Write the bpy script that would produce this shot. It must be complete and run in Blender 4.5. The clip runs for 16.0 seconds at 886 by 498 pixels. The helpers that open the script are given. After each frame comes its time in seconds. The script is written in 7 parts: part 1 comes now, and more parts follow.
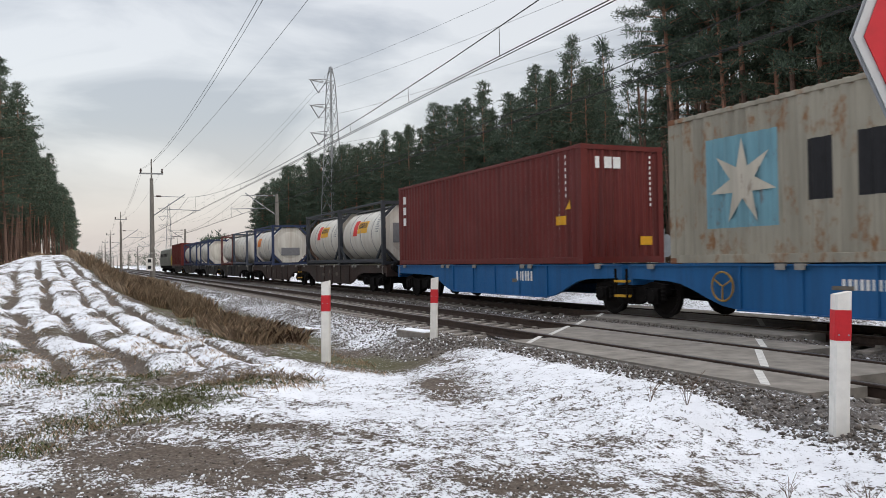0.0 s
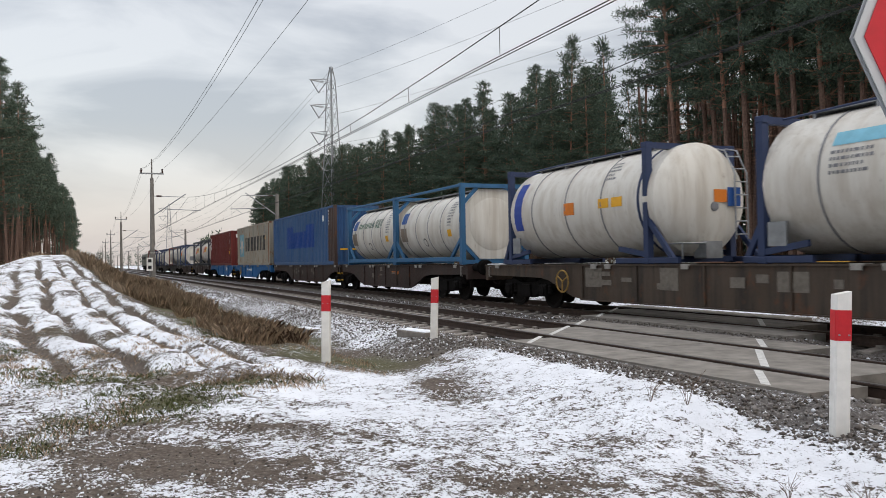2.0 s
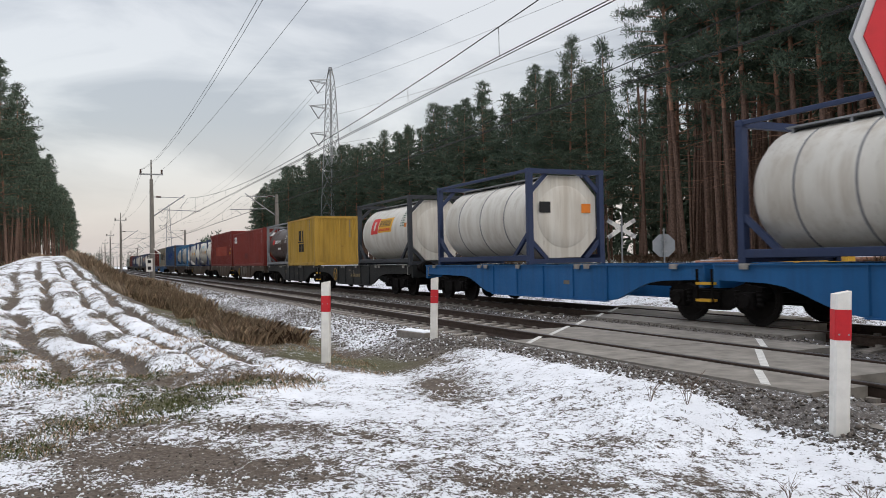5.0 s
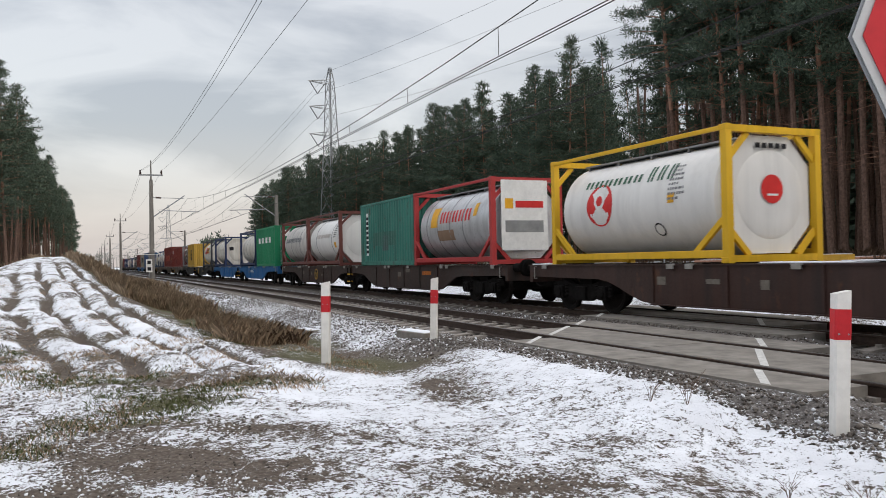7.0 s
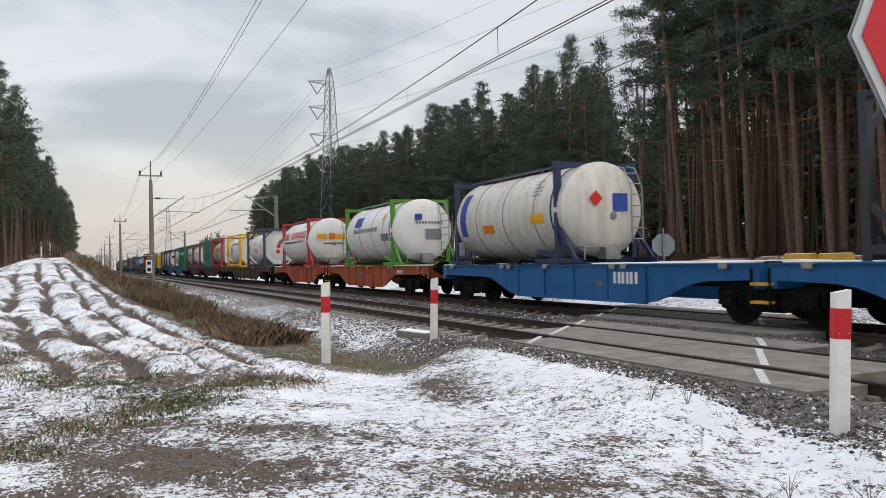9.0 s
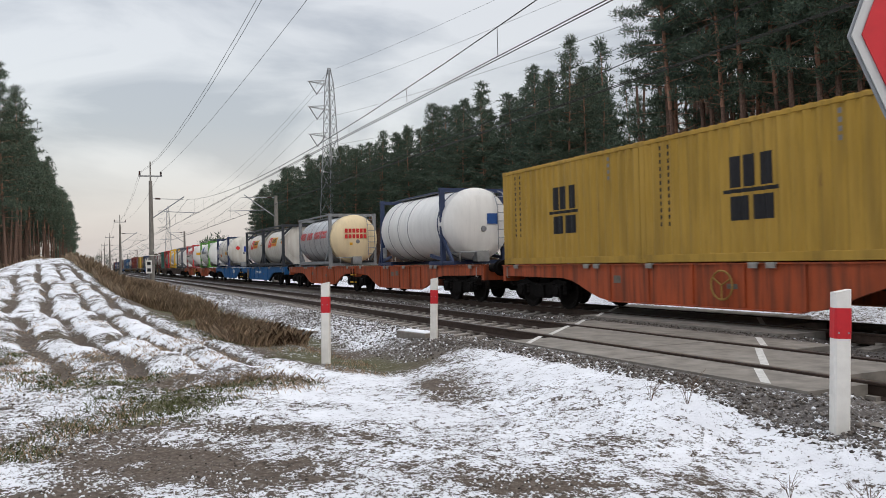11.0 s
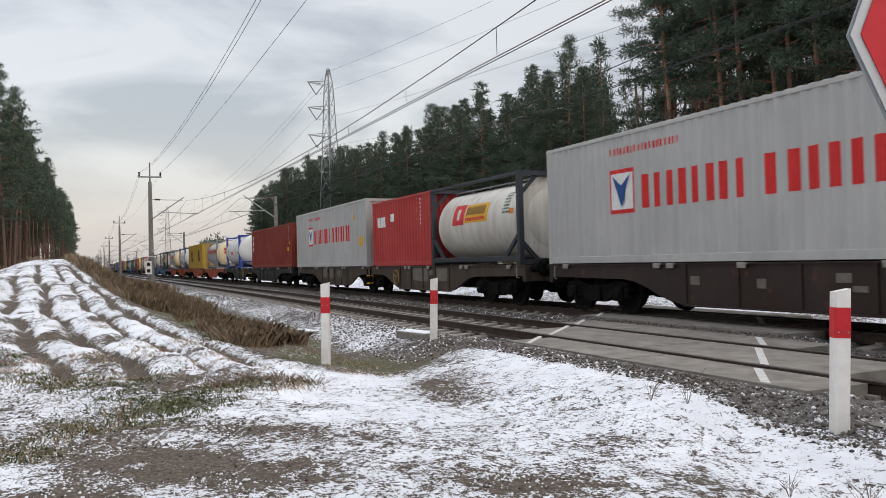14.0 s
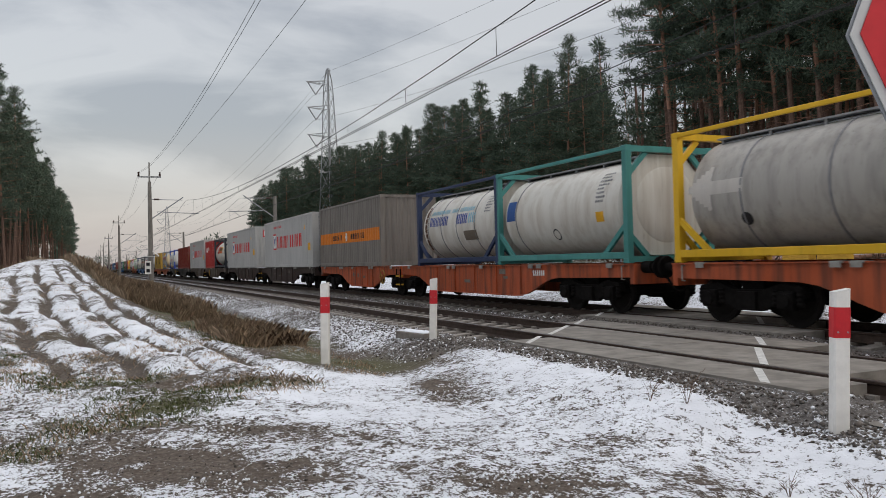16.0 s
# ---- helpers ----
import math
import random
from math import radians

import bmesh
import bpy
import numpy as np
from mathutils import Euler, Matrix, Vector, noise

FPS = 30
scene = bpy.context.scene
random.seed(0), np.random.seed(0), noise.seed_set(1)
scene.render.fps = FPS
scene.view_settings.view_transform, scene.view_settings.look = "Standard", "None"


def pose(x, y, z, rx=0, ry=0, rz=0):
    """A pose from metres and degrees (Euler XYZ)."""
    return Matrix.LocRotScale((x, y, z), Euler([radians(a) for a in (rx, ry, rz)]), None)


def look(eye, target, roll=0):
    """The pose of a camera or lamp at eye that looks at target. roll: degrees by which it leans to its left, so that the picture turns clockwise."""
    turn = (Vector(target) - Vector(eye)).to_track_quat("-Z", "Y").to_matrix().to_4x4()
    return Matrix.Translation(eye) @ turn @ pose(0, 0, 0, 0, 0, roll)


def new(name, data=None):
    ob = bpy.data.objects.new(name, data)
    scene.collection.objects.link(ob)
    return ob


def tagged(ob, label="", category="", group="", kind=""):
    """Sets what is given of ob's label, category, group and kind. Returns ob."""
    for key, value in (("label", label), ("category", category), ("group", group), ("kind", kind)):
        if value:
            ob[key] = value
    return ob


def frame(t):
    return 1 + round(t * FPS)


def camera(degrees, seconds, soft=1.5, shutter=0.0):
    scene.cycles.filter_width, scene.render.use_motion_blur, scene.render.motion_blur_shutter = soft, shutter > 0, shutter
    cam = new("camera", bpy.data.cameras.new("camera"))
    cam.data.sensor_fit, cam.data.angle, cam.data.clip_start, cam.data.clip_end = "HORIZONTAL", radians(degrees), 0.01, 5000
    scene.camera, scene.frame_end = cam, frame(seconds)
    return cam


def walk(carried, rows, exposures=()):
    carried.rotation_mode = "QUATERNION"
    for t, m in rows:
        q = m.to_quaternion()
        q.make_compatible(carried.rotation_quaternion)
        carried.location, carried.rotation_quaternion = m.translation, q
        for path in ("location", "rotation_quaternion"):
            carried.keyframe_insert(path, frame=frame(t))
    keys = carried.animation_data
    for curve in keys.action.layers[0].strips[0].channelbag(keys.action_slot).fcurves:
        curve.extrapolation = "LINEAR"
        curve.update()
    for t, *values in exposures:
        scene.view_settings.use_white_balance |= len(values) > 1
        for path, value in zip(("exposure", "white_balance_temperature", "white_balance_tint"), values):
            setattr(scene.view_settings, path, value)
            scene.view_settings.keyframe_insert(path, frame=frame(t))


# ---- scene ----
EYE = 1.302            # camera height above the rail heads
SECONDS = 16.0
FACE = 10.73           # near face of the loads, across the track
NEAR_TRACK = 7.862     # centre lines, across
FAR_TRACK = 11.95
DECK = 1.141           # loading plane above the rails

cam = camera(58.42, SECONDS, soft=0.8, shutter=0.06)
walk(cam, [
    (0.0, pose(0, 0, EYE, 90.787, 0.979, 65.946)),
    (0.5, pose(0, 0, EYE, 90.787, 0.978, 65.953)),
    (1.0, pose(0, 0, EYE, 90.787, 0.975, 65.968)),
    (1.5, pose(0, 0, EYE, 90.786, 0.969, 65.973)),
    (2.0, pose(0, 0, EYE, 90.786, 0.967, 65.965)),
    (2.5, pose(0, 0, EYE, 90.786, 0.968, 65.955)),
    (3.0, pose(0, 0, EYE, 90.787, 0.968, 65.949)),
    (3.5, pose(0, 0, EYE, 90.787, 0.971, 65.947)),
    (4.0, pose(0, 0, EYE, 90.796, 1.022, 65.944)),
    (6.5, pose(0, 0, EYE, 90.814, 1.117, 65.938)),
    (7.0, pose(0, 0, EYE, 90.823, 1.167, 65.929)),
    (7.5, pose(0, 0, EYE, 90.823, 1.184, 65.925)),
    (8.0, pose(0, 0, EYE, 90.823, 1.206, 65.925)),
    (8.5, pose(0, 0, EYE, 90.823, 1.225, 65.926)),
    (9.0, pose(0, 0, EYE, 90.827, 1.289, 65.920)),
    (11.5, pose(0, 0, EYE, 90.837, 1.398, 65.907)),
    (12.0, pose(0, 0, EYE, 90.845, 1.466, 65.898)),
    (12.5, pose(0, 0, EYE, 90.847, 1.485, 65.896)),
    (13.0, pose(0, 0, EYE, 90.847, 1.487, 65.893)),
    (13.5, pose(0, 0, EYE, 90.849, 1.481, 65.889)),
    (14.0, pose(0, 0, EYE, 90.850, 1.478, 65.887)),
    (14.5, pose(0, 0, EYE, 90.849, 1.478, 65.885)),
    (15.0, pose(0, 0, EYE, 90.847, 1.479, 65.877)),
    (15.5, pose(0, 0, EYE, 90.845, 1.479, 65.867)),
    (16.0, pose(0, 0, EYE, 90.840, 1.479, 65.856)),
], exposures=[(0.0, -0.02), (4.0, -0.04), (9.0, -0.08), (13.0, -0.06), (15.6, -0.05), (16.0, -0.36)])


def travelled(t):
    """Metres that the train has gone at t seconds."""
    return 25.5535 * t + 0.046043 * t * t - 0.0022725 * t ** 3


# ---- world and light: an overcast winter day ----
world = bpy.data.worlds.new("overcast")
scene.world = world
world.use_nodes = True
def nt_clear(tree):
    for n in list(tree.nodes):
        tree.nodes.remove(n)


def sky_nodes():
    tree = world.node_tree
    nt_clear(tree)
    N, L = tree.nodes.new, tree.links.new
    out, bg = N("ShaderNodeOutputWorld"), N("ShaderNodeBackground")
    coord, sep = N("ShaderNodeTexCoord"), N("ShaderNodeSeparateXYZ")
    L(coord.outputs["Generated"], sep.inputs[0])
    sky = N("ShaderNodeTexSky")
    sky.sky_type, sky.sun_disc = "NISHITA", False
    sky.sun_elevation, sky.sun_rotation = radians(36), radians(57)
    sky.air_density, sky.dust_density = 1.5, 3.0
    skyw = N("ShaderNodeVectorMath")
    skyw.operation = "SCALE"
    skyw.inputs["Scale"].default_value = 0.045
    L(sky.outputs[0], skyw.inputs[0])
    # cloud deck: flattened noise, large banks and small billows
    mp = N("ShaderNodeMapping")
    mp.inputs["Scale"].default_value = (1.0, 1.0, 3.2)
    L(coord.outputs["Generated"], mp.inputs[0])
    n1 = N("ShaderNodeTexNoise")
    n1.inputs["Scale"].default_value, n1.inputs["Detail"].default_value = 3.4, 7
    n1.inputs["Roughness"].default_value, n1.inputs["Distortion"].default_value = 0.52, 0.5
    L(mp.outputs[0], n1.inputs["Vector"])
    ramp = N("ShaderNodeValToRGB")
    el = ramp.color_ramp.elements
    el[0].position, el[0].color = 0.40, (0.455, 0.465, 0.505, 1)
    el[1].position, el[1].color = 0.60, (0.735, 0.735, 0.755, 1)
    e = el.new(0.50)
    e.color = (0.605, 0.61, 0.64, 1)
    L(n1.outputs["Fac"], ramp.inputs[0])
    # warm, paler band low over the horizon
    low = N("ShaderNodeMapRange")
    low.inputs["From Min"].default_value, low.inputs["From Max"].default_value = 0.0, 0.17
    low.inputs["To Min"].default_value, low.inputs["To Max"].default_value = 0.85, 0.0
    L(sep.outputs["Z"], low.inputs["Value"])
    mix = N("ShaderNodeMix")
    mix.data_type = "RGBA"
    mix.inputs["B"].default_value = (0.715, 0.635, 0.605, 1)
    L(low.outputs[0], mix.inputs["Factor"])
    L(ramp.outputs["Color"], mix.inputs["A"])
    # an overcast sky is brighter towards the zenith
    zen = N("ShaderNodeMapRange")
    zen.inputs["From Min"].default_value, zen.inputs["From Max"].default_value = 0.3, 1.0
    zen.inputs["To Min"].default_value, zen.inputs["To Max"].default_value = 1.0, 2.5
    L(sep.outputs["Z"], zen.inputs["Value"])
    grow = N("ShaderNodeVectorMath")
    grow.operation = "SCALE"
    L(mix.outputs["Result"], grow.inputs[0])
    L(zen.outputs[0], grow.inputs["Scale"])
    add = N("ShaderNodeVectorMath")
    L(grow.outputs[0], add.inputs[0])
    L(skyw.outputs[0], add.inputs[1])
    L(add.outputs[0], bg.inputs["Color"])
    bg.inputs["Strength"].default_value = 0.92
    L(bg.outputs[0], out.inputs["Surface"])


sky_nodes()
sun = new("sun", bpy.data.lights.new("sun", "SUN"))
sun.data.energy, sun.data.angle, sun.data.color = 0.55, radians(40), (1.0, 0.96, 0.91)
sun.matrix_world = look((70, 45, 60), (0, 10, 0))


# ---- materials ----
def material(name, build):
    m = bpy.data.materials.new(name)
    m.use_nodes = True
    tree = m.node_tree
    nt_clear(tree)
    out = tree.nodes.new("ShaderNodeOutputMaterial")
    bs = tree.nodes.new("ShaderNodeBsdfPrincipled")
    tree.links.new(bs.outputs[0], out.inputs["Surface"])
    build(tree, bs)
    return m


def ramp_of(tree, stops, source):
    r = tree.nodes.new("ShaderNodeValToRGB")
    el = r.color_ramp.elements
    el[0].position, el[0].color = stops[0][0], (*stops[0][1], 1)
    el[1].position, el[1].color = stops[-1][0], (*stops[-1][1], 1)
    for p, c in stops[1:-1]:
        el.new(p).color = (*c, 1)
    tree.links.new(source, r.inputs[0])
    return r.outputs["Color"]


def noise_of(tree, scale, detail=5, rough=0.55, stretch=(1, 1, 1), distort=0.0, shift=0.0):
    t = tree.nodes.new("ShaderNodeTexCoord")
    m = tree.nodes.new("ShaderNodeMapping")
    m.inputs["Scale"].default_value = stretch
    m.inputs["Location"].default_value = (shift, shift * 0.7, shift * 1.3)
    tree.links.new(t.outputs["Object"], m.inputs[0])
    n = tree.nodes.new("ShaderNodeTexNoise")
    n.inputs["Scale"].default_value, n.inputs["Detail"].default_value = scale, detail
    n.inputs["Roughness"].default_value, n.inputs["Distortion"].default_value = rough, distort
    tree.links.new(m.outputs[0], n.inputs["Vector"])
    return n.outputs["Fac"]


def blend(tree, fac, a, b):
    x = tree.nodes.new("ShaderNodeMix")
    x.data_type = "RGBA"
    for sock, val in (("Factor", fac), ("A", a), ("B", b)):
        if isinstance(val, bpy.types.NodeSocket):
            tree.links.new(val, x.inputs[sock])
        else:
            x.inputs[sock].default_value = val if sock == "Factor" else (*val, 1)
    return x.outputs["Result"]


def span(tree, source, a, b, lo=0.0, hi=1.0):
    r = tree.nodes.new("ShaderNodeMapRange")
    for key, val in (("From Min", a), ("From Max", b), ("To Min", lo), ("To Max", hi)):
        r.inputs[key].default_value = val
    tree.links.new(source, r.inputs["Value"])
    return r.outputs[0]


def bump(tree, bs, source, strength, dist):
    b = tree.nodes.new("ShaderNodeBump")
    b.inputs["Strength"].default_value, b.inputs["Distance"].default_value = strength, dist
    tree.links.new(source, b.inputs["Height"])
    tree.links.new(b.outputs[0], bs.inputs["Normal"])


PAINTS = {}


def paint(colour, rust=0.25, dirt=0.35, rough=0.5, metal=0.0, rust_colour=(0.13, 0.052, 0.025), dirt_colour=None):
    """Weathered vehicle paint: faded patches, run-down dirt and rust spots."""
    if dirt_colour is None:
        dirt_colour = tuple(0.40 * c + 0.012 for c in colour)
    key = (colour, rust, dirt, rough, metal, rust_colour)
    if key in PAINTS:
        return PAINTS[key]

    def build(tree, bs):
        big = noise_of(tree, 0.55, 4, shift=len(PAINTS) * 3.1)
        pale = tuple(min(1, c * 1.12 + 0.012) for c in colour)
        base = blend(tree, span(tree, big, 0.35, 0.65), colour, pale)
        runs = noise_of(tree, 1.6, 5, stretch=(2.6, 2.6, 0.22), shift=len(PAINTS) * 1.7)
        base = blend(tree, span(tree, runs, 0.44, 0.72, 0, min(1.0, dirt * 1.25)), base, dirt_colour)
        drips = noise_of(tree, 2.2, 6, 0.7, stretch=(7.0, 7.0, 0.30), shift=len(PAINTS) * 0.9)
        base = blend(tree, span(tree, drips, 0.56, 0.74, 0, dirt), base, tuple(0.55 * c for c in dirt_colour))
        spots = noise_of(tree, 3.2, 8, 0.68, stretch=(1, 1, 0.55), shift=len(PAINTS) * 2.3)
        base = blend(tree, span(tree, spots, 0.72 - 0.28 * rust, 0.80 - 0.22 * rust, 0, min(1.0, 0.25 + rust)), base, rust_colour)
        fine = noise_of(tree, 26, 3)
        tree.links.new(base, bs.inputs["Base Color"])
        tree.links.new(span(tree, fine, 0.3, 0.7, rough - 0.08, rough + 0.14), bs.inputs["Roughness"])
        bs.inputs["Metallic"].default_value = metal
        bs.inputs["Specular IOR Level"].default_value = 0.28
        bump(tree, bs, spots, 0.12, 0.01)

    PAINTS[key] = material("paint", build)
    return PAINTS[key]


def plain(name, colour, rough=0.6, metal=0.0, spread=0.18, scale=6.0, relief=0.2, dist=0.01, gloss=0.3):
    def build(tree, bs):
        a, b = noise_of(tree, scale, 6, 0.6), noise_of(tree, scale * 0.13, 3)
        lo, hi = tuple(c * (1 - spread) for c in colour), tuple(min(1, c * (1 + spread)) for c in colour)
        base = blend(tree, span(tree, a, 0.3, 0.7), lo, hi)
        base = blend(tree, span(tree, b, 0.4, 0.7, 0, 0.4), base, tuple(c * 0.75 for c in colour))
        tree.links.new(base, bs.inputs["Base Color"])
        bs.inputs["Roughness"].default_value, bs.inputs["Metallic"].default_value = rough, metal
        bs.inputs["Specular IOR Level"].default_value = gloss
        if relief:
            bump(tree, bs, a, relief, dist)
    return material(name, build)


def ground_build(tree, bs):
    att = tree.nodes.new("ShaderNodeAttribute")
    att.attribute_name = "cover"
    sep = tree.nodes.new("ShaderNodeSeparateColor")
    tree.links.new(att.outputs["Color"], sep.inputs[0])
    snow, grass, stone = sep.outputs[0], sep.outputs[1], sep.outputs[2]
    grit = noise_of(tree, 24, 6, 0.72)
    mid = noise_of(tree, 7.5, 6, 0.65, distort=0.6)
    soil = ramp_of(tree, [(0.30, (0.030, 0.024, 0.019)), (0.46, (0.100, 0.076, 0.058)), (0.60, (0.165, 0.135, 0.11)), (0.74, (0.30, 0.28, 0.26))], grit)
    soil = blend(tree, span(tree, mid, 0.45, 0.7, 0, 0.5), soil, (0.07, 0.058, 0.046))
    turf = ramp_of(tree, [(0.3, (0.040, 0.038, 0.018)), (0.5, (0.085, 0.088, 0.036)), (0.72, (0.17, 0.135, 0.072))], grit)
    stones = ramp_of(tree, [(0.3, (0.030, 0.027, 0.025)), (0.52, (0.12, 0.108, 0.10)), (0.75, (0.34, 0.32, 0.30))], noise_of(tree, 22, 5, 0.75))
    base = blend(tree, grass, soil, turf)
    base = blend(tree, stone, base, stones)
    # snow: where the attribute, broken by fine noise, passes a threshold
    m = tree.nodes.new("ShaderNodeMath")
    m.operation = "ADD"
    tree.links.new(snow, m.inputs[0])
    tree.links.new(span(tree, grit, 0.25, 0.75, -0.44, 0.44), m.inputs[1])
    m2 = tree.nodes.new("ShaderNodeMath")
    m2.operation = "ADD"
    tree.links.new(m.outputs[0], m2.inputs[0])
    tree.links.new(span(tree, mid, 0.3, 0.7, -0.32, 0.32), m2.inputs[1])
    m3 = tree.nodes.new("ShaderNodeMath")
    m3.operation = "ADD"
    tree.links.new(m2.outputs[0], m3.inputs[0])
    tree.links.new(span(tree, noise_of(tree, 58, 4, 0.6, stretch=(0.7, 1.2, 1)), 0.3, 0.7, -0.26, 0.20), m3.inputs[1])
    fac = span(tree, m3.outputs[0], 0.44, 0.55)
    tint = blend(tree, span(tree, noise_of(tree, 2.0, 4), 0.35, 0.7), (0.86, 0.88, 0.92), (0.74, 0.755, 0.79))
    base = blend(tree, fac, base, tint)
    tree.links.new(base, bs.inputs["Base Color"])
    bs.inputs["Roughness"].default_value = 0.85
    bs.inputs["Specular IOR Level"].default_value = 0.25
    h = tree.nodes.new("ShaderNodeMath")
    h.operation = "ADD"
    tree.links.new(fac, h.inputs[0])
    tree.links.new(grit, h.inputs[1])
    bump(tree, bs, h.outputs[0], 0.7, 0.02)


GROUND = material("snowy_ground", ground_build)
SNOW = plain("snow", (0.84, 0.86, 0.90), 0.8, 0, 0.06, 9, 0.4, 0.02)
BALLAST = plain("ballast_stone", (0.17, 0.155, 0.145), 0.9, 0, 0.65, 14, 0.6, 0.02)


def stone_build(tree, bs):
    g = tree.nodes.new("ShaderNodeNewGeometry")
    c = ramp_of(tree, [(0.0, (0.040, 0.032, 0.027)), (0.45, (0.12, 0.10, 0.086)), (0.74, (0.22, 0.20, 0.18)), (0.79, (0.66, 0.67, 0.69)), (1.0, (0.82, 0.83, 0.86))], g.outputs["Random Per Island"])
    tree.links.new(c, bs.inputs["Base Color"])
    bs.inputs["Roughness"].default_value = 0.9


STONES = material("loose_stones", stone_build)


def gravel_build(tree, bs):
    g = tree.nodes.new("ShaderNodeNewGeometry")
    c = ramp_of(tree, [(0.0, (0.035, 0.028, 0.023)), (0.6, (0.13, 0.11, 0.092)), (1.0, (0.27, 0.25, 0.23))], g.outputs["Random Per Island"])
    tree.links.new(c, bs.inputs["Base Color"])
    bs.inputs["Roughness"].default_value = 0.9


GRAVEL = material("brown_gravel", gravel_build)
CONCRETE = plain("crossing_concrete", (0.225, 0.205, 0.18), 0.75, 0, 0.38, 3.2, 0.35, 0.010)
SLEEPER = plain("sleeper_concrete", (0.24, 0.215, 0.19), 0.85, 0, 0.3, 8)
RAIL = plain("rusty_rail", (0.060, 0.040, 0.031), 0.6, 0.3, 0.4, 12)
RAIL_HEAD = plain("worn_rail_head", (0.16, 0.15, 0.15), 0.38, 0.9, 0.2, 20, 0.05)
WHITE = plain("white_road_paint", (0.62, 0.61, 0.58), 0.7, 0, 0.25, 14)
POST_WHITE = plain("white_post_paint", (0.74, 0.72, 0.68), 0.6, 0, 0.10, 7, 0.25)
POST_RED = plain("red_reflector", (0.52, 0.022, 0.03), 0.4, 0, 0.12, 10, 0.05)
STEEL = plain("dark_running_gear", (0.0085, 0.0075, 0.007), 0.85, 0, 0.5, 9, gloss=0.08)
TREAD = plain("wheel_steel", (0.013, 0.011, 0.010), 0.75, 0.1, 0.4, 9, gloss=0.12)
GALV = plain("galvanised_steel", (0.30, 0.31, 0.32), 0.5, 0.7, 0.25, 3)
GREY_PAINT = plain("grey_sign_back", (0.26, 0.275, 0.29), 0.5, 0.2, 0.12, 4)
POLE = plain("pole_concrete", (0.21, 0.195, 0.175), 0.85, 0, 0.2, 3)
WIRE = plain("wire_copper", (0.035, 0.033, 0.035), 0.6, 0.4, 0.1, 3, 0)
INSULATOR = plain("brown_insulator", (0.06, 0.03, 0.022), 0.3, 0, 0.1, 5, 0)
BARK_LOW = plain("pine_bark", (0.145, 0.09, 0.068), 0.95, 0, 0.5, 9, 0.8, 0.03)
BARK_HIGH = plain("orange_pine_bark", (0.31, 0.165, 0.112), 0.9, 0, 0.35, 7, 0.6, 0.02)
TWIG = plain("dead_twigs", (0.135, 0.085, 0.055), 0.95, 0, 0.4, 6, 0)
WHITE_MARK = plain("white_marking", (0.78, 0.78, 0.76), 0.55, 0, 0.10, 8, 0)
RED_MARK = plain("red_marking", (0.62, 0.028, 0.026), 0.5, 0, 0.10, 6, 0)
BLACK_MARK = plain("black_marking", (0.014, 0.014, 0.017), 0.55, 0, 0.25, 8, 0)
BLUE_MARK = plain("blue_marking", (0.018, 0.075, 0.26), 0.5, 0, 0.12, 8, 0)
SKY_MARK = plain("pale_blue_marking", (0.19, 0.46, 0.58), 0.5, 0, 0.15, 5, 0)
YELLOW_MARK = plain("yellow_marking", (0.74, 0.38, 0.02), 0.5, 0, 0.10, 8, 0)
GREEN_MARK = plain("dark_green_marking", (0.03, 0.11, 0.06), 0.5, 0, 0.10, 8, 0)
GREY_MARK = plain("grey_marking", (0.20, 0.20, 0.21), 0.55, 0, 0.15, 8, 0)
ORANGE_MARK = plain("orange_marking", (0.66, 0.19, 0.02), 0.5, 0, 0.12, 8, 0)


def needle_build(dark, light):
    def build(tree, bs):
        g = tree.nodes.new("ShaderNodeNewGeometry")
        o = tree.nodes.new("ShaderNodeObjectInfo")
        c = ramp_of(tree, [(0.0, dark), (0.7, light), (1.0, tuple(x * 1.5 for x in light))], g.outputs["Random Per Island"])
        c = blend(tree, span(tree, o.outputs["Random"], 0, 1, 0, 0.35), c, (0.050, 0.056, 0.030))
        tree.links.new(c, bs.inputs["Base Color"])
        bs.inputs["Roughness"].default_value = 0.8
        bs.inputs["Specular IOR Level"].default_value = 0.2
    return build


NEEDLES = material("pine_needles", needle_build((0.040, 0.062, 0.050), (0.104, 0.142, 0.100)))
DRY = material("dry_weeds", needle_build((0.34, 0.235, 0.155), (0.56, 0.415, 0.285)))
GRASS = material("winter_grass", needle_build((0.055, 0.065, 0.022), (0.12, 0.14, 0.045)))


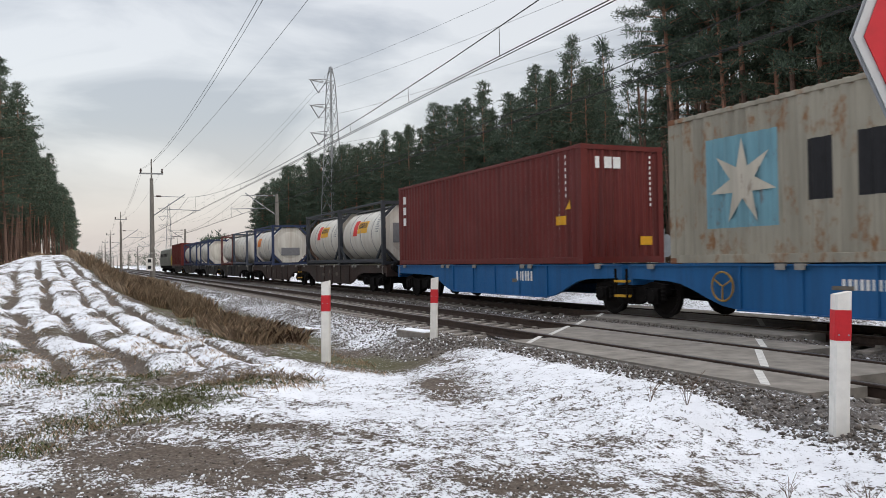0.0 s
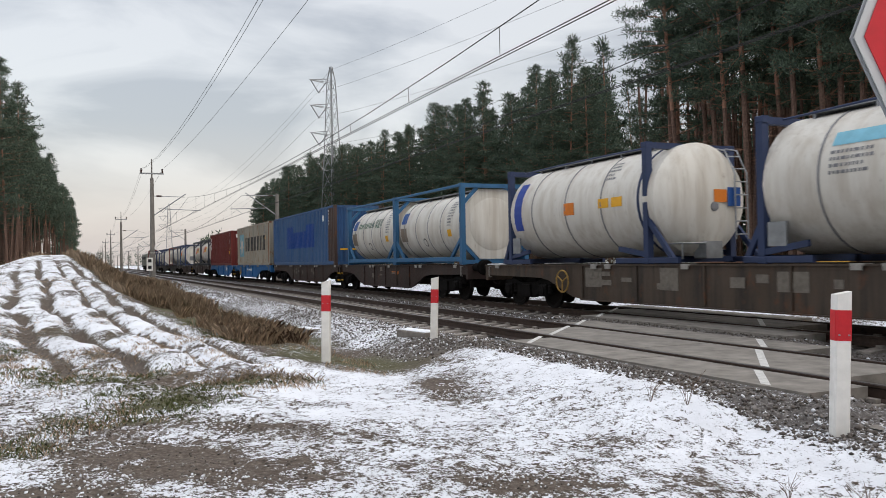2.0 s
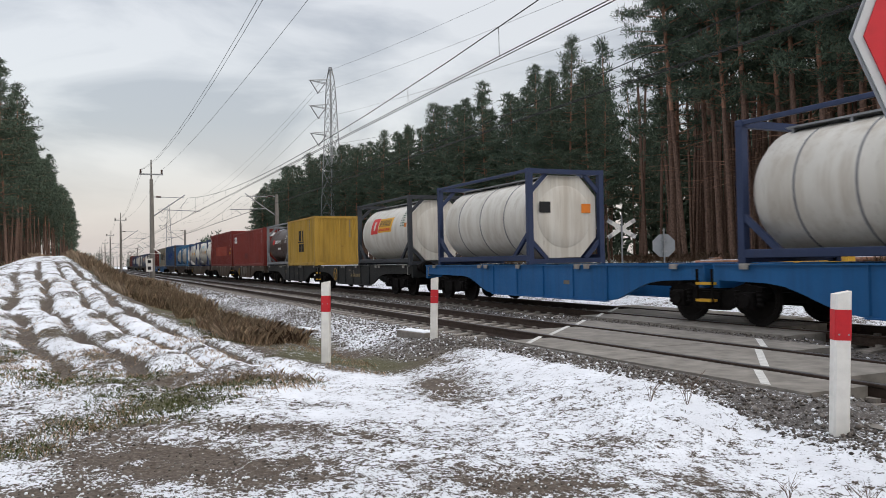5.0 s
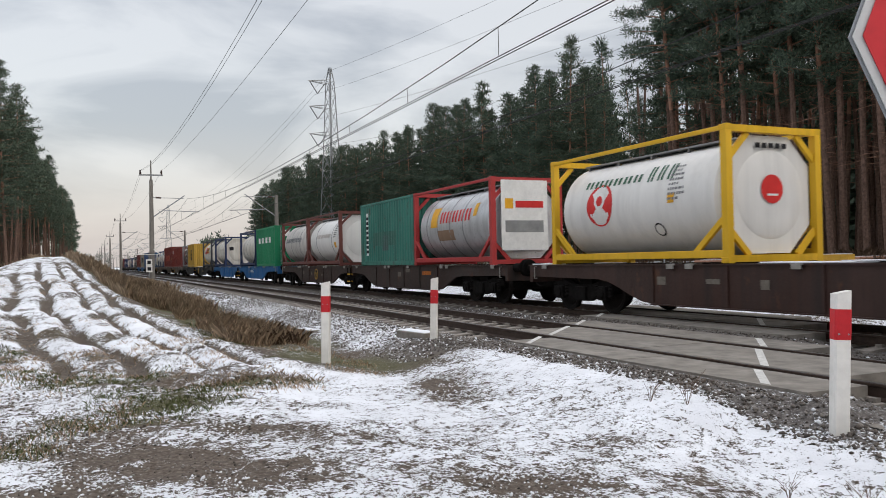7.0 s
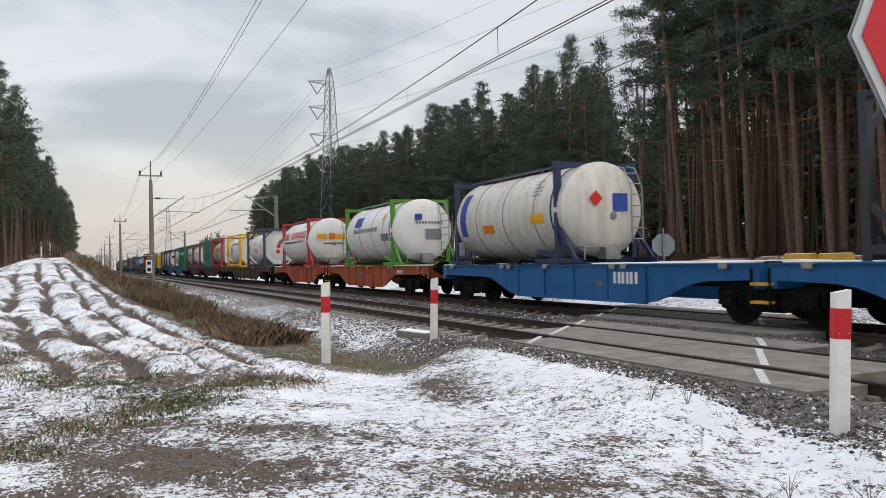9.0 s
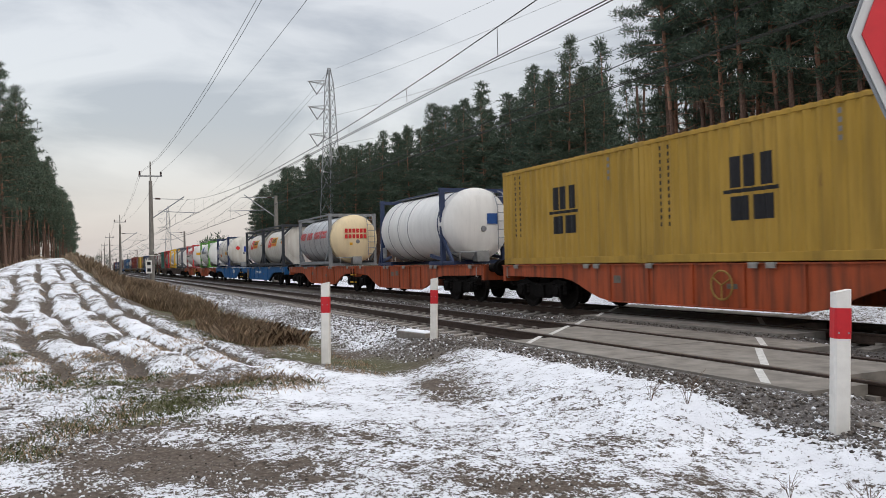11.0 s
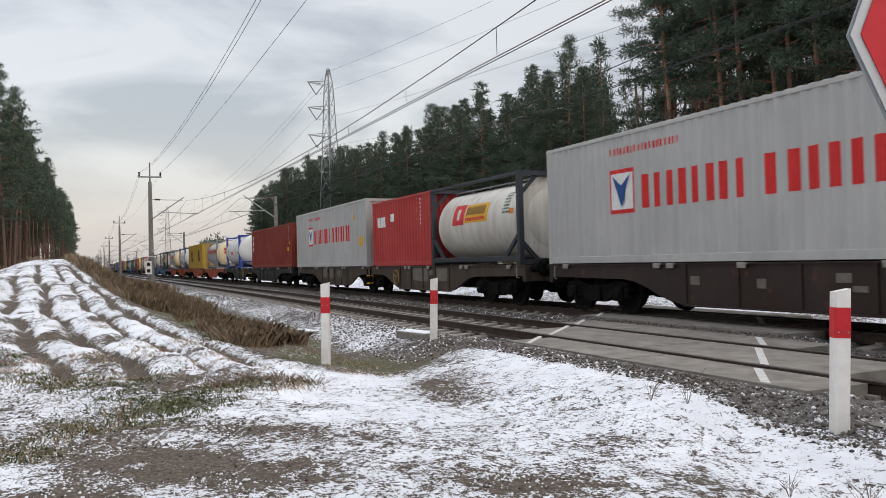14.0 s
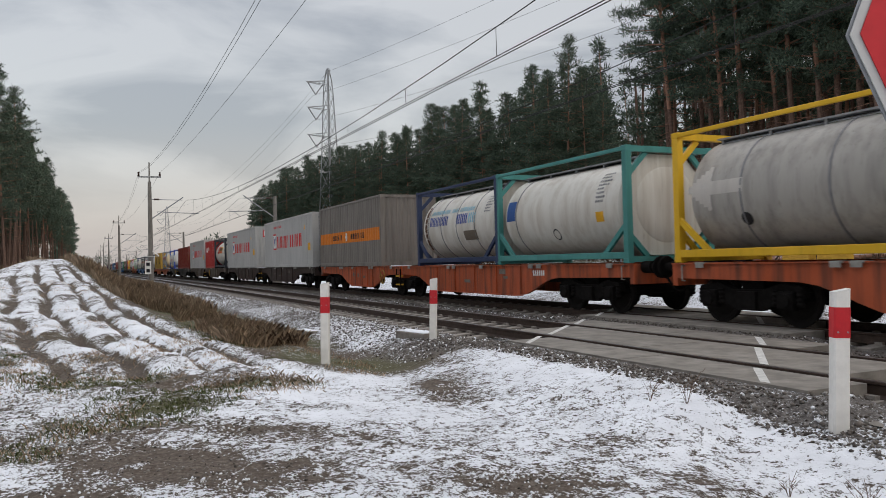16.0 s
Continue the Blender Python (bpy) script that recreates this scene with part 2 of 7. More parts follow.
# ---- mesh helpers ----
class Build:
    """Collects vertices and faces for one mesh."""

    def __init__(self):
        self.v, self.f = [], []

    def add(self, verts, faces):
        n = len(self.v)
        self.v.extend(verts)
        self.f.extend([[i + n for i in f] for f in faces])
        return self

    def box(self, x0, x1, y0, y1, z0, z1, c=0.0):
        """A box; c chamfers its four long edges along x."""
        if c <= 0:
            p = [(x, y, z) for x in (x0, x1) for y in (y0, y1) for z in (z0, z1)]
            return self.add(p, [(0, 1, 3, 2), (4, 6, 7, 5), (0, 4, 5, 1), (2, 3, 7, 6), (0, 2, 6, 4), (1, 5, 7, 3)])
        ring = [(y0 + c, z0), (y1 - c, z0), (y1, z0 + c), (y1, z1 - c), (y1 - c, z1), (y0 + c, z1), (y0, z1 - c), (y0, z0 + c)]
        return self.prism([(y, z) for y, z in ring], x0, x1)

    def prism(self, ring, x0, x1):
        """A profile in (y, z) drawn along x."""
        n = len(ring)
        p = [(x0, y, z) for y, z in ring] + [(x1, y, z) for y, z in ring]
        f = [(i, (i + 1) % n, n + (i + 1) % n, n + i) for i in range(n)]
        return self.add(p, f + [tuple(range(n))[::-1], tuple(range(n, 2 * n))])

    def slab(self, ring, y0, y1):
        """A profile in (x, z) drawn along y."""
        n = len(ring)
        p = [(x, y0, z) for x, z in ring] + [(x, y1, z) for x, z in ring]
        f = [(i, n + i, n + (i + 1) % n, (i + 1) % n) for i in range(n)]
        return self.add(p, f + [tuple(range(n)), tuple(range(n, 2 * n))[::-1]])

    def tube(self, a, b, r0, r1=None, n=8, cap=True):
        a, b = Vector(a), Vector(b)
        r0, r1 = float(r0), float(r0 if r1 is None else r1)
        d = (b - a).normalized()
        s = d.orthogonal().normalized()
        t = d.cross(s)
        p = []
        for c, r in ((a, r0), (b, r1)):
            for i in range(n):
                w = 2 * math.pi * i / n
                p.append(tuple(c + r * (math.cos(w) * s + math.sin(w) * t)))
        f = [(i, (i + 1) % n, n + (i + 1) % n, n + i) for i in range(n)]
        if cap:
            f += [tuple(range(n))[::-1], tuple(range(n, 2 * n))]
        return self.add(p, f)

    def bar(self, a, b, w, h):
        """A rectangular bar from a to b, w across and h high."""
        a, b = Vector(a), Vector(b)
        d = (b - a).normalized()
        s = Vector((0, 0, 1)).cross(d)
        s = Vector((0, 1, 0)) if s.length < 1e-4 else s.normalized()
        t = d.cross(s)
        p = [tuple(c + s * u * w / 2 + t * q * h / 2) for c in (a, b) for u, q in ((-1, -1), (1, -1), (1, 1), (-1, 1))]
        return self.add(p, [(3, 2, 1, 0), (4, 5, 6, 7), (0, 1, 5, 4), (1, 2, 6, 5), (2, 3, 7, 6), (3, 0, 4, 7)])

    def lathe(self, rings, centre, n=28, axis="x", close=True):
        """Rings of (along, radius) round an axis through centre."""
        cx, cy, cz = centre
        p = []
        for u, r in rings:
            for i in range(n):
                w = 2 * math.pi * i / n
                a, b = r * math.cos(w), r * math.sin(w)
                p.append((cx + u, cy + a, cz + b) if axis == "x" else (cx + a, cy + u, cz + b) if axis == "y" else (cx + a, cy + b, cz + u))
        f = []
        for k in range(len(rings) - 1):
            f += [(k * n + i, k * n + (i + 1) % n, (k + 1) * n + (i + 1) % n, (k + 1) * n + i) for i in range(n)]
        if close:
            f += [tuple(range(n))[::-1], tuple(range((len(rings) - 1) * n, len(rings) * n))]
        return self.add(p, f)

    def path(self, pts, r, n=6):
        """One tube through all the points."""
        pts = [Vector(p) for p in pts]
        base = len(self.v)
        s = None
        for i, c in enumerate(pts):
            d = (pts[min(i + 1, len(pts) - 1)] - pts[max(i - 1, 0)]).normalized()
            s = d.orthogonal().normalized() if s is None else (s - d * s.dot(d)).normalized()
            t = d.cross(s)
            for k in range(n):
                w = 2 * math.pi * k / n
                self.v.append(tuple(c + r * (math.cos(w) * s + math.sin(w) * t)))
        for i in range(len(pts) - 1):
            o = base + i * n
            self.f += [[o + k, o + (k + 1) % n, o + n + (k + 1) % n, o + n + k] for k in range(n)]
        self.f += [[base + k for k in range(n)][::-1], [base + (len(pts) - 1) * n + k for k in range(n)]]
        return self

    def mesh(self, name, mat, smooth=False):
        me = bpy.data.meshes.new(name)
        me.from_pydata(self.v, [], self.f)
        me.materials.append(mat)
        if smooth:
            me.polygons.foreach_set("use_smooth", [True] * len(me.polygons))
            me.set_sharp_from_angle(angle=radians(35))
        me.update()
        return me


def part(name, mesh_data, parent, at=(0, 0, 0), label=""):
    """One mesh object under a thing or under a part."""
    ob = new(name, mesh_data)
    ob.parent = parent
    ob.location = at
    return tagged(ob, label)


def empty(name, label, category, group="", kind="", at=(0, 0, 0)):
    ob = new(name)
    ob.empty_display_size = 0.2
    ob.location = at
    return tagged(ob, label, category, group, kind)


KEPT = {}


def once(key, make):
    """A mesh that several alike parts share."""
    if key not in KEPT:
        KEPT[key] = make()
    return KEPT[key]


def lattice(shape_x, shape_y, seed):
    return np.random.RandomState(seed).rand(shape_x, shape_y)


def value_noise(x, y, size, seed):
    """Smooth value noise on arrays, one cell = size metres."""
    g = lattice(256, 256, seed)
    u, w = x / size + 91.3, y / size + 57.7
    i, j = np.floor(u).astype(int), np.floor(w).astype(int)
    a, b = u - i, w - j
    a, b = a * a * (3 - 2 * a), b * b * (3 - 2 * b)
    i0, i1, j0, j1 = i % 256, (i + 1) % 256, j % 256, (j + 1) % 256
    return (g[i0, j0] * (1 - a) + g[i1, j0] * a) * (1 - b) + (g[i0, j1] * (1 - a) + g[i1, j1] * a) * b


def smooth(e0, e1, x):
    t = np.clip((x - e0) / (e1 - e0), 0, 1)
    return t * t * (3 - 2 * t)
# ---- ground, one sheet to the horizon ----
def field_edge(x):
    """Where the field ends and the reedy bank begins, across the line; the field track bears away from the rails."""
    return np.interp(x, [-260, -100, -60, -33, -21.4, -17, -12], [-5.0, -2.6, -1.0, 0.7, 1.75, 2.25, 2.9])


def rise(x, y):
    """The field beside the line climbs away from the crossing to a low crest."""
    up = np.interp(x, [-240, -110, -78, -60, -42, -33, -25, -18, -12.5], [2.3, 2.55, 2.5, 2.02, 1.22, 0.78, 0.40, 0.10, 0.0])
    v = y - field_edge(x)
    fall = 1 - 0.42 * smooth(-2.2, -6.5, v) * smooth(-25, -60, x)
    wide = 1.4 + 3.0 * smooth(-20, -70, x)
    return up * fall * (1 - smooth(-0.5, wide, v))


def ruts(x, y):
    """Depth of the wheel ruts in the field track, 0 to 1."""
    v = y - field_edge(x)
    bend = 0.10 * np.sin(x * 0.31) + 0.06 * np.sin(x * 0.83 + 1) + 0.22 * (value_noise(x, y, 2.6, 61) - 0.5)
    near = smooth(-11.6, -13.6, x) * (1 - smooth(-50, -80, x))
    deep = 0
    for c, w, k in ((-4.4, 0.20, 0.5), (-3.25, 0.24, 0.8), (-2.25, 0.19, 1.05), (-1.22, 0.15, 0.8), (-0.42, 0.20, 1.0)):
        deep = np.maximum(deep, k * np.exp(-(((v - c - bend) / w) ** 2)))
    return deep * near * (0.70 + 0.45 * value_noise(x, y, 1.4, 62))


def height(x, y):
    z = -0.30 + 0 * x
    v = y - field_edge(x)
    z = z + rise(x, y) - 0.20 * ruts(x, y) + 0.07 * smooth(-10.8, -13.0, x) * (1 - smooth(-0.5, 0.5, v))
    # ditch between field and ballast, filled in at the road
    road = np.exp(-(((x + 5.0 + 0.95 * (y - 2.0)) / 3.2) ** 2))
    z = z - 0.22 * np.exp(-(((y - 4.6) / 0.8) ** 2)) * (1 - road)
    bed = smooth(4.9, 6.15, y) * (1 - smooth(13.7, 15.0, y))
    z = z * (1 - bed) + (-0.22 - 0.03 * road) * bed
    u = x + 0.97 * (y - 6.2)
    wide = smooth(-15.0, -11.4, u) * (1 - smooth(-5.3, -4.7, u))
    side = smooth(-7.6, -5.5, u)
    brow = smooth(0, 1, np.clip((y - (3.6 + 2.15 * side)) / (2.3 - 1.85 * side), 0, 1))
    ramp = np.maximum(0.8 * road * (1 - side), wide) * brow * (1 - smooth(6.25, 6.45, y))
    z = z * (1 - ramp) + (-0.045) * ramp
    z = z + 0.15 * np.exp(-(((u + 5.15) / 0.5) ** 2)) * smooth(6.2, 6.5, y) * (1 - smooth(13.2, 13.8, y))
    fill = wide * smooth(9.45, 9.62, y) * (1 - smooth(10.2, 10.35, y))
    z = z * (1 - fill) + (-0.05) * fill
    far = smooth(17.5, 25.0, y)
    z = z + far * (1.25 + 0.3 * (value_noise(x, y, 9.0, 4) - 0.5))
    z = z - 0.35 * np.exp(-(((y - 16.2) / 1.1) ** 2))
    rough = (value_noise(x, y, 0.9, 1) - 0.5) * 0.10 + (value_noise(x, y, 0.31, 2) - 0.5) * 0.055 + (value_noise(x, y, 0.13, 3) - 0.5) * 0.030
    calm = 1 - 0.7 * bed - 0.35 * road * smooth(0.5, 2, y)
    return z + rough * calm * (0.6 + 0.9 * smooth(-8.6, -11, x) * (1 - smooth(-0.3, 0.8, v)))


def blob(x, y, cx, cy, rx, ry, turn):
    c, s = math.cos(turn), math.sin(turn)
    u, w = (x - cx) * c + (y - cy) * s, -(x - cx) * s + (y - cy) * c
    return np.exp(-((u / rx) ** 2 + (w / ry) ** 2))


def cover(x, y):
    """Snow, grass and stone on the ground, each 0 to 1."""
    v = y - field_edge(x)
    big = value_noise(x, y, 1.7, 11) * 0.6 + value_noise(x, y, 0.55, 12) * 0.4
    snow = 0.70 + 0.62 * (big - 0.5)
    # bare earth where the farm track leaves the crossing
    bare = 1.2 * blob(x, y, -6.85, 0.45, 1.15, 0.66, 0.89) + 1.0 * blob(x, y, -6.0, -0.30, 0.95, 0.42, 0.95) + 0.9 * blob(x, y, -7.85, 1.5, 0.55, 0.30, 0.8)
    bare = bare + 0.9 * blob(x, y, -4.85, 2.90, 0.52, 0.26, 0.89) + 0.8 * blob(x, y, -9.4, 4.1, 1.15, 0.26, 2.95) + 0.6 * blob(x, y, -8.8, 2.35, 0.5, 0.18, 0.9)
    bare = bare + 0.45 * blob(x, y, -5.95, 1.25, 0.6, 0.3, 0.9) + 0.7 * blob(x, y, -11.8, 5.0, 1.7, 0.5, 2.8)
    snow = snow - np.clip(bare, 0, 1) * (0.20 + 0.66 * value_noise(x, y, 0.30, 19))
    # weedy strip where the field track begins
    weedy = blob(x, y, -11.5, 0.9, 1.3, 0.95, 0.9) + 0.75 * blob(x, y, -9.6, 0.75, 0.8, 0.7, 0.9) + 0.9 * blob(x, y, -7.95, -0.55, 0.55, 0.35, 0.9) + 0.8 * blob(x, y, -10.7, 2.1, 0.9, 0.5, 0.9)
    weedy = weedy + 0.7 * blob(x, y, -8.7, 0.0, 0.9, 0.5, 0.9) + 0.7 * blob(x, y, -12.4, -0.5, 0.8, 0.35, 0.9) + 0.6 * blob(x, y, -16.5, -2.1, 1.6, 0.6, 0.4)
    weedy = np.clip(weedy, 0, 1)
    snow = snow - weedy * (0.18 + 0.62 * value_noise(x, y, 0.42, 14))
    cut = ruts(x, y)
    snow = snow - 0.85 * smooth(0.25, 0.9, cut) * (0.45 + 0.85 * value_noise(x, y, 0.9, 23))
    field = smooth(-11, -13, x) * (1 - smooth(-0.6, 0.2, v))
    snow = snow + 0.11 * field - 0.22 * field * smooth(0.55, 0.8, value_noise(x, y, 0.28, 63)) - 0.30 * field * smooth(0.58, 0.75, value_noise(x, y, 0.9, 18)) - 0.25 * field * smooth(-3.4, -5.0, v)
    bank = smooth(-0.3, 0.35, v) * (1 - smooth(4.6, 5.4, y)) * smooth(-10.5, -13, x)
    snow = snow - 0.50 * bank - 0.18 * bank * smooth(-17, -25, x)
    near = smooth(-13, -10.5, x)
    bed = smooth(0, 1, np.clip((y - 4.6 - 0.75 * near) / (1.0 - 0.45 * near), 0, 1)) * (1 - smooth(15.2, 17.2, y))
    snow = snow - (0.20 + 0.36 * smooth(9.0, 9.6, y)) * bed
    snow = snow - 0.30 * bed * smooth(-13.0, -11.5, x) * (1 - smooth(-5.5, -4.0, x))
    shoulder = smooth(-8.6, -7.2, x) * (1 - smooth(0, 2, x)) * smooth(5.35, 5.8, y) * (1 - smooth(9, 10, y))
    snow = snow - 0.06 * shoulder
    snow = snow - 0.35 * smooth(20, 26, y)
    grass = np.clip(weedy * 1.15 + bank * 0.8 + 0.2 * field, 0, 1) * smooth(0.22, 0.55, value_noise(x, y, 1.1, 15))
    grass = grass * (1 - smooth(0.3, 0.8, cut)) + 0.8 * smooth(20, 26, y)
    stone = np.clip(bed + shoulder + 0.5 * smooth(-5.2, -4.0, x) * smooth(4.9, 5.6, y) * (1 - smooth(15, 16, y)), 0, 1)
    return snow, np.clip(grass, 0, 1), stone


def axis_steps(stops):
    out = [stops[0][0]]
    for (a, _), (b, step) in zip(stops, stops[1:]):
        n = max(1, round((b - a) / step))
        out += [a + (b - a) * (i + 1) / n for i in range(n)]
    return np.array(out)


def ground_sheet():
    xs = axis_steps([(-3500, 0), (-600, 240), (-200, 20), (-80, 2.5), (-34, 0.42), (-21, 0.15), (-3.0, 0.08), (3, 0.4), (60, 4), (400, 40), (2500, 300)])
    ys = axis_steps([(-2500, 0), (-300, 200), (-40, 20), (-12, 2), (-3.4, 0.25), (6.2, 0.08), (15, 0.25), (30, 0.8), (80, 5), (400, 40), (2500, 300)])
    X, Y = np.meshgrid(xs, ys, indexing="ij")
    Z = height(X, Y)
    nx, ny = X.shape
    me = bpy.data.meshes.new("ground")
    co = np.stack([X, Y, Z], -1).reshape(-1, 3)
    i = np.arange(nx * ny).reshape(nx, ny)
    q = np.stack([i[:-1, :-1], i[1:, :-1], i[1:, 1:], i[:-1, 1:]], -1).reshape(-1, 4)
    me.vertices.add(len(co))
    me.vertices.foreach_set("co", co.ravel())
    me.loops.add(q.size)
    me.loops.foreach_set("vertex_index", q.ravel())
    me.polygons.add(len(q))
    me.polygons.foreach_set("loop_start", np.arange(0, q.size, 4))
    me.polygons.foreach_set("loop_total", np.full(len(q), 4))
    me.update(calc_edges=True)
    me.polygons.foreach_set("use_smooth", np.ones(len(q), bool))
    s, g, b = cover(X, Y)
    col = me.attributes.new("cover", "FLOAT_COLOR", "POINT")
    col.data.foreach_set("color", np.stack([np.clip(s, 0, 1), g, b, np.ones_like(s)], -1).reshape(-1))
    me.materials.append(GROUND)
    return tagged(new("ground", me), "thin patchy snow over rutted gravel, soil and winter grass", "ground", "", "structure")


ground_sheet()


def ground_z(x, y):
    return float(height(np.array([x], float), np.array([y], float))[0])


# ---- the two tracks ----
def rail_ring(y, w=1.0):
    """Flat-bottomed rail, foot at -0.17, head at 0."""
    s = [(-0.07, -0.17), (0.07, -0.17), (0.07, -0.158), (0.012, -0.135), (0.010, -0.045), (0.034, -0.032), (0.036, -0.008), (0.028, -0.004)]
    s += [(-0.028, -0.004), (-0.036, -0.008), (-0.034, -0.032), (-0.010, -0.045), (-0.012, -0.135), (-0.07, -0.158)]
    return [(y + a, b) for a, b in s]


def sleeper_mesh():
    b = Build()
    b.prism([(-1.25, -0.36), (1.25, -0.36), (1.25, -0.20), (0.9, -0.172), (0.5, -0.172), (0.3, -0.20), (-0.3, -0.20), (-0.5, -0.172), (-0.9, -0.172), (-1.25, -0.20)], -0.12, 0.12)
    for y in (-0.87, -0.64, 0.64, 0.87):
        b.box(-0.06, 0.06, y - 0.035, y + 0.035, -0.18, -0.13)
    return b.mesh("sleeper", SLEEPER)


def track(name, y, label):
    t = empty(name, label, "railway track", "tracks of the line", "structure", (0, y, 0))
    for side in (-0.7525, 0.7525):
        r = part("rail", Build().prism(rail_ring(side), -1500, 60).mesh("rail", RAIL, True), t, label="rust-brown steel rail with a worn head")
        part("rail_head", Build().box(-1500, 60, side - 0.028, side + 0.028, -0.004, 0.0).mesh("rail_head", RAIL_HEAD), r, label="bright worn running surface")
    me = once("sleeper", sleeper_mesh)
    for i in range(110):
        x = 3.0 - i * 0.6
        if -11.8 < x + 0.97 * (y - 6.2) < -5.5:
            continue
        part("sleeper", me, t, (x, 0, 0.004))
    return t


TRACK_NEAR = track("track_near", NEAR_TRACK, "empty railway track with rusty rails on concrete sleepers")
TRACK_FAR = track("track_far", FAR_TRACK, "railway track in dark ballast under the freight train")


def stones(name, x0, x1, y0, y1, n, size, label, seed, keep=None, mat=None):
    """Loose ballast stones as one heap."""
    rs = np.random.RandomState(seed)
    base = np.array([(1, 0, 0), (-1, 0, 0), (0, 1, 0), (0, -1, 0), (0, 0, 1), (0, 0, -1)], float)
    faces = np.array([(0, 2, 4), (2, 1, 4), (1, 3, 4), (3, 0, 4), (2, 0, 5), (1, 2, 5), (3, 1, 5), (0, 3, 5)])
    px, py = rs.uniform(x0, x1, n), rs.uniform(y0, y1, n)
    if keep is not None:
        k = keep(px, py)
        px, py = px[k], py[k]
        n = len(px)
    pz = height(px, py)
    s = size * rs.uniform(0.5, 1.25, (n, 1, 1)) * rs.uniform(0.65, 1.3, (n, 6, 1))
    p = base[None] * s
    a = rs.uniform(0, 6.28, n)
    c, d = np.cos(a)[:, None], np.sin(a)[:, None]
    tilt = rs.uniform(-0.6, 0.6, n)[:, None]
    x, y, z = p[..., 0] * c - p[..., 1] * d, p[..., 0] * d + p[..., 1] * c, p[..., 2] * 0.75
    z = z + x * tilt
    v = np.stack([x + px[:, None], y + py[:, None], z + pz[:, None] + size * 0.25], -1).reshape(-1, 3)
    f = (faces[None] + 6 * np.arange(n)[:, None, None]).reshape(-1, 3)
    me = bpy.data.meshes.new(name)
    me.vertices.add(len(v))
    me.vertices.foreach_set("co", v.ravel())
    me.loops.add(f.size)
    me.loops.foreach_set("vertex_index", f.ravel())
    me.polygons.add(len(f))
    me.polygons.foreach_set("loop_start", np.arange(0, f.size, 3))
    me.polygons.foreach_set("loop_total", np.full(len(f), 3))
    me.update(calc_edges=True)
    me.materials.append(mat or STONES)
    return tagged(new(name, me), label, "ballast", "", "stuff")


def off_road(x, y):
    u = x + 0.97 * (y - 6.2)
    on = (u > -11.9) & (u < -5.5) & (y > 6.1) & (y < 13.9)
    rails = (np.abs(np.abs(y - NEAR_TRACK) - 0.7525) < 0.09) | (np.abs(np.abs(y - FAR_TRACK) - 0.7525) < 0.09)
    verge = (x > -11.5) & (y < 5.5)
    return ~on & ~rails & ~verge


stones("ballast", -34, 1, 4.9, 9.9, 17000, 0.027, "grey crushed-stone ballast dusted with snow", 5, off_road)
stones("ballast", -80, -34, 4.9, 10, 9000, 0.04, "grey crushed-stone ballast dusted with snow", 6, off_road)
stones("ballast", -34, 1, 9.9, 15, 6000, 0.03, "grey crushed-stone ballast dusted with snow", 7, off_road)
stones("gravel", -9, -1.5, -1.5, 6.0, 5200, 0.014, "small loose gravel on the bare earth track", 8,
       lambda x, y: (cover(x, y)[0] < 0.42), GRAVEL)
stones("gravel", -14, -3, 5.3, 6.2, 2600, 0.02, "coarse brown gravel along the crossing edge", 9, off_road, GRAVEL)
stones("gravel", -16, -5, 9.5, 10.35, 1500, 0.022, "brown gravel between the two crossing slabs", 10, None, GRAVEL)

stones("snow_crumbs", -9.5, -3.5, -1.6, 5.2, 9000, 0.013, "small crumbs of snow on the bare earth track", 13,
       lambda x, y: (cover(x, y)[0] < 0.46) & (value_noise(x, y, 0.35, 64) > 0.42), SNOW)
stones("gravel", -30, -7.5, -3.5, 3.2, 5200, 0.020, "dark clods of earth in the snowy field", 14,
       lambda x, y: (cover(x, y)[0] < 0.62) & (y < field_edge(x) + 0.4), GRAVEL)


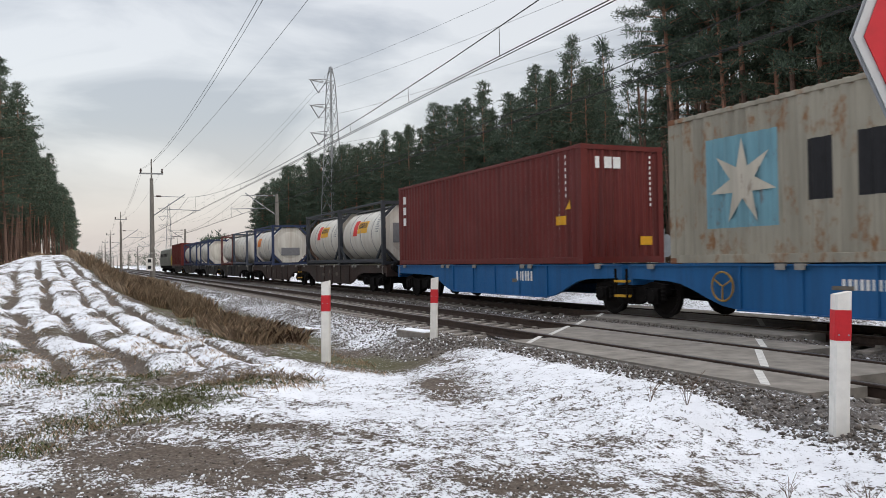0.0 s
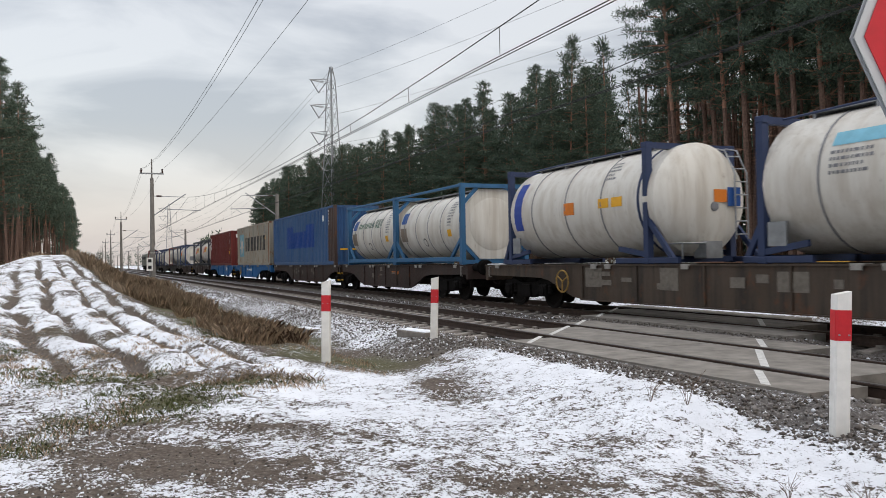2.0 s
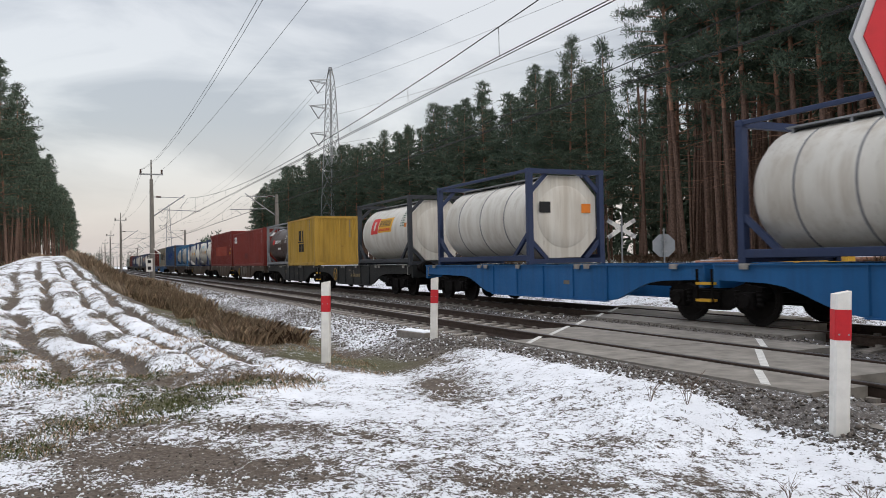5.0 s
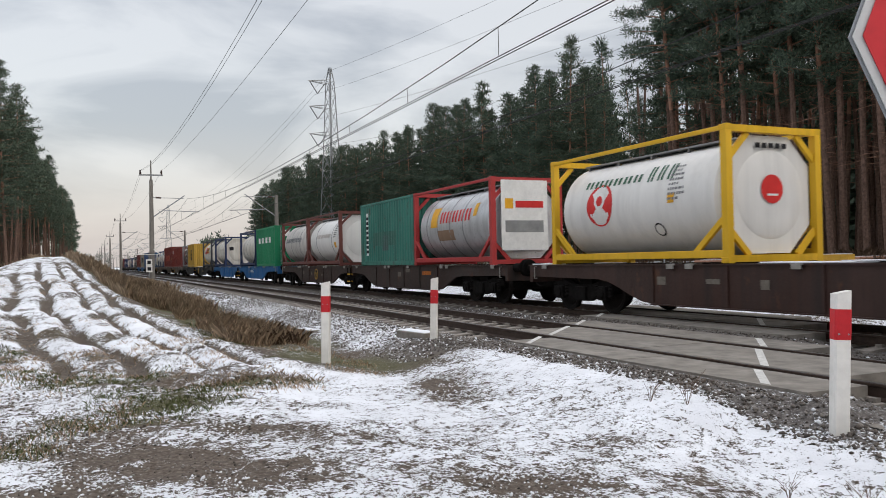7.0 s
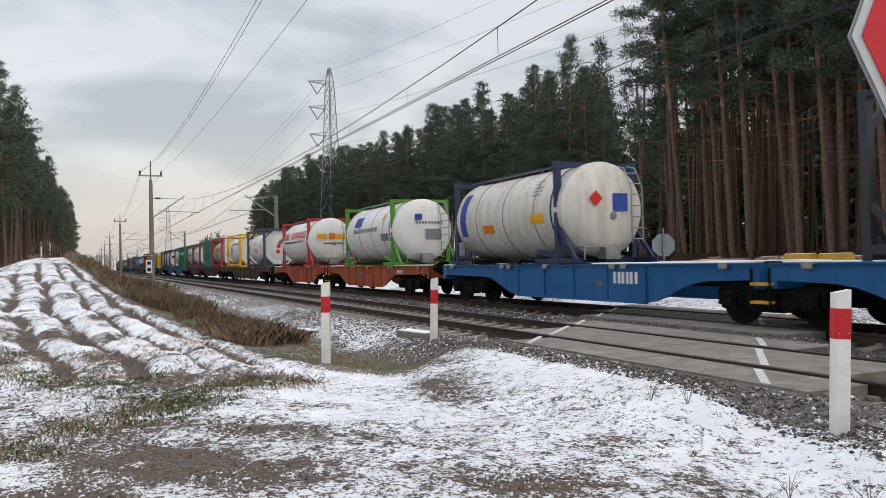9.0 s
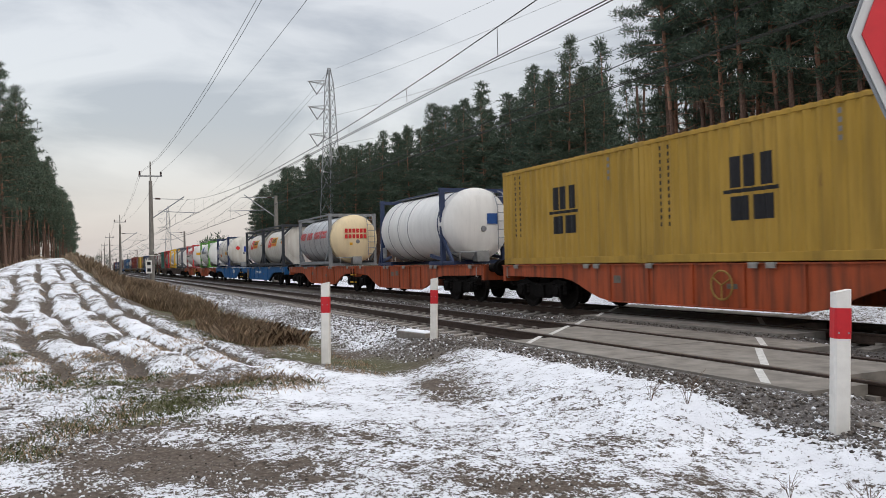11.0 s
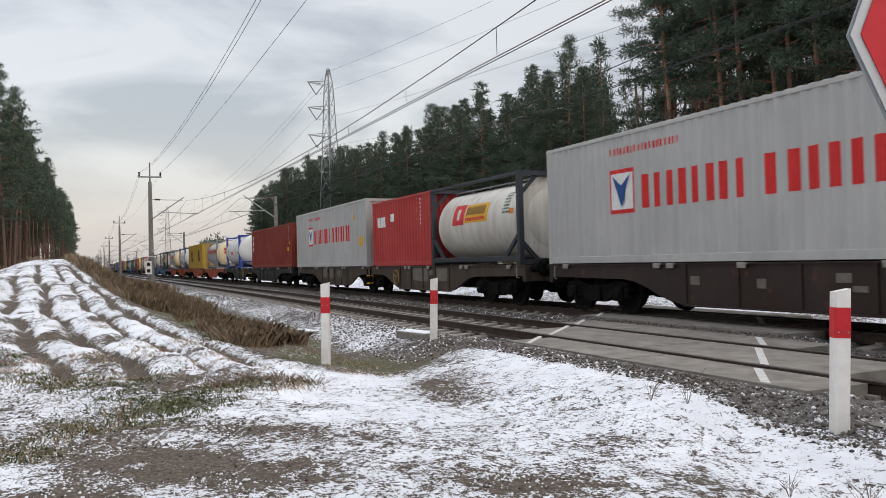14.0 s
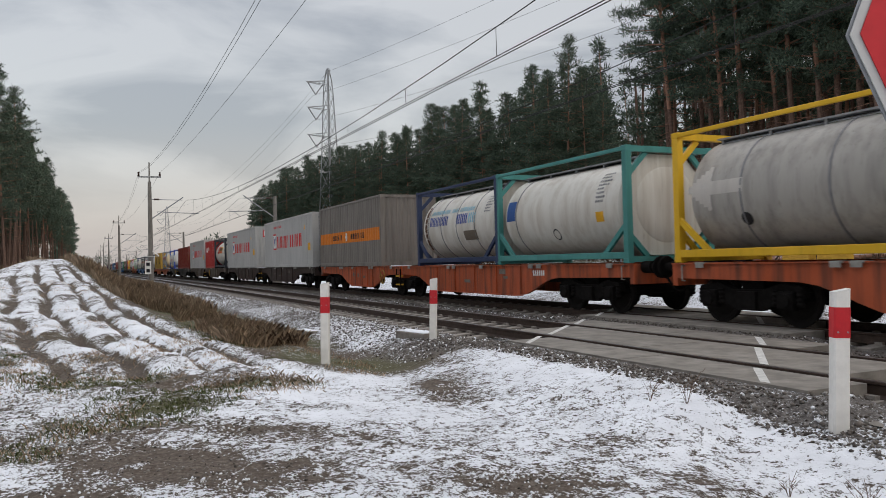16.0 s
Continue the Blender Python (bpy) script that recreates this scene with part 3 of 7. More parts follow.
# ---- level crossing: concrete slabs set oblique to the line ----
def crossing():
    c = empty("level_crossing", "worn grey concrete slab level crossing with white edge lines", "level crossing", "", "structure")
    lanes = [(6.20, 7.01), (7.20, 8.52), (8.71, 9.60), (10.25, 11.12), (11.29, 12.61), (12.78, 13.6)]
    for k, (a, b) in enumerate(lanes):
        shift = -0.97 * ((a + b) / 2 - 6.6)
        left, right = -11.35 + shift, -5.45 + shift
        if k == 1:
            left, right = left - 0.3, right + 0.7
        cuts = [left, left + (right - left) * 0.5 + 0.1 * k, right]
        for u, w in zip(cuts, cuts[1:]):
            bld = Build().add([(u + 0.012, a, -0.02), (w - 0.012, a, -0.02), (w - 0.012, b, -0.02), (u + 0.012, b, -0.02),
                               (u + 0.012, a, -0.22), (w - 0.012, a, -0.22), (w - 0.012, b, -0.22), (u + 0.012, b, -0.22)],
                              [(0, 1, 2, 3), (7, 6, 5, 4), (0, 4, 5, 1), (1, 5, 6, 2), (2, 6, 7, 3), (3, 7, 4, 0)])
            part("slab", bld.mesh("slab", CONCRETE), c)
        for edge in (-10.78, -6.02):
            xa, xb = edge - 0.97 * (a - 6.19), edge - 0.97 * (b - 6.19)
            if k == 5 or (k == 3 and edge > -7):
                continue
            w = 0.068
            part("edge_line", Build().add([(xa - w, a + 0.05, -0.016), (xa + w, a + 0.05, -0.016), (xb + w, b - 0.06, -0.016), (xb - w, b - 0.06, -0.016)],
                                          [(0, 1, 2, 3)]).mesh("edge_line", WHITE), c, label="worn white painted edge line")
    part("bed", Build().add([(-11.2, 6.1, -0.2), (-4.6, 6.1, -0.2), (-12, 13.7, -0.2), (-18.6, 13.7, -0.2)], [(0, 1, 2, 3)]).mesh("bed", CONCRETE), c)
    return c


crossing()


# ---- marker posts ----
def marker_post(x, y, high, lean, turn, band=0.0, tilt=None):
    z = -0.30
    p = empty("marker_post", "white concrete marker post with a red band beside the level crossing", "marker post", "posts at the crossing", at=(x, y, z))
    w, d = 0.068, 0.055
    ring = [(-w, -d + 0.015), (-w + 0.015, -d), (w - 0.015, -d), (w, -d + 0.015), (w, d), (-w, d)]

    def shaft(z0, z1, grow):
        r = [(a * grow, b * grow) for a, b in ring]
        n = len(r)
        top = [(a, b, z1 + (0.03 * (a + w) / (2 * w) if z1 > high else 0)) for a, b in r]
        return Build().add([(a, b, z0) for a, b in r] + top,
                           [(i, (i + 1) % n, n + (i + 1) % n, n + i) for i in range(n)] + [tuple(range(n))[::-1], tuple(range(n, 2 * n))])
    part("shaft", shaft(-0.2, high + 0.05, 1.0).mesh("shaft", POST_WHITE), p)
    part("red_band", shaft(high - 0.42 + band, high - 0.16 + band, 1.035).mesh("red_band", POST_RED), p, label="red reflective band")
    for s in (-1, 1):
        part("bolt", Build().tube((s * 0.04, -d - 0.012, high - 0.29), (s * 0.04, -d + 0.01, high - 0.29), 0.008).mesh("bolt", GALV), p)
    p.rotation_euler = (radians(lean), radians(-lean * 0.7 if tilt is None else tilt), radians(turn))
    return p


marker_post(-12.55, 3.49, 1.22, -0.8, 62)
marker_post(-13.95, 6.00, 1.20, -2.2, 58)
marker_post(-4.82, 5.82, 1.20, 0.6, 62, 0.08, 1.9)


def lying_slab(x, y, lx, ly, turn):
    z = ground_z(x, y)
    s = empty("concrete_slab", "snow-dusted concrete cable trough cover lying in the ballast", "concrete slab", "covers by the track", at=(x, y, z + 0.02))
    part("body", Build().box(-lx, lx, -ly, ly, -0.06, 0.085, 0.012).mesh("body", SLEEPER), s)
    part("snow_cap", Build().box(-lx * 0.94, lx * 0.9, -ly * 0.85, ly * 0.9, 0.085, 0.1, 0.006).mesh("snow_cap", SNOW), s, label="thin snow cap")
    s.rotation_euler = (0, radians(2), radians(turn))


lying_slab(-14.75, 6.0, 0.42, 0.2, 20)
lying_slab(-19.6, 5.0, 0.32, 0.16, 15)
# ---- the freight train ----
def sheet_wave(thing, x):
    """How deep the corrugated side of a box container lies at x."""
    n = max(2, round((thing["long"] - 0.34) / 0.278))
    v = ((x - 0.17) / ((thing["long"] - 0.34) / n)) % 1.0
    if v < 0.26:
        q = 0.0
    elif v < 0.5:
        q = (v - 0.26) / 0.24
    elif v < 0.76:
        q = 1.0
    else:
        q = (1 - v) / 0.24
    return 0.012 + 0.036 * q


def patch(b, thing, x0, x1, z0, z1, y):
    """Adds a painted rectangle; on a box container it follows the corrugation."""
    if "long" not in thing.keys():
        return b.add([(x0, y, z0), (x1, y, z0), (x1, y, z1), (x0, y, z1)], [(0, 1, 2, 3)])
    L = thing["long"] - 0.34
    p = L / max(2, round(L / 0.278))
    k0, k1 = int((x0 - 0.17) / p) - 1, int((x1 - 0.17) / p) + 2
    xs = sorted({x0, x1, *(0.17 + (k + f) * p for k in range(k0, k1) for f in (0, 0.26, 0.5, 0.76) if x0 < 0.17 + (k + f) * p < x1)})
    lift = 0.0025 if y > -0.007 else 0.005
    n = len(xs)
    pts = [(x, sheet_wave(thing, x) - lift, z) for z in (z0, z1) for x in xs]
    return b.add(pts, [(i, i + 1, n + i + 1, n + i) for i in range(n - 1)])


def strip_marks(thing, mat, x, z, widths, high, gap, y, name="lettering", label=""):
    """Plain bars, one a letter, in a row along the side."""
    b, u = Build(), x
    for w in widths:
        if w > 0:
            for lo, hi in (((u, u + w),) if w < 0.1 else ((u, u + 0.36 * w), (u + 0.64 * w, u + w))):
                patch(b, thing, lo, hi, z, z + high, y)
        u += abs(w) + gap
    return part(name, b.mesh(name, mat), thing, label=label)


def end_panel(thing, mat, y0, y1, z0, z1, x, name="sticker", label=""):
    if "long" in thing.keys():
        x -= 0.018
    return part(name, Build().add([(x, y0, z0), (x, y1, z0), (x, y1, z1), (x, y0, z1)], [(0, 1, 2, 3)]).mesh(name, mat), thing, label=label)


def side_panel(thing, mat, x0, x1, z0, z1, y=-0.004, name="panel_marking", label=""):
    return part(name, patch(Build(), thing, x0, x1, z0, z1, y).mesh(name, mat), thing, label=label)


def poly_mark(thing, mat, pts, y=-0.006, name="emblem", label=""):
    if "long" in thing.keys():
        y += 0.014
    return part(name, Build().add([(a, y, b) for a, b in pts], [tuple(range(len(pts)))]).mesh(name, mat), thing, label=label)


def disc_mark(thing, mat, x, z, r, y=-0.006, name="emblem", label="", n=28, sq=1.0):
    return poly_mark(thing, mat, [(x + r * sq * math.cos(i * 2 * math.pi / n), z + r * math.sin(i * 2 * math.pi / n)) for i in range(n)], y, name, label)


def corrugated(length, z0, z1, pitch, deep):
    """A trapezoid-corrugated sheet along x, outer ridges at y = 0, hollows at y = deep."""
    n = max(2, round(length / pitch))
    p = length / n
    prof = []
    for i in range(n):
        u = i * p
        prof += [(u, 0.0), (u + 0.26 * p, 0.0), (u + 0.5 * p, deep), (u + 0.76 * p, deep)]
    prof.append((length, 0.0))
    m = len(prof)
    b = Build()
    b.v = [(x, y, z0) for x, y in prof] + [(x, y, z1) for x, y in prof]
    b.f = [(i, i + 1, m + i + 1, m + i) for i in range(m - 1)]
    return b


def casting_mesh(mat):
    b = Build()
    b.prism([(0, 0.012), (0.012, 0), (0.15, 0), (0.162, 0.012), (0.162, 0.106), (0.15, 0.118), (0.012, 0.118), (0, 0.106)], 0, 0.178)
    for x in (0.07,):
        b.tube((x, -0.003, 0.06), (x, 0.02, 0.06), 0.035, 0.035, 10)
    return b.mesh("corner_casting", mat)


def box_container(length, high, mat, label, group, s_front, end="panel", casting=None):
    """An ISO box container. Its origin is the near front bottom corner; x runs towards the train's tail, y away from the field."""
    W = 2.438
    t = empty("shipping_container", label, "shipping container", group)
    t["long"] = length
    key = (length, high, mat.name, mat.as_pointer(), end)
    side = once(("side",) + key, lambda: corrugated(length - 0.34, 0.16, high - 0.10, 0.278, 0.036).mesh("side_panel", mat))
    part("side_panel", side, t, (0.17, 0.012, 0))
    far = part("side_panel", side, t, (length - 0.17, W - 0.012, 0))
    far.rotation_euler = (0, 0, math.pi)
    endm = once(("end",) + key, lambda: corrugated(W - 0.3, 0.16, high - 0.10, 0.25, 0.045).mesh("end_panel", mat))
    fr = part("end_panel", endm, t, (0.02, W - 0.15, 0))
    fr.rotation_euler = (0, 0, -math.pi / 2)
    if end == "panel":
        bk = part("end_panel", endm, t, (length - 0.02, 0.15, 0))
        bk.rotation_euler = (0, 0, math.pi / 2)
    else:
        for k in (0, 1):
            y0 = 0.16 + k * (W / 2 - 0.155)

            def door_mesh():
                b = Build().box(-0.05, 0, 0, W / 2 - 0.165, 0.18, high - 0.12)
                for z in np.linspace(0.35, high - 0.55, 5):
                    b.box(0, 0.022, 0.06, W / 2 - 0.23, z, z + 0.26)
                return b.mesh("door", mat)
            d = part("door", once(("door",) + key, door_mesh), t, (length - 0.045, y0, 0))

            def rod_mesh():
                b = Build().tube((0.045, 0, 0.14), (0.045, 0, high - 0.08), 0.017, n=8)
                for z in (0.3, 0.9, high * 0.5, high - 0.9, high - 0.3):
                    b.box(0.0, 0.06, -0.03, 0.03, z, z + 0.06)
                b.bar((0.06, 0, 1.0), (0.06, 0.4, 0.98), 0.02, 0.035)
                return b.mesh("locking_rod", GALV)
            rod = once(("rod", high), rod_mesh)
            for y in (0.22, 0.82):
                part("locking_rod", rod, d, (0, y, 0), "galvanised locking rod")
    roof = once(("roof",) + key, lambda: corrugated(length - 0.3, 0.06, W - 0.06, 0.25, 0.02).mesh("roof", mat))
    r = part("roof", roof, t, (0.15, 0, high - 0.015))
    r.rotation_euler = (math.pi / 2, 0, 0)
    r.location = (0.15, W, high - 0.015)
    part("floor", once(("floor",) + key, lambda: Build().box(0.1, length - 0.1, 0.05, W - 0.05, 0.03, 0.15).mesh("floor", mat)), t)
    post = once(("post",) + key, lambda: Build().box(0, 0.165, 0, 0.155, 0.115, high - 0.115).mesh("corner_post", mat))
    for x in (0.004, length - 0.169):
        for y in (0.004, W - 0.159):
            part("corner_post", post, t, (x, y, 0))
    low = once(("low",) + key, lambda: Build().box(0.16, length - 0.16, 0, 0.06, 0.015, 0.175, 0.008).mesh("bottom_rail", mat))
    top = once(("top",) + key, lambda: Build().box(0.16, length - 0.16, 0, 0.06, high - 0.10, high - 0.018, 0.008).mesh("top_rail", mat))
    for y in (0.006, W - 0.066):
        part("bottom_rail", low, t, (0, y, 0))
        part("top_rail", top, t, (0, y, 0))

    def lip_mesh():
        b = Build()
        for x in np.arange(0.30, length - 0.35, 0.25):
            b.box(x, x + 0.12, 0.045, W - 0.045, high - 0.02, high + 0.006)
        return b.mesh("roof_rib", mat)
    tagged(part("roof_rib", once(("lip",) + key, lip_mesh), t), kind="stuff")
    sill = once(("sill",) + key, lambda: Build().box(0, 0.12, 0.16, W - 0.16, 0.02, 0.17).mesh("sill", mat))
    head = once(("head",) + key, lambda: Build().box(0, 0.12, 0.16, W - 0.16, high - 0.13, high - 0.01).mesh("header", mat))
    for x in (0.002, length - 0.122):
        part("sill", sill, t, (x, 0, 0))
        part("header", head, t, (x, 0, 0))
    cm = once(("casting", (casting or mat).as_pointer()), lambda: casting_mesh(casting or mat))
    for x in (0, length - 0.178):
        for y in (0, W - 0.162):
            for z in (0, high - 0.118):
                part("corner_casting", cm, t, (x, y, z))
    LOADS.append((t, s_front))
    return t


LOADS, WAGONS = [], []


def barrel_rings(x0, x1, r, dome):
    """(along, radius) of a tank with dished ends."""
    rings = [(x0 + dome * (1 - math.sqrt(max(0, 1 - (k / 8) ** 2))), max(0.01, r * k / 8)) for k in range(0, 8)]
    rings.append((x0 + dome, r))
    tail = [(x1 - (u - x0), q) for u, q in rings][::-1]
    return rings + tail


def tank_container(frame_mat, tank_mat, label, group, s_front, end="collar", radius=1.13, bands=(1.5, 3.0, 4.5), over=0.0, bands_mat=None, high=2.591,
                   walkway=True, ladder=False, brace=True, end_mat=None, length=6.058):
    """A tank container. collar: white octagonal end ring inside the frame; dome: dished end that stands out past the frame."""
    W = 2.438
    t = empty("tank_container", label, "tank container", group)
    fk, tk = frame_mat.as_pointer(), tank_mat.as_pointer()
    cy, cz = W / 2, 0.11 + radius + 0.04
    x0, x1 = (0.14 - over * 0.55, length - 0.14 + over) if end == "dome" else (0.14, length - 0.14)
    dome = 0.42 if end == "dome" else 0.30
    tank = part("tank", once(("tank", tk, x0, x1, radius), lambda: Build().lathe(barrel_rings(x0, x1, radius, dome), (0, cy, cz), 40).mesh("tank", tank_mat, True)), t)
    bm = bands_mat or GREY_MARK
    for k in bands:
        ring = once(("band", bm.as_pointer(), radius), lambda: Build().lathe([(-0.02, radius - 0.01), (-0.02, radius + 0.009), (0.02, radius + 0.009), (0.02, radius - 0.01)], (0, cy, cz), 40, close=False).mesh("cladding_band", bm, True))
        part("cladding_band", ring, tank, (k, 0, 0))
    if end_mat:
        rings = [(x1 - (u - x0) + 0.006, q + 0.004) for u, q in barrel_rings(x0, x1, radius, dome)[:9]][::-1]
        rings = [(x1 - dome - 0.5, radius + 0.004)] + rings
        part("end_cap", Build().lathe(rings, (0, cy, cz), 40).mesh("end_cap", end_mat, True), tank)
    post = once(("tpost", fk, high), lambda: Build().box(0, 0.15, 0, 0.15, 0.115, high - 0.115).mesh("corner_post", frame_mat))
    for x in (0.004, length - 0.154):
        for y in (0.004, W - 0.154):
            part("corner_post", post, t, (x, y, 0))
    beam = once(("tbeam", fk), lambda: Build().box(0, 0.13, 0.15, W - 0.15, 0, 0.13).mesh("cross_beam", frame_mat))
    for x in (0.006, length - 0.136):
        part("cross_beam", beam, t, (x, 0, 0.02))
        part("cross_beam", beam, t, (x, 0, high - 0.14))
    rail = once(("trail", fk, length), lambda: Build().box(0.15, length - 0.15, 0, 0.085, 0, 0.15, 0.01).mesh("bottom_rail", frame_mat))
    thin = once(("thin", fk, length), lambda: Build().box(0.15, length - 0.15, 0, 0.07, 0, 0.085, 0.01).mesh("top_rail", frame_mat))
    for y in (0.012, W - 0.097):
        if brace:
            part("bottom_rail", rail, t, (0, y, 0.10))
            part("top_rail", thin, t, (0, y, high - 0.105))
        else:
            for k, (u0, u1) in enumerate(((-0.35, 1.15), (length - 1.15, length + 0.9))):
                part("foot_bar", once(("foot", fk, k, length), lambda: Build().box(u0, u1, 0, 0.085, 0, 0.12, 0.01).mesh("foot_bar", frame_mat)), t, (0, y, 0.012))
    cm = once(("casting", fk), lambda: casting_mesh(frame_mat))
    for x in (0, length - 0.178):
        for y in (0, W - 0.162):
            for z in (0, high - 0.118):
                part("corner_casting", cm, t, (x, y, z))

    def strut(a, b):
        return Build().bar(a, b, 0.075, 0.11).mesh("brace", frame_mat)
    for y in (0.06, W - 0.06):
        if brace:
            part("brace", once(("br1", fk, y), lambda: strut((0.12, y, 0.85), (0.95, y, 0.18))), t)
            part("brace", once(("br2", fk, y, length), lambda: strut((length - 0.12, y, 0.85), (length - 0.95, y, 0.18))), t)
        else:
            part("brace", once(("br3", fk, y, length), lambda: strut((length - 0.10, y, 1.0), (length + 0.72, y, 0.10))), t)
            part("brace", once(("br4", fk, y, length), lambda: strut((length - 0.10, y, 0.20), (length - 1.05, y, 0.34))), t)
            part("brace", once(("br5", fk, y), lambda: strut((0.12, y, 0.20), (1.05, y, 0.34))), t)
            part("brace", once(("br6", fk, y), lambda: strut((0.08, y, 0.75), (-0.28, y, 0.10))), t)
    if not brace:
        def pipe_mesh():
            b = Build()
            for y in (cy - 0.75, cy + 0.55):
                b.path([(0.2, y, high - 0.06), (length * 0.3, y, high - 0.03), (length * 0.7, y, high - 0.03), (length - 0.2, y, high - 0.06)], 0.022)
            return b.mesh("top_tube", frame_mat)
        part("top_tube", once(("toptube", fk, length), pipe_mesh), t)
    if end == "collar":
        for x in (0.05, length - 0.09):
            for k, (a, b) in enumerate((((0.13, 0.62), (0.60, 0.14)), ((W - 0.13, 0.62), (W - 0.60, 0.14)),
                                        ((0.13, high - 0.62), (0.60, high - 0.14)), ((W - 0.13, high - 0.62), (W - 0.60, high - 0.14)))):
                part("gusset", once(("gus", fk, x, k, high), lambda: strut((x, *a), (x, *b))), t)
        r = [(0.19, 0.72), (0.72, 0.17), (W - 0.72, 0.17), (W - 0.19, 0.72), (W - 0.19, high - 0.72), (W - 0.72, high - 0.17), (0.72, high - 0.17), (0.19, high - 0.72)]
        plate = once(("plate", tk, length), lambda: Build().prism(r, length - 0.19, length - 0.155).mesh("end_plate", end_mat or tank_mat))
        part("end_plate", plate, t, label="octagonal white end plate")
        dish = once(("dish", tk, length), lambda: Build().lathe([(length - 0.155, 0.86), (length - 0.13, 0.80), (length - 0.115, 0.5), (length - 0.112, 0.01)], (0, W / 2, high / 2), 32, close=False).mesh("end_dish", end_mat or tank_mat, True))
        part("end_dish", dish, t)
    if walkway:
        def walk_mesh():
            top = cz + radius
            b = Build().box(0.5, length - 0.5, cy - 0.50, cy - 0.12, top - 0.015, top + 0.02)
            for x in np.arange(0.6, length - 0.6, 1.2):
                b.box(x, x + 0.05, cy - 0.48, cy - 0.14, top - 0.13, top - 0.01)
            return b.mesh("walkway", GALV)
        part("walkway", once(("walkway", high, radius, length), walk_mesh), t, label="galvanised roof walkway")
        part("manhole", once(("manhole", radius), lambda: Build().lathe([(cz + radius - 0.03, 0.27), (cz + radius + 0.05, 0.27), (cz + radius + 0.07, 0.2)], (length / 2, cy + 0.1, 0), 18, "z").mesh("manhole", GALV)), t, label="round manhole lid")
    part("spill_box", once(("spill", radius), lambda: Build().box(1.0, 2.4, cy + 0.25, cy + 0.55, cz + radius - 0.15, cz + radius + 0.03).mesh("spill_box", GALV)), t)
    if end == "dome" and over > 0.5:
        def strap_mesh():
            return Build().lathe([(-0.035, radius * 0.995 - 0.02), (-0.035, radius + 0.014), (0.035, radius + 0.014), (0.035, radius * 0.995 - 0.02)], (length - 0.30, cy, cz), 40, close=False).mesh("end_strap", frame_mat, True)
        part("end_strap", once(("strap", fk, radius, length), strap_mesh), t, label="dark strap where the frame holds the tank")
        part("data_board", once(("board", radius), lambda: Build().box(0.22, 0.62, 0.02, 0.05, 0.30, 0.72).mesh("data_board", GALV)), t, label="grey document board on the frame")
        part("end_valve", once(("endvalve", x1), lambda: Build().lathe([(x1 - 0.05, 0.10), (x1 + 0.015, 0.10), (x1 + 0.025, 0.06)], (0, cy + 0.05, cz - 0.18), 14).mesh("end_valve", GREY_MARK)), t)
    if ladder:
        def ladder_mesh():
            b = Build()
            for y in (1.78, 2.12):
                b.path([(x1 + 0.07, y, 0.5), (x1 + 0.06, y, 1.9), (x1 - 0.22, y, 2.42), (x1 - 0.55, y, 2.5)], 0.018)
            for z in np.arange(0.6, 2.4, 0.28):
                dx = 0.065 if z < 1.9 else 0.065 - 0.28 * (z - 1.9) / 0.52
                b.tube((x1 + dx, 1.78, z), (x1 + dx, 2.12, z), 0.014)
            return b.mesh("ladder", GALV)

        def hand_rail_mesh():
            b = Build()
            b.path([(x1 - 0.5, 0.35, 0.42), (x1 + 0.05, 0.35, 0.42), (x1 + 0.05, 0.35, 0.1)], 0.02)
            b.path([(x1 - 0.5, 0.95, 0.42), (x1 + 0.05, 0.95, 0.42), (x1 + 0.05, 0.35, 0.42)], 0.02)
            return b.mesh("guard_rail", GALV)
        part("guard_rail", once(("guard", x1), hand_rail_mesh), t, label="bent steel guard rail")
        part("ladder", once(("ladder", x1), ladder_mesh), t, label="galvanised access ladder")

        def valve_mesh():
            b = Build().box(x1 - 0.35, x1 + 0.02, 1.0, 1.45, 0.10, 0.46, 0.02)
            return b.mesh("valve_box", GALV)
        part("valve_box", once(("valve", x1), valve_mesh), t, label="grey steel valve box")
    t["cy"], t["cz"], t["r"], t["x1"] = cy, cz, radius, x1
    LOADS.append((t, s_front))
    return t


def wrap(thing, mat, x0, x1, a0, a1, name="panel_marking", label="", out=0.006, n=6):
    """A patch on a tank's barrel, between angles a0 and a1 in degrees above the horizontal of the near side."""
    cy, cz, r = thing["cy"], thing["cz"], thing["r"] + out
    b = Build()
    for i in range(n + 1):
        w = radians(a0 + (a1 - a0) * i / n)
        b.v += [(x0, cy - r * math.cos(w), cz + r * math.sin(w)), (x1, cy - r * math.cos(w), cz + r * math.sin(w))]
    b.f = [(2 * i, 2 * i + 1, 2 * i + 3, 2 * i + 2) for i in range(n)]
    return part(name, b.mesh(name, mat), thing, label=label)


def wrap_word(thing, mat, x, widths, gap, a0, a1, name="lettering", label="", out=0.006):
    """Plain bars, one a letter, round the barrel."""
    cy, cz, r = thing["cy"], thing["cz"], thing["r"] + out
    b, u, n = Build(), x, 4
    for w in widths:
        for lo, hi in (() if w <= 0 else ((u, u + w),) if w < 0.1 else ((u, u + 0.36 * w), (u + 0.64 * w, u + w))):
            k = len(b.v)
            for i in range(n + 1):
                q = radians(a0 + (a1 - a0) * i / n)
                b.v += [(lo, cy - r * math.cos(q), cz + r * math.sin(q)), (hi, cy - r * math.cos(q), cz + r * math.sin(q))]
            b.f += [(k + 2 * i, k + 2 * i + 1, k + 2 * i + 3, k + 2 * i + 2) for i in range(n)]
        u += abs(w) + gap
    return part(name, b.mesh(name, mat), thing, label=label)


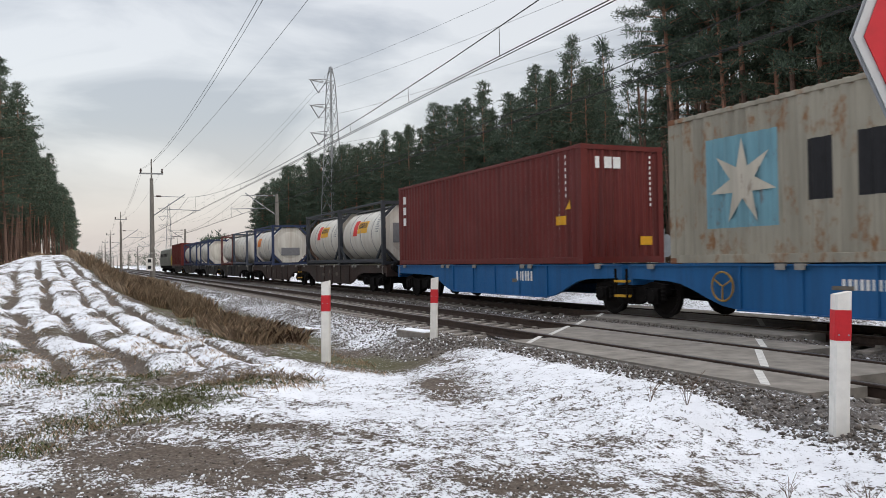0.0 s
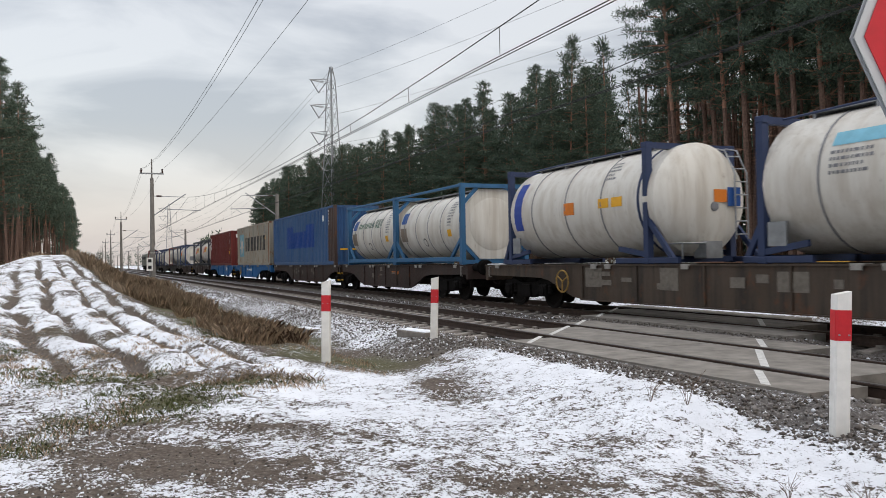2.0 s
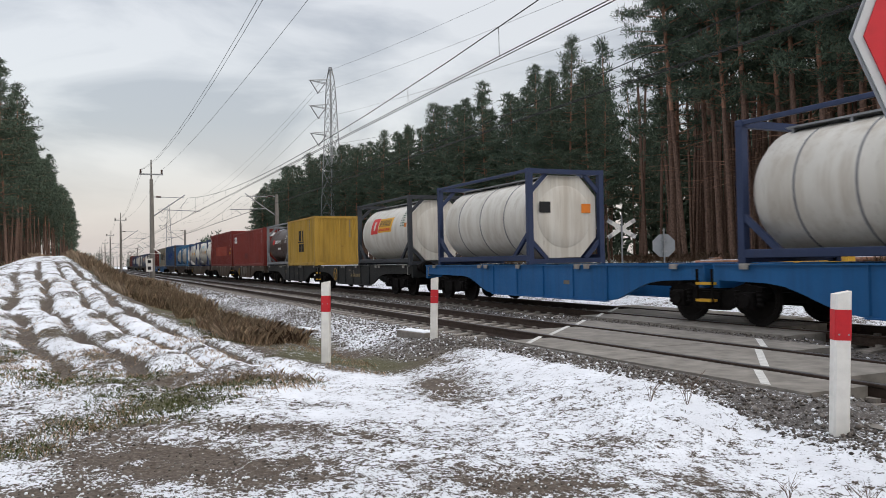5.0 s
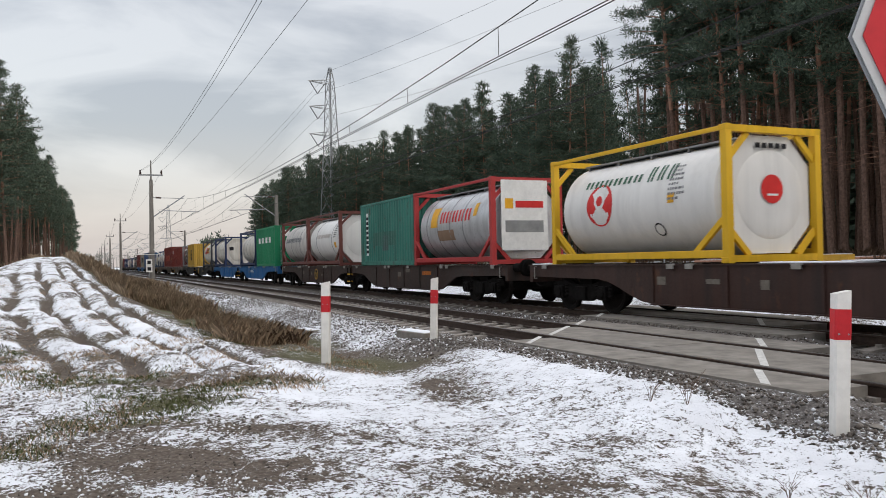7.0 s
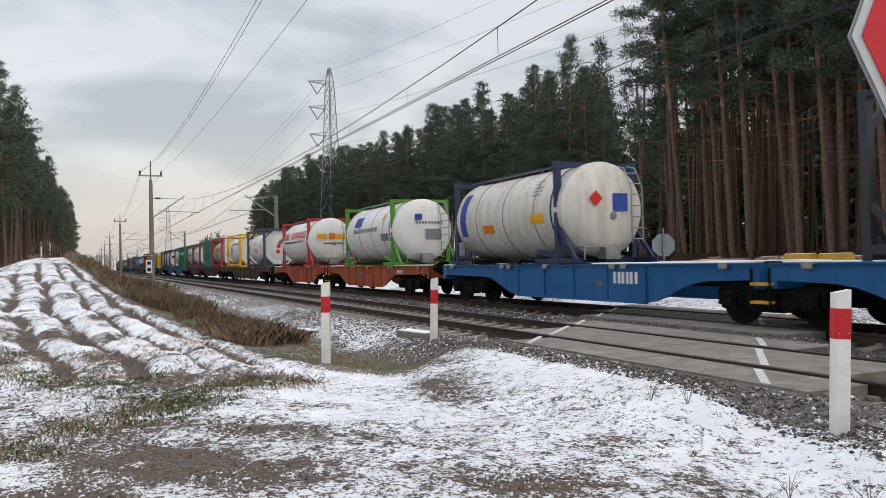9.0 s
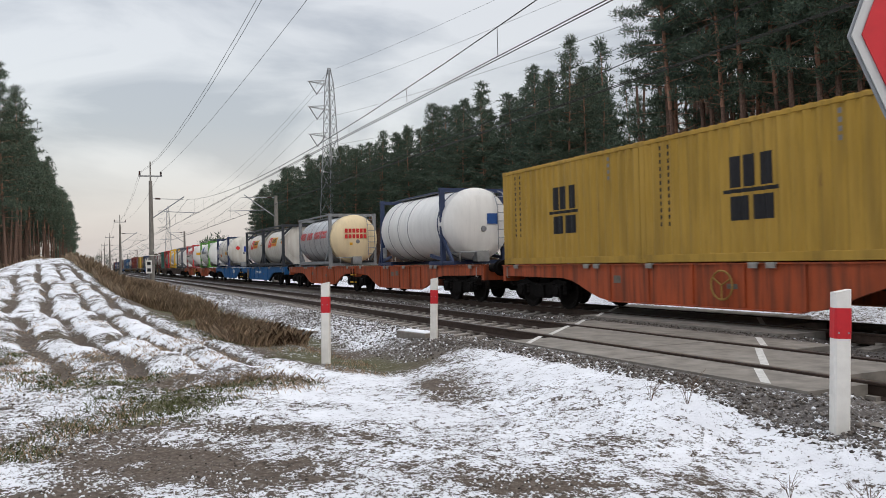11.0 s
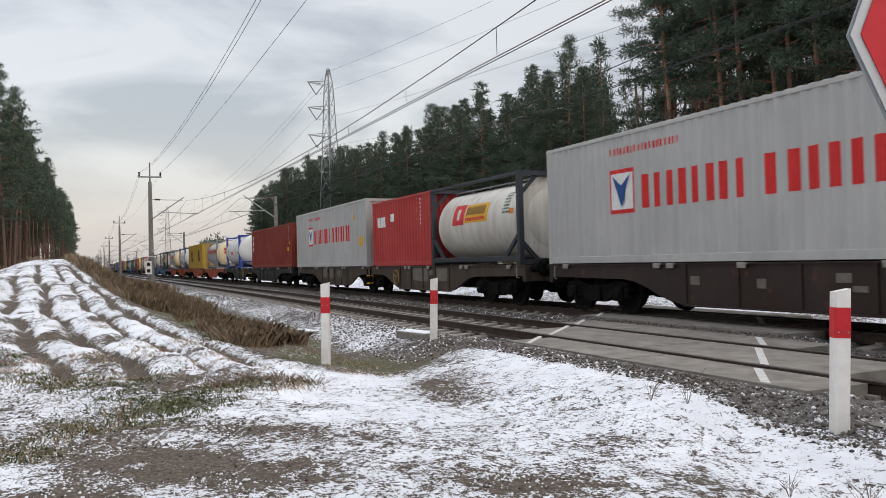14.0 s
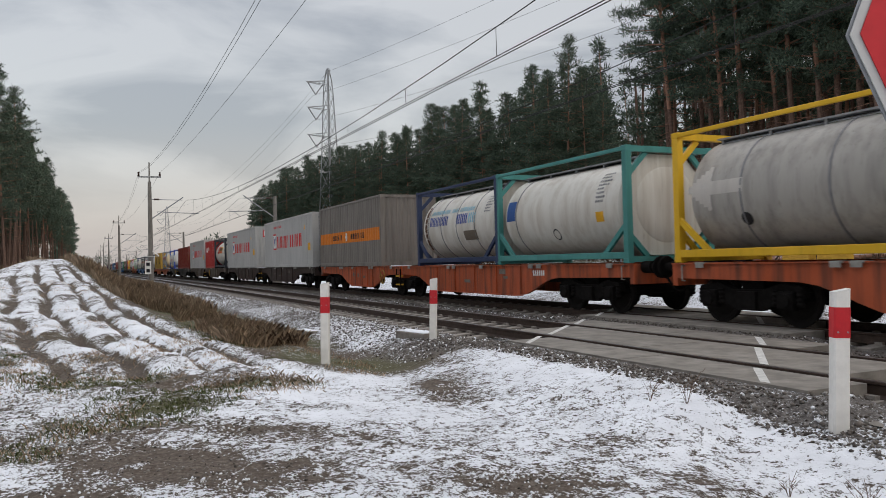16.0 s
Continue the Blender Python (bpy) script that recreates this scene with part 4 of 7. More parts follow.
def wrap_disc(thing, mat, x, ang, rad, name="emblem", label="", out=0.006, squash=1.0):
    cy, cz, r = thing["cy"], thing["cz"], thing["r"] + out
    b, n = Build(), 28
    b.v = [(x, cy - r * math.cos(radians(ang)), cz + r * math.sin(radians(ang)))]
    for i in range(n):
        w = 2 * math.pi * i / n
        q = radians(ang) + rad * math.sin(w) / r
        b.v.append((x + rad * squash * math.cos(w), cy - r * math.cos(q), cz + r * math.sin(q)))
    b.f = [(0, 1 + i, 1 + (i + 1) % n) for i in range(n)]
    return part(name, b.mesh(name, mat), thing, label=label)


def fine_print(thing, x, a_top, rows, mat=GREY_MARK, wide=0.5, seed=1):
    """Rows of small unreadable print as bars on the barrel."""
    rs = random.Random(seed)
    for i in range(rows):
        a = a_top - i * 5.2
        ws, left = [], wide * rs.uniform(0.55, 1.0)
        while left > 0.03:
            w = min(left, rs.uniform(0.05, 0.14))
            ws.append(w)
            left -= w + 0.025
        wrap_word(thing, mat, x, ws, 0.025, a - 2.6, a, "small_print")


# bogies and wagons
def wheel_mesh():
    b = Build()
    b.lathe([(-0.065, 0.07), (-0.065, 0.30), (-0.04, 0.34), (-0.06, 0.40), (-0.06, 0.435), (0.05, 0.445), (0.05, 0.475), (0.075, 0.475), (0.075, 0.40), (0.03, 0.34), (0.03, 0.1), (0.1, 0.08)], (0, 0, 0), 18, "y")
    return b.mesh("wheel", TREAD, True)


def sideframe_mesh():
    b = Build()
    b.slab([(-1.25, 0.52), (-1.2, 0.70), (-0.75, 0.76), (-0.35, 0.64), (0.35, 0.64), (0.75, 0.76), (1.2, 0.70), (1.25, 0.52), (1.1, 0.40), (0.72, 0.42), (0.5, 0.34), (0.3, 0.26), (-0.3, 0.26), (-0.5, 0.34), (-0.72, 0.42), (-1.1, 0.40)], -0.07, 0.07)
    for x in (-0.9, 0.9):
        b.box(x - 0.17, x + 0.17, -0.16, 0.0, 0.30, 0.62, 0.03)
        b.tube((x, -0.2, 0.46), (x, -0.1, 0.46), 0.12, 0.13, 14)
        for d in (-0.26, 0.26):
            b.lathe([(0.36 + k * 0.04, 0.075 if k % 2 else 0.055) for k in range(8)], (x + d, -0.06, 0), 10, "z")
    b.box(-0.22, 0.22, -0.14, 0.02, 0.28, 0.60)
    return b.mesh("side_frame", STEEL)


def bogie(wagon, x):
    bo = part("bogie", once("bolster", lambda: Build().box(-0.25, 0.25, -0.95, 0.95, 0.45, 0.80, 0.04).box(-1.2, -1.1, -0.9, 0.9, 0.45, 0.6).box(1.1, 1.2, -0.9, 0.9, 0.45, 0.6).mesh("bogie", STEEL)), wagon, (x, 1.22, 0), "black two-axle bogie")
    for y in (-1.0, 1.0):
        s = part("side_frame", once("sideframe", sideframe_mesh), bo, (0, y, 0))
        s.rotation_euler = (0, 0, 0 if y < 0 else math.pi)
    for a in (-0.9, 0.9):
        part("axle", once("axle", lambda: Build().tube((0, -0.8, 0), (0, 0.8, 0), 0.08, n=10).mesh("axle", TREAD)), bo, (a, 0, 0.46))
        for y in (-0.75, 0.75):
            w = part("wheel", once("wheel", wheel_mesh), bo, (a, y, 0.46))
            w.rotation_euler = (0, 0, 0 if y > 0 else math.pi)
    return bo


def sill_ring(length, end_deep, deep, b0, b1, slope):
    top = -0.01
    r = [(0.02, top), (length - 0.02, top), (length - 0.02, top - end_deep), (b1 + slope, top - end_deep - 0.04)]
    for k in range(1, 5):
        q = k / 5
        r.append((b1 + slope * (1 - q), top - end_deep - 0.04 - (deep - end_deep - 0.04) * (q * q * (3 - 2 * q))))
    r += [(b1, top - deep), (b0, top - deep)]
    for k in range(4, 0, -1):
        q = k / 5
        r.append((b0 - slope * (1 - q), top - end_deep - 0.04 - (deep - end_deep - 0.04) * (q * q * (3 - 2 * q))))
    r += [(b0 - slope, top - end_deep - 0.04), (0.02, top - end_deep)]
    return r


def underframe(wagon, x0, x1, mat, snow=(), wheel_at=None, marks=None, mark_mat=WHITE_MARK, head0=True, head1=True, plates=0):
    """One rigid half: two fish-bellied side sills, cross members, deck flaps, spigots."""
    L = x1 - x0
    b0, b1, sl = (4.7 if head0 else 2.9), L - (4.7 if head1 else 2.9), 1.9
    ring = sill_ring(L, 0.30, 0.83, b0 + 0.3, b1 - 0.3, sl)
    for y in (0.05, 2.31):
        s = part("side_sill", Build().slab([(x0 + a, DECK + b) for a, b in ring], y, y + 0.075).mesh("side_sill", mat), wagon)
        part("flange", Build().box(x0 + 0.02, x1 - 0.02, y - 0.045, y + 0.12, DECK - 0.035, DECK - 0.008).mesh("flange", mat), s)
        part("flange", Build().box(x0 + b0 + 0.3, x1 - L + b1 - 0.3, y - 0.04, y + 0.115, DECK - 0.86, DECK - 0.835).mesh("flange", mat), s)
        if y < 1:
            for k in np.arange(b0 + 0.35, b1 - 0.2, (b1 - b0 - 0.6) / 4.001):
                part("stiffener", Build().box(x0 + k, x0 + k + 0.05, y - 0.035, y, DECK - 0.80, DECK - 0.04).mesh("stiffener", mat), s)
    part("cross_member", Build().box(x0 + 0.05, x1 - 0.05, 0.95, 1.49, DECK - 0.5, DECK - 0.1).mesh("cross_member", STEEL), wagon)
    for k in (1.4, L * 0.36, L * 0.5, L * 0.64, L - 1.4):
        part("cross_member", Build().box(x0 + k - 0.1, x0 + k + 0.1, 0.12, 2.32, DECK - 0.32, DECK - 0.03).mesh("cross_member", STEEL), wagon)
    flap = once("flap", lambda: Build().box(0, 0.26, -0.05, 0.16, -0.005, 0.03).box(0.03, 0.23, -0.075, -0.05, -0.075, 0.028).mesh("spigot_flap", SPIGOT))
    for k in (0.7, L * 0.30, L * 0.33, L * 0.47, L * 0.68, L * 0.71, L - 0.95):
        part("spigot_flap", flap, wagon, (x0 + k, 0.05, DECK - 0.03), "folding spigot flap, worn pale")
    for ends, x, d in ((head0, x0, -1), (head1, x1, 1)):
        part("end_beam", Build().box(min(x, x - d * 0.14), max(x, x - d * 0.14), 0.05, 2.39, DECK - 0.46, DECK - 0.02).mesh("end_beam", mat), wagon)
        if ends:
            for y in (0.345, 2.095):
                part("buffer", Build().lathe([(0, 0.13), (0.30, 0.13), (0.30, 0.09), (0.50, 0.09), (0.50, 0.22), (0.54, 0.24), (0.56, 0.22)], (0, 0, 0), 18).mesh("buffer", STEEL), wagon, (x, y, 1.05)).rotation_euler = (0, 0, 0 if d > 0 else math.pi)
            part("brake_hose", once("hose", lambda: Build().path([(0.0, 0, 0.0), (0.25, 0, -0.06), (0.42, 0.02, -0.30), (0.60, 0.03, -0.34)], 0.028).mesh("brake_hose", STEEL)), wagon, (x, 0.75, 0.86)).rotation_euler = (0, 0, 0 if d > 0 else math.pi)
            part("grab_rail", once("grab", lambda: Build().path([(0, 0, 0), (0, -0.07, 0.0), (0, -0.07, 0.30), (0, 0, 0.30)], 0.014).mesh("grab_rail", SPIGOT)), wagon, (x - d * 0.35, 0.05, DECK - 0.36))
            part("coupler", Build().box(-0.25, 0.45, -0.06, 0.06, -0.06, 0.06).tube((0.3, 0, 0), (0.5, 0, -0.25), 0.04).mesh("coupler", STEEL), wagon, (x, 1.22, 0.98)).rotation_euler = (0, 0, 0 if d > 0 else math.pi)
    if wheel_at is not None:
        b = Build()
        n = 20
        pts = [(x0 + wheel_at + 0.27 * math.cos(i * 2 * math.pi / n), -0.03, DECK - 0.42 + 0.27 * math.sin(i * 2 * math.pi / n)) for i in range(n + 1)]
        b.path(pts, 0.02)
        for i in range(3):
            w = i * 2 * math.pi / 3 + 0.5
            b.tube((x0 + wheel_at, -0.03, DECK - 0.42), (x0 + wheel_at + 0.27 * math.cos(w), -0.03, DECK - 0.42 + 0.27 * math.sin(w)), 0.016)
        part("brake_wheel", b.mesh("brake_wheel", BRAKE), wagon, label="ochre brake handwheel")
    if marks is not None:
        x, z, widths, high = marks
        strip_marks(wagon, mark_mat, x0 + x, DECK + z, widths, high, 0.04, 0.044, "lettering", "plain marking bars on the sill")
    rs = random.Random(int(x0 * 10))
    for i in range(plates):
        u = b0 + 0.5 + rs.random() * (b1 - b0 - 1.6)
        z = DECK - 0.2 - rs.random() * 0.35
        w, h = (rs.uniform(0.4, 0.95), rs.uniform(0.3, 0.5)) if mat is W_TAN and i < 3 else (rs.uniform(0.12, 0.42), rs.uniform(0.06, 0.2))
        z = min(z, DECK - 0.08 - h)
        y = 0.042 - 0.0015 * i
        part("data_panel", Build().add([(x0 + u, y, z), (x0 + u + w, y, z), (x0 + u + w, y, z + h), (x0 + u, y, z + h)], [(0, 1, 2, 3)]).mesh("data_panel", DATA_PANEL), wagon)
    for a, b in snow:
        part("deck_snow", Build().box(x0 + a, x0 + b, 0.01, 0.55, DECK - 0.008, DECK + 0.022, 0.01).box(x0 + a + 0.1, x0 + b - 0.1, 1.9, 2.4, DECK - 0.008, DECK + 0.02, 0.01).mesh("deck_snow", SNOW), wagon, label="thin snow on the empty deck")


SPIGOT = plain("worn_spigot", (0.33, 0.315, 0.29), 0.6, 0.2, 0.3, 9)
BRAKE = plain("ochre_handwheel", (0.33, 0.20, 0.05), 0.6, 0.1, 0.3, 9)
DATA_PANEL = plain("faded_data_panel", (0.17, 0.15, 0.125), 0.7, 0, 0.25, 14)
STEP_YELLOW = plain("yellow_step", (0.60, 0.34, 0.03), 0.6, 0, 0.2, 9)


def steps(wagon, x):
    for u in (-0.2, 0.2):
        part("stringer", Build().box(x + u - 0.02, x + u + 0.02, -0.08, -0.04, DECK - 0.78, DECK - 0.1).mesh("stringer", STEEL), wagon)
    for z in (0.72, 0.40):
        part("step", Build().box(x - 0.2, x + 0.2, -0.1, 0.06, DECK - z, DECK - z + 0.05).mesh("step", STEP_YELLOW), wagon, label="yellow step tread")


def articulated(a, joint, b, mat, label, **kw):
    """Two halves that share a bogie at the joint."""
    w = empty("container_wagon", label, "container wagon", "wagons of the train")
    L1, L2 = joint - a, b - joint
    fmt = dict(snow=(), wheel_at=None, marks=None, mark_mat=WHITE_MARK, plates=3)
    k1, k2 = dict(fmt), dict(fmt)
    for key, val in kw.items():
        (k1 if key.endswith("_1") else k2)[key[:-2]] = val
    underframe(w, 0.62, L1 - 0.12, mat, head1=False, **k1)
    underframe(w, L1 + 0.12, L1 + L2 - 0.62, mat, head0=False, **k2)
    bogie(w, 2.5)
    bogie(w, L1)
    bogie(w, L1 + L2 - 2.5)
    steps(w, L1)
    part("joint_cover", Build().box(L1 - 0.5, L1 + 0.5, 0.7, 1.75, DECK - 0.06, DECK - 0.02).mesh("joint_cover", mat), w)
    WAGONS.append((w, a))
    return w


def rigid(a, b, mat, label, **kw):
    w = empty("container_wagon", label, "container wagon", "wagons of the train")
    underframe(w, 0.62, b - a - 0.62, mat, **kw)
    bogie(w, 2.9)
    bogie(w, b - a - 2.9)
    WAGONS.append((w, a))
    return w
# paints of the train
MAROON = paint((0.125, 0.017, 0.014), 0.16, 0.45)
RED_BOX = paint((0.20, 0.027, 0.019), 0.18, 0.42)
BRIGHT_RED = paint((0.40, 0.036, 0.032), 0.05, 0.2)
BEIGE = paint((0.30, 0.275, 0.22), 0.68, 0.4, rust_colour=(0.22, 0.10, 0.035))
RUST_POST = paint((0.20, 0.085, 0.04), 0.6, 0.5)
BLUE_BOX = paint((0.021, 0.070, 0.175), 0.45, 0.5, rust_colour=(0.06, 0.042, 0.035), dirt_colour=(0.09, 0.14, 0.20))
YELLOW_BOX = paint((0.42, 0.255, 0.038), 0.35, 0.42)
GREEN_BOX = paint((0.012, 0.19, 0.085), 0.1, 0.25)
TEAL_BOX = paint((0.035, 0.175, 0.135), 0.55, 0.55, rust_colour=(0.07, 0.065, 0.05))
GREY_BOX = paint((0.43, 0.425, 0.41), 0.06, 0.14)
ALU_BOX = paint((0.20, 0.18, 0.16), 0.3, 0.45, 0.5, 0.15)
TANK_WHITE = paint((0.60, 0.575, 0.52), 0.25, 0.36, 0.40, dirt_colour=(0.34, 0.27, 0.19))
TANK_CLEAN = paint((0.70, 0.69, 0.665), 0.05, 0.14, 0.35)
TANK_GREY = paint((0.50, 0.48, 0.45), 0.18, 0.45, 0.42)
TANK_STEEL = paint((0.52, 0.53, 0.54), 0.05, 0.35, 0.34, 0.55)
TANK_BROWN = paint((0.058, 0.034, 0.027), 0.3, 0.3, 0.38)
TANK_CREAM = paint((0.72, 0.58, 0.36), 0.05, 0.15, 0.4)
F_BLUE = paint((0.028, 0.115, 0.235), 0.15, 0.3)
F_NAVY = paint((0.020, 0.034, 0.085), 0.2, 0.3)
F_DARK = paint((0.030, 0.034, 0.042), 0.2, 0.3)
F_RED = paint((0.38, 0.035, 0.035), 0.08, 0.25)
F_BROWN = paint((0.13, 0.042, 0.034), 0.2, 0.3)
F_YELLOW = paint((0.68, 0.40, 0.015), 0.08, 0.2)
F_GREY = paint((0.21, 0.22, 0.23), 0.15, 0.3)
F_SLATE = paint((0.065, 0.075, 0.10), 0.15, 0.3)
F_GREEN = paint((0.085, 0.26, 0.035), 0.08, 0.25)
F_ROYAL = paint((0.025, 0.06, 0.30), 0.06, 0.2)
F_TEAL = paint((0.06, 0.24, 0.22), 0.1, 0.3)
W_BLUE = paint((0.008, 0.10, 0.27), 0.15, 0.3)
W_BROWN = paint((0.030, 0.0155, 0.0125), 0.45, 0.75, dirt_colour=(0.03, 0.026, 0.023))
W_TAN = paint((0.066, 0.046, 0.032), 0.5, 0.8, dirt_colour=(0.03, 0.026, 0.023))
W_DARK = paint((0.020, 0.019, 0.019), 0.3, 0.4, dirt_colour=(0.03, 0.026, 0.023))
W_BLACK = paint((0.012, 0.014, 0.015), 0.12, 0.3, dirt_colour=(0.03, 0.026, 0.023))
W_ORANGE = paint((0.40, 0.078, 0.024), 0.3, 0.75, dirt_colour=(0.05, 0.032, 0.025))

FADED_SKY = paint((0.16, 0.33, 0.40), 0.5, 0.4)
FADED_WHITE = paint((0.52, 0.48, 0.40), 0.45, 0.4)
G_BOX, G_TANK = "box containers of the train", "tank containers of the train"
L40, L20 = 12.192, 6.058


def vertical_code(t, x, high, n=11, z=0.62, mat=WHITE_MARK, w=0.055):
    for i in range(n):
        zz = high * (0.93 - 0.055 * i)
        side_panel(t, mat, x, x + w, zz - 0.085, zz, name="code_mark")


def end_code(t, length, high, mat=WHITE_MARK, y=2.02, n=10):
    for i in range(n):
        zz = high * (0.92 - 0.045 * i)
        end_panel(t, mat, y, y + 0.05, zz - 0.075, zz, length + 0.006, "code_mark")


def maroon_box(s, mat, label, high=2.896):
    t = box_container(L40, high, mat, label, G_BOX, s)
    for i, w in enumerate((0.20, 0.26, 0.26)):
        side_panel(t, WHITE_MARK, 0.45, 0.45 + w, high - 0.646 - i * 0.40, high - 0.646 - i * 0.40 + 0.28, name="lettering")
    vertical_code(t, L40 - 1.05, high, 12)
    vertical_code(t, L40 - 0.72, high, 7)
    side_panel(t, YELLOW_MARK, L40 - 1.18, L40 - 0.70, 0.98, 1.20, name="warning_label", label="yellow height warning label")
    poly_mark(t, YELLOW_MARK, [(L40 - 0.72, 1.35), (L40 - 0.48, 1.35), (L40 - 0.52, 1.58)], name="warning_label")
    for i, w in enumerate((0.12, 0.22, 0.22)):
        end_panel(t, WHITE_MARK, 0.42 + i * 0.26, 0.42 + i * 0.26 + w, high - 0.576, high - 0.296, L40 + 0.004, "lettering")
    end_code(t, L40, high)
    end_panel(t, YELLOW_MARK, 1.72, 2.08, 0.45, 0.66, L40 + 0.004, "warning_label", "yellow height warning label")
    return t


def letters(n, w, breaks=()):
    return [(-w if i in breaks else w) for i in range(n)]


def word_blocks(t, mat, x0, x1, z0, z1, weights, gap=0.12, y=-0.006):
    """A wordmark as plain upright bars, two for each letter; negative weights are spaces."""
    unit = (x1 - x0 - gap * (len(weights) - 1)) / sum(abs(w) for w in weights)
    u = x0
    for w in weights:
        a = abs(w) * unit
        if w > 0:
            b = Build()
            bar = a if w < 0.5 else a * 0.34
            for lo in ((u,) if w < 0.5 else (u, u + a - bar)):
                patch(b, t, lo, lo + bar, z0, z1, y)
            part("lettering", b.mesh("lettering", mat), t, label="plain lettering bars")
        u += a + gap


# wagon by wagon, from the locomotive to the tail; places are metres along the line at the start
articulated(-119.6, -104.6, -88.1, W_DARK, "dark container wagon behind the locomotive")
box_container(L40, 2.896, MAROON, "dark red box container behind the locomotive", G_BOX, -118.4)
for s in (-103.0, -96.8):
    tank_container(F_NAVY, TANK_WHITE, "white tank container in a navy frame", G_TANK, s)
articulated(-88.1, -73.6, -58.6, W_DARK, "dark articulated container wagon under four tanks")
tank_container(F_NAVY, TANK_WHITE, "white tank container with an octagonal end in a navy frame", G_TANK, -87.4)
tank_container(F_BROWN, TANK_WHITE, "white tank container in a brown frame", G_TANK, -72.6, end="dome")
tank_container(F_SLATE, TANK_WHITE, "white tank container with a black stripe", G_TANK, -66.2, end="dome")
articulated(-58.6, -43.6, -29.0, W_BROWN, "dark brown articulated container wagon under tanks")
t = tank_container(F_NAVY, TANK_WHITE, "off-white tank container with a grey end board in a navy frame", G_TANK, -57.0)
wrap(t, ORANGE_MARK, 0.8, 1.9, 0, 30)
end_panel(t, GREY_MARK, 0.62, 1.82, 0.62, 1.12, L20 - 0.10, "data_panel", "grey data board")
for s in (-42.1, -36.03):
    t = tank_container(F_DARK, TANK_WHITE, "white tank container with a red and yellow logo panel", G_TANK, s)
    wrap(t, YELLOW_MARK, 2.55, 3.85, 5, 32, "logo_panel", "yellow logo panel")
    wrap(t, RED_MARK, 1.95, 2.5, 0, 36, "logo_panel", "red logo mark")
    wrap_word(t, BLACK_MARK, 2.65, letters(5, 0.17), 0.05, 16, 28, out=0.010)
    fine_print(t, 4.9, 38, 7, seed=3)
    end_panel(t, GREY_MARK, 0.5, 1.1, 0.9, 1.7, L20 - 0.10, "data_panel")

# blue wagon
articulated(-29.0, -14.32, 0.1, W_BLUE, "blue articulated container wagon with white marking bars",
            marks_1=(9.2, -0.44, [0.26, 0.26, 0.26], 0.26), wheel_at_2=2.9, marks_2=(5.4, -0.42, letters(9, 0.17), 0.17), plates_1=1, plates_2=1)
maroon_box(-28.07, MAROON, "maroon corrugated box container with white lettering bars")
t = box_container(L40, 2.896, BEIGE, "rust-streaked beige box container with black lettering and a star", G_BOX, -12.75, casting=RUST_POST)
side_panel(t, FADED_SKY, 1.05, 2.75, 0.66, 2.34, name="logo_panel", label="faded pale blue logo square")
star = []
for i in range(14):
    rr, w = (0.80 if i % 2 == 0 else 0.30), math.pi / 2 + i * math.pi / 7
    star.append((1.95 + rr * math.cos(w), 1.48 + rr * math.sin(w)))
poly_mark(t, FADED_WHITE, star, -0.009, "emblem", "seven-pointed faded white star")
word_blocks(t, BLACK_MARK, 3.35, 10.5, 1.04, 2.04, [1.5, 1.2, 0.9, 0.95, 0.9, 1.1], 0.16)
side_panel(t, RUST_POST, L40 - 0.45, L40 - 0.03, 0.18, 2.78, y=-0.002, name="rust_patch", label="rusted corner sheet")
for i in range(4):
    for k, w in ((0.0, 0.12), (0.17, 0.18), (0.40, 0.10)):
        side_panel(t, GREY_MARK, L40 - 1.75 + k, L40 - 1.75 + k + w, 2.55 - i * 0.13, 2.61 - i * 0.13, name="small_print")
poly_mark(t, YELLOW_MARK, [(L40 - 1.55, 1.78), (L40 - 1.25, 1.78), (L40 - 1.4, 2.05)], name="warning_label")

# brown wagon
articulated(0.1, 15.45, 29.6, W_BROWN, "rust-brown articulated container wagon with data panels", plates_1=8, plates_2=4,
            marks_2=(6.6, -0.36, letters(5, 0.12), 0.12), mark_mat_2=ORANGE_MARK)
t = box_container(13.716, 2.896, BLUE_BOX, "long weathered blue box container with a painted-over patch", G_BOX, 0.72, casting=paint((0.075, 0.045, 0.035), 0.5, 0.5))
FRESH_BLUE = plain("fresh_blue_paint", (0.006, 0.045, 0.21), 0.45, 0, 0.15, 5, 0.1)
side_panel(t, FRESH_BLUE, 3.82, 9.79, 0.95, 1.85, name="overpaint", label="fresh darker blue overpaint")
side_panel(t, FRESH_BLUE, 3.82, 5.27, 1.85, 2.2, name="overpaint")
side_panel(t, FRESH_BLUE, 8.33, 9.79, 1.85, 2.18, name="overpaint")
GRIME = paint((0.065, 0.040, 0.032), 0.6, 0.5)
side_panel(t, GRIME, 12.55, 13.54, 0.2, 2.78, y=-0.001, name="rust_patch", label="dark rusted corner sheet")
for yy in (-0.003, 2.29):
    part("rust_patch", Build().box(13.552, 13.721, yy, yy + 0.156, 0.12, 2.77).mesh("rust_patch", GRIME), t)
vertical_code(t, 12.35, 2.896, 12)
vertical_code(t, 12.75, 2.896, 5)
side_panel(t, WHITE_MARK, 11.5, 11.85, 2.2, 2.5, name="sticker")
end_panel(t, YELLOW_MARK, 0.3, 2.1, 0.72, 0.80, 13.722, "warning_stripe", "yellow stripe on the container end")
end_code(t, 13.716, 2.896)
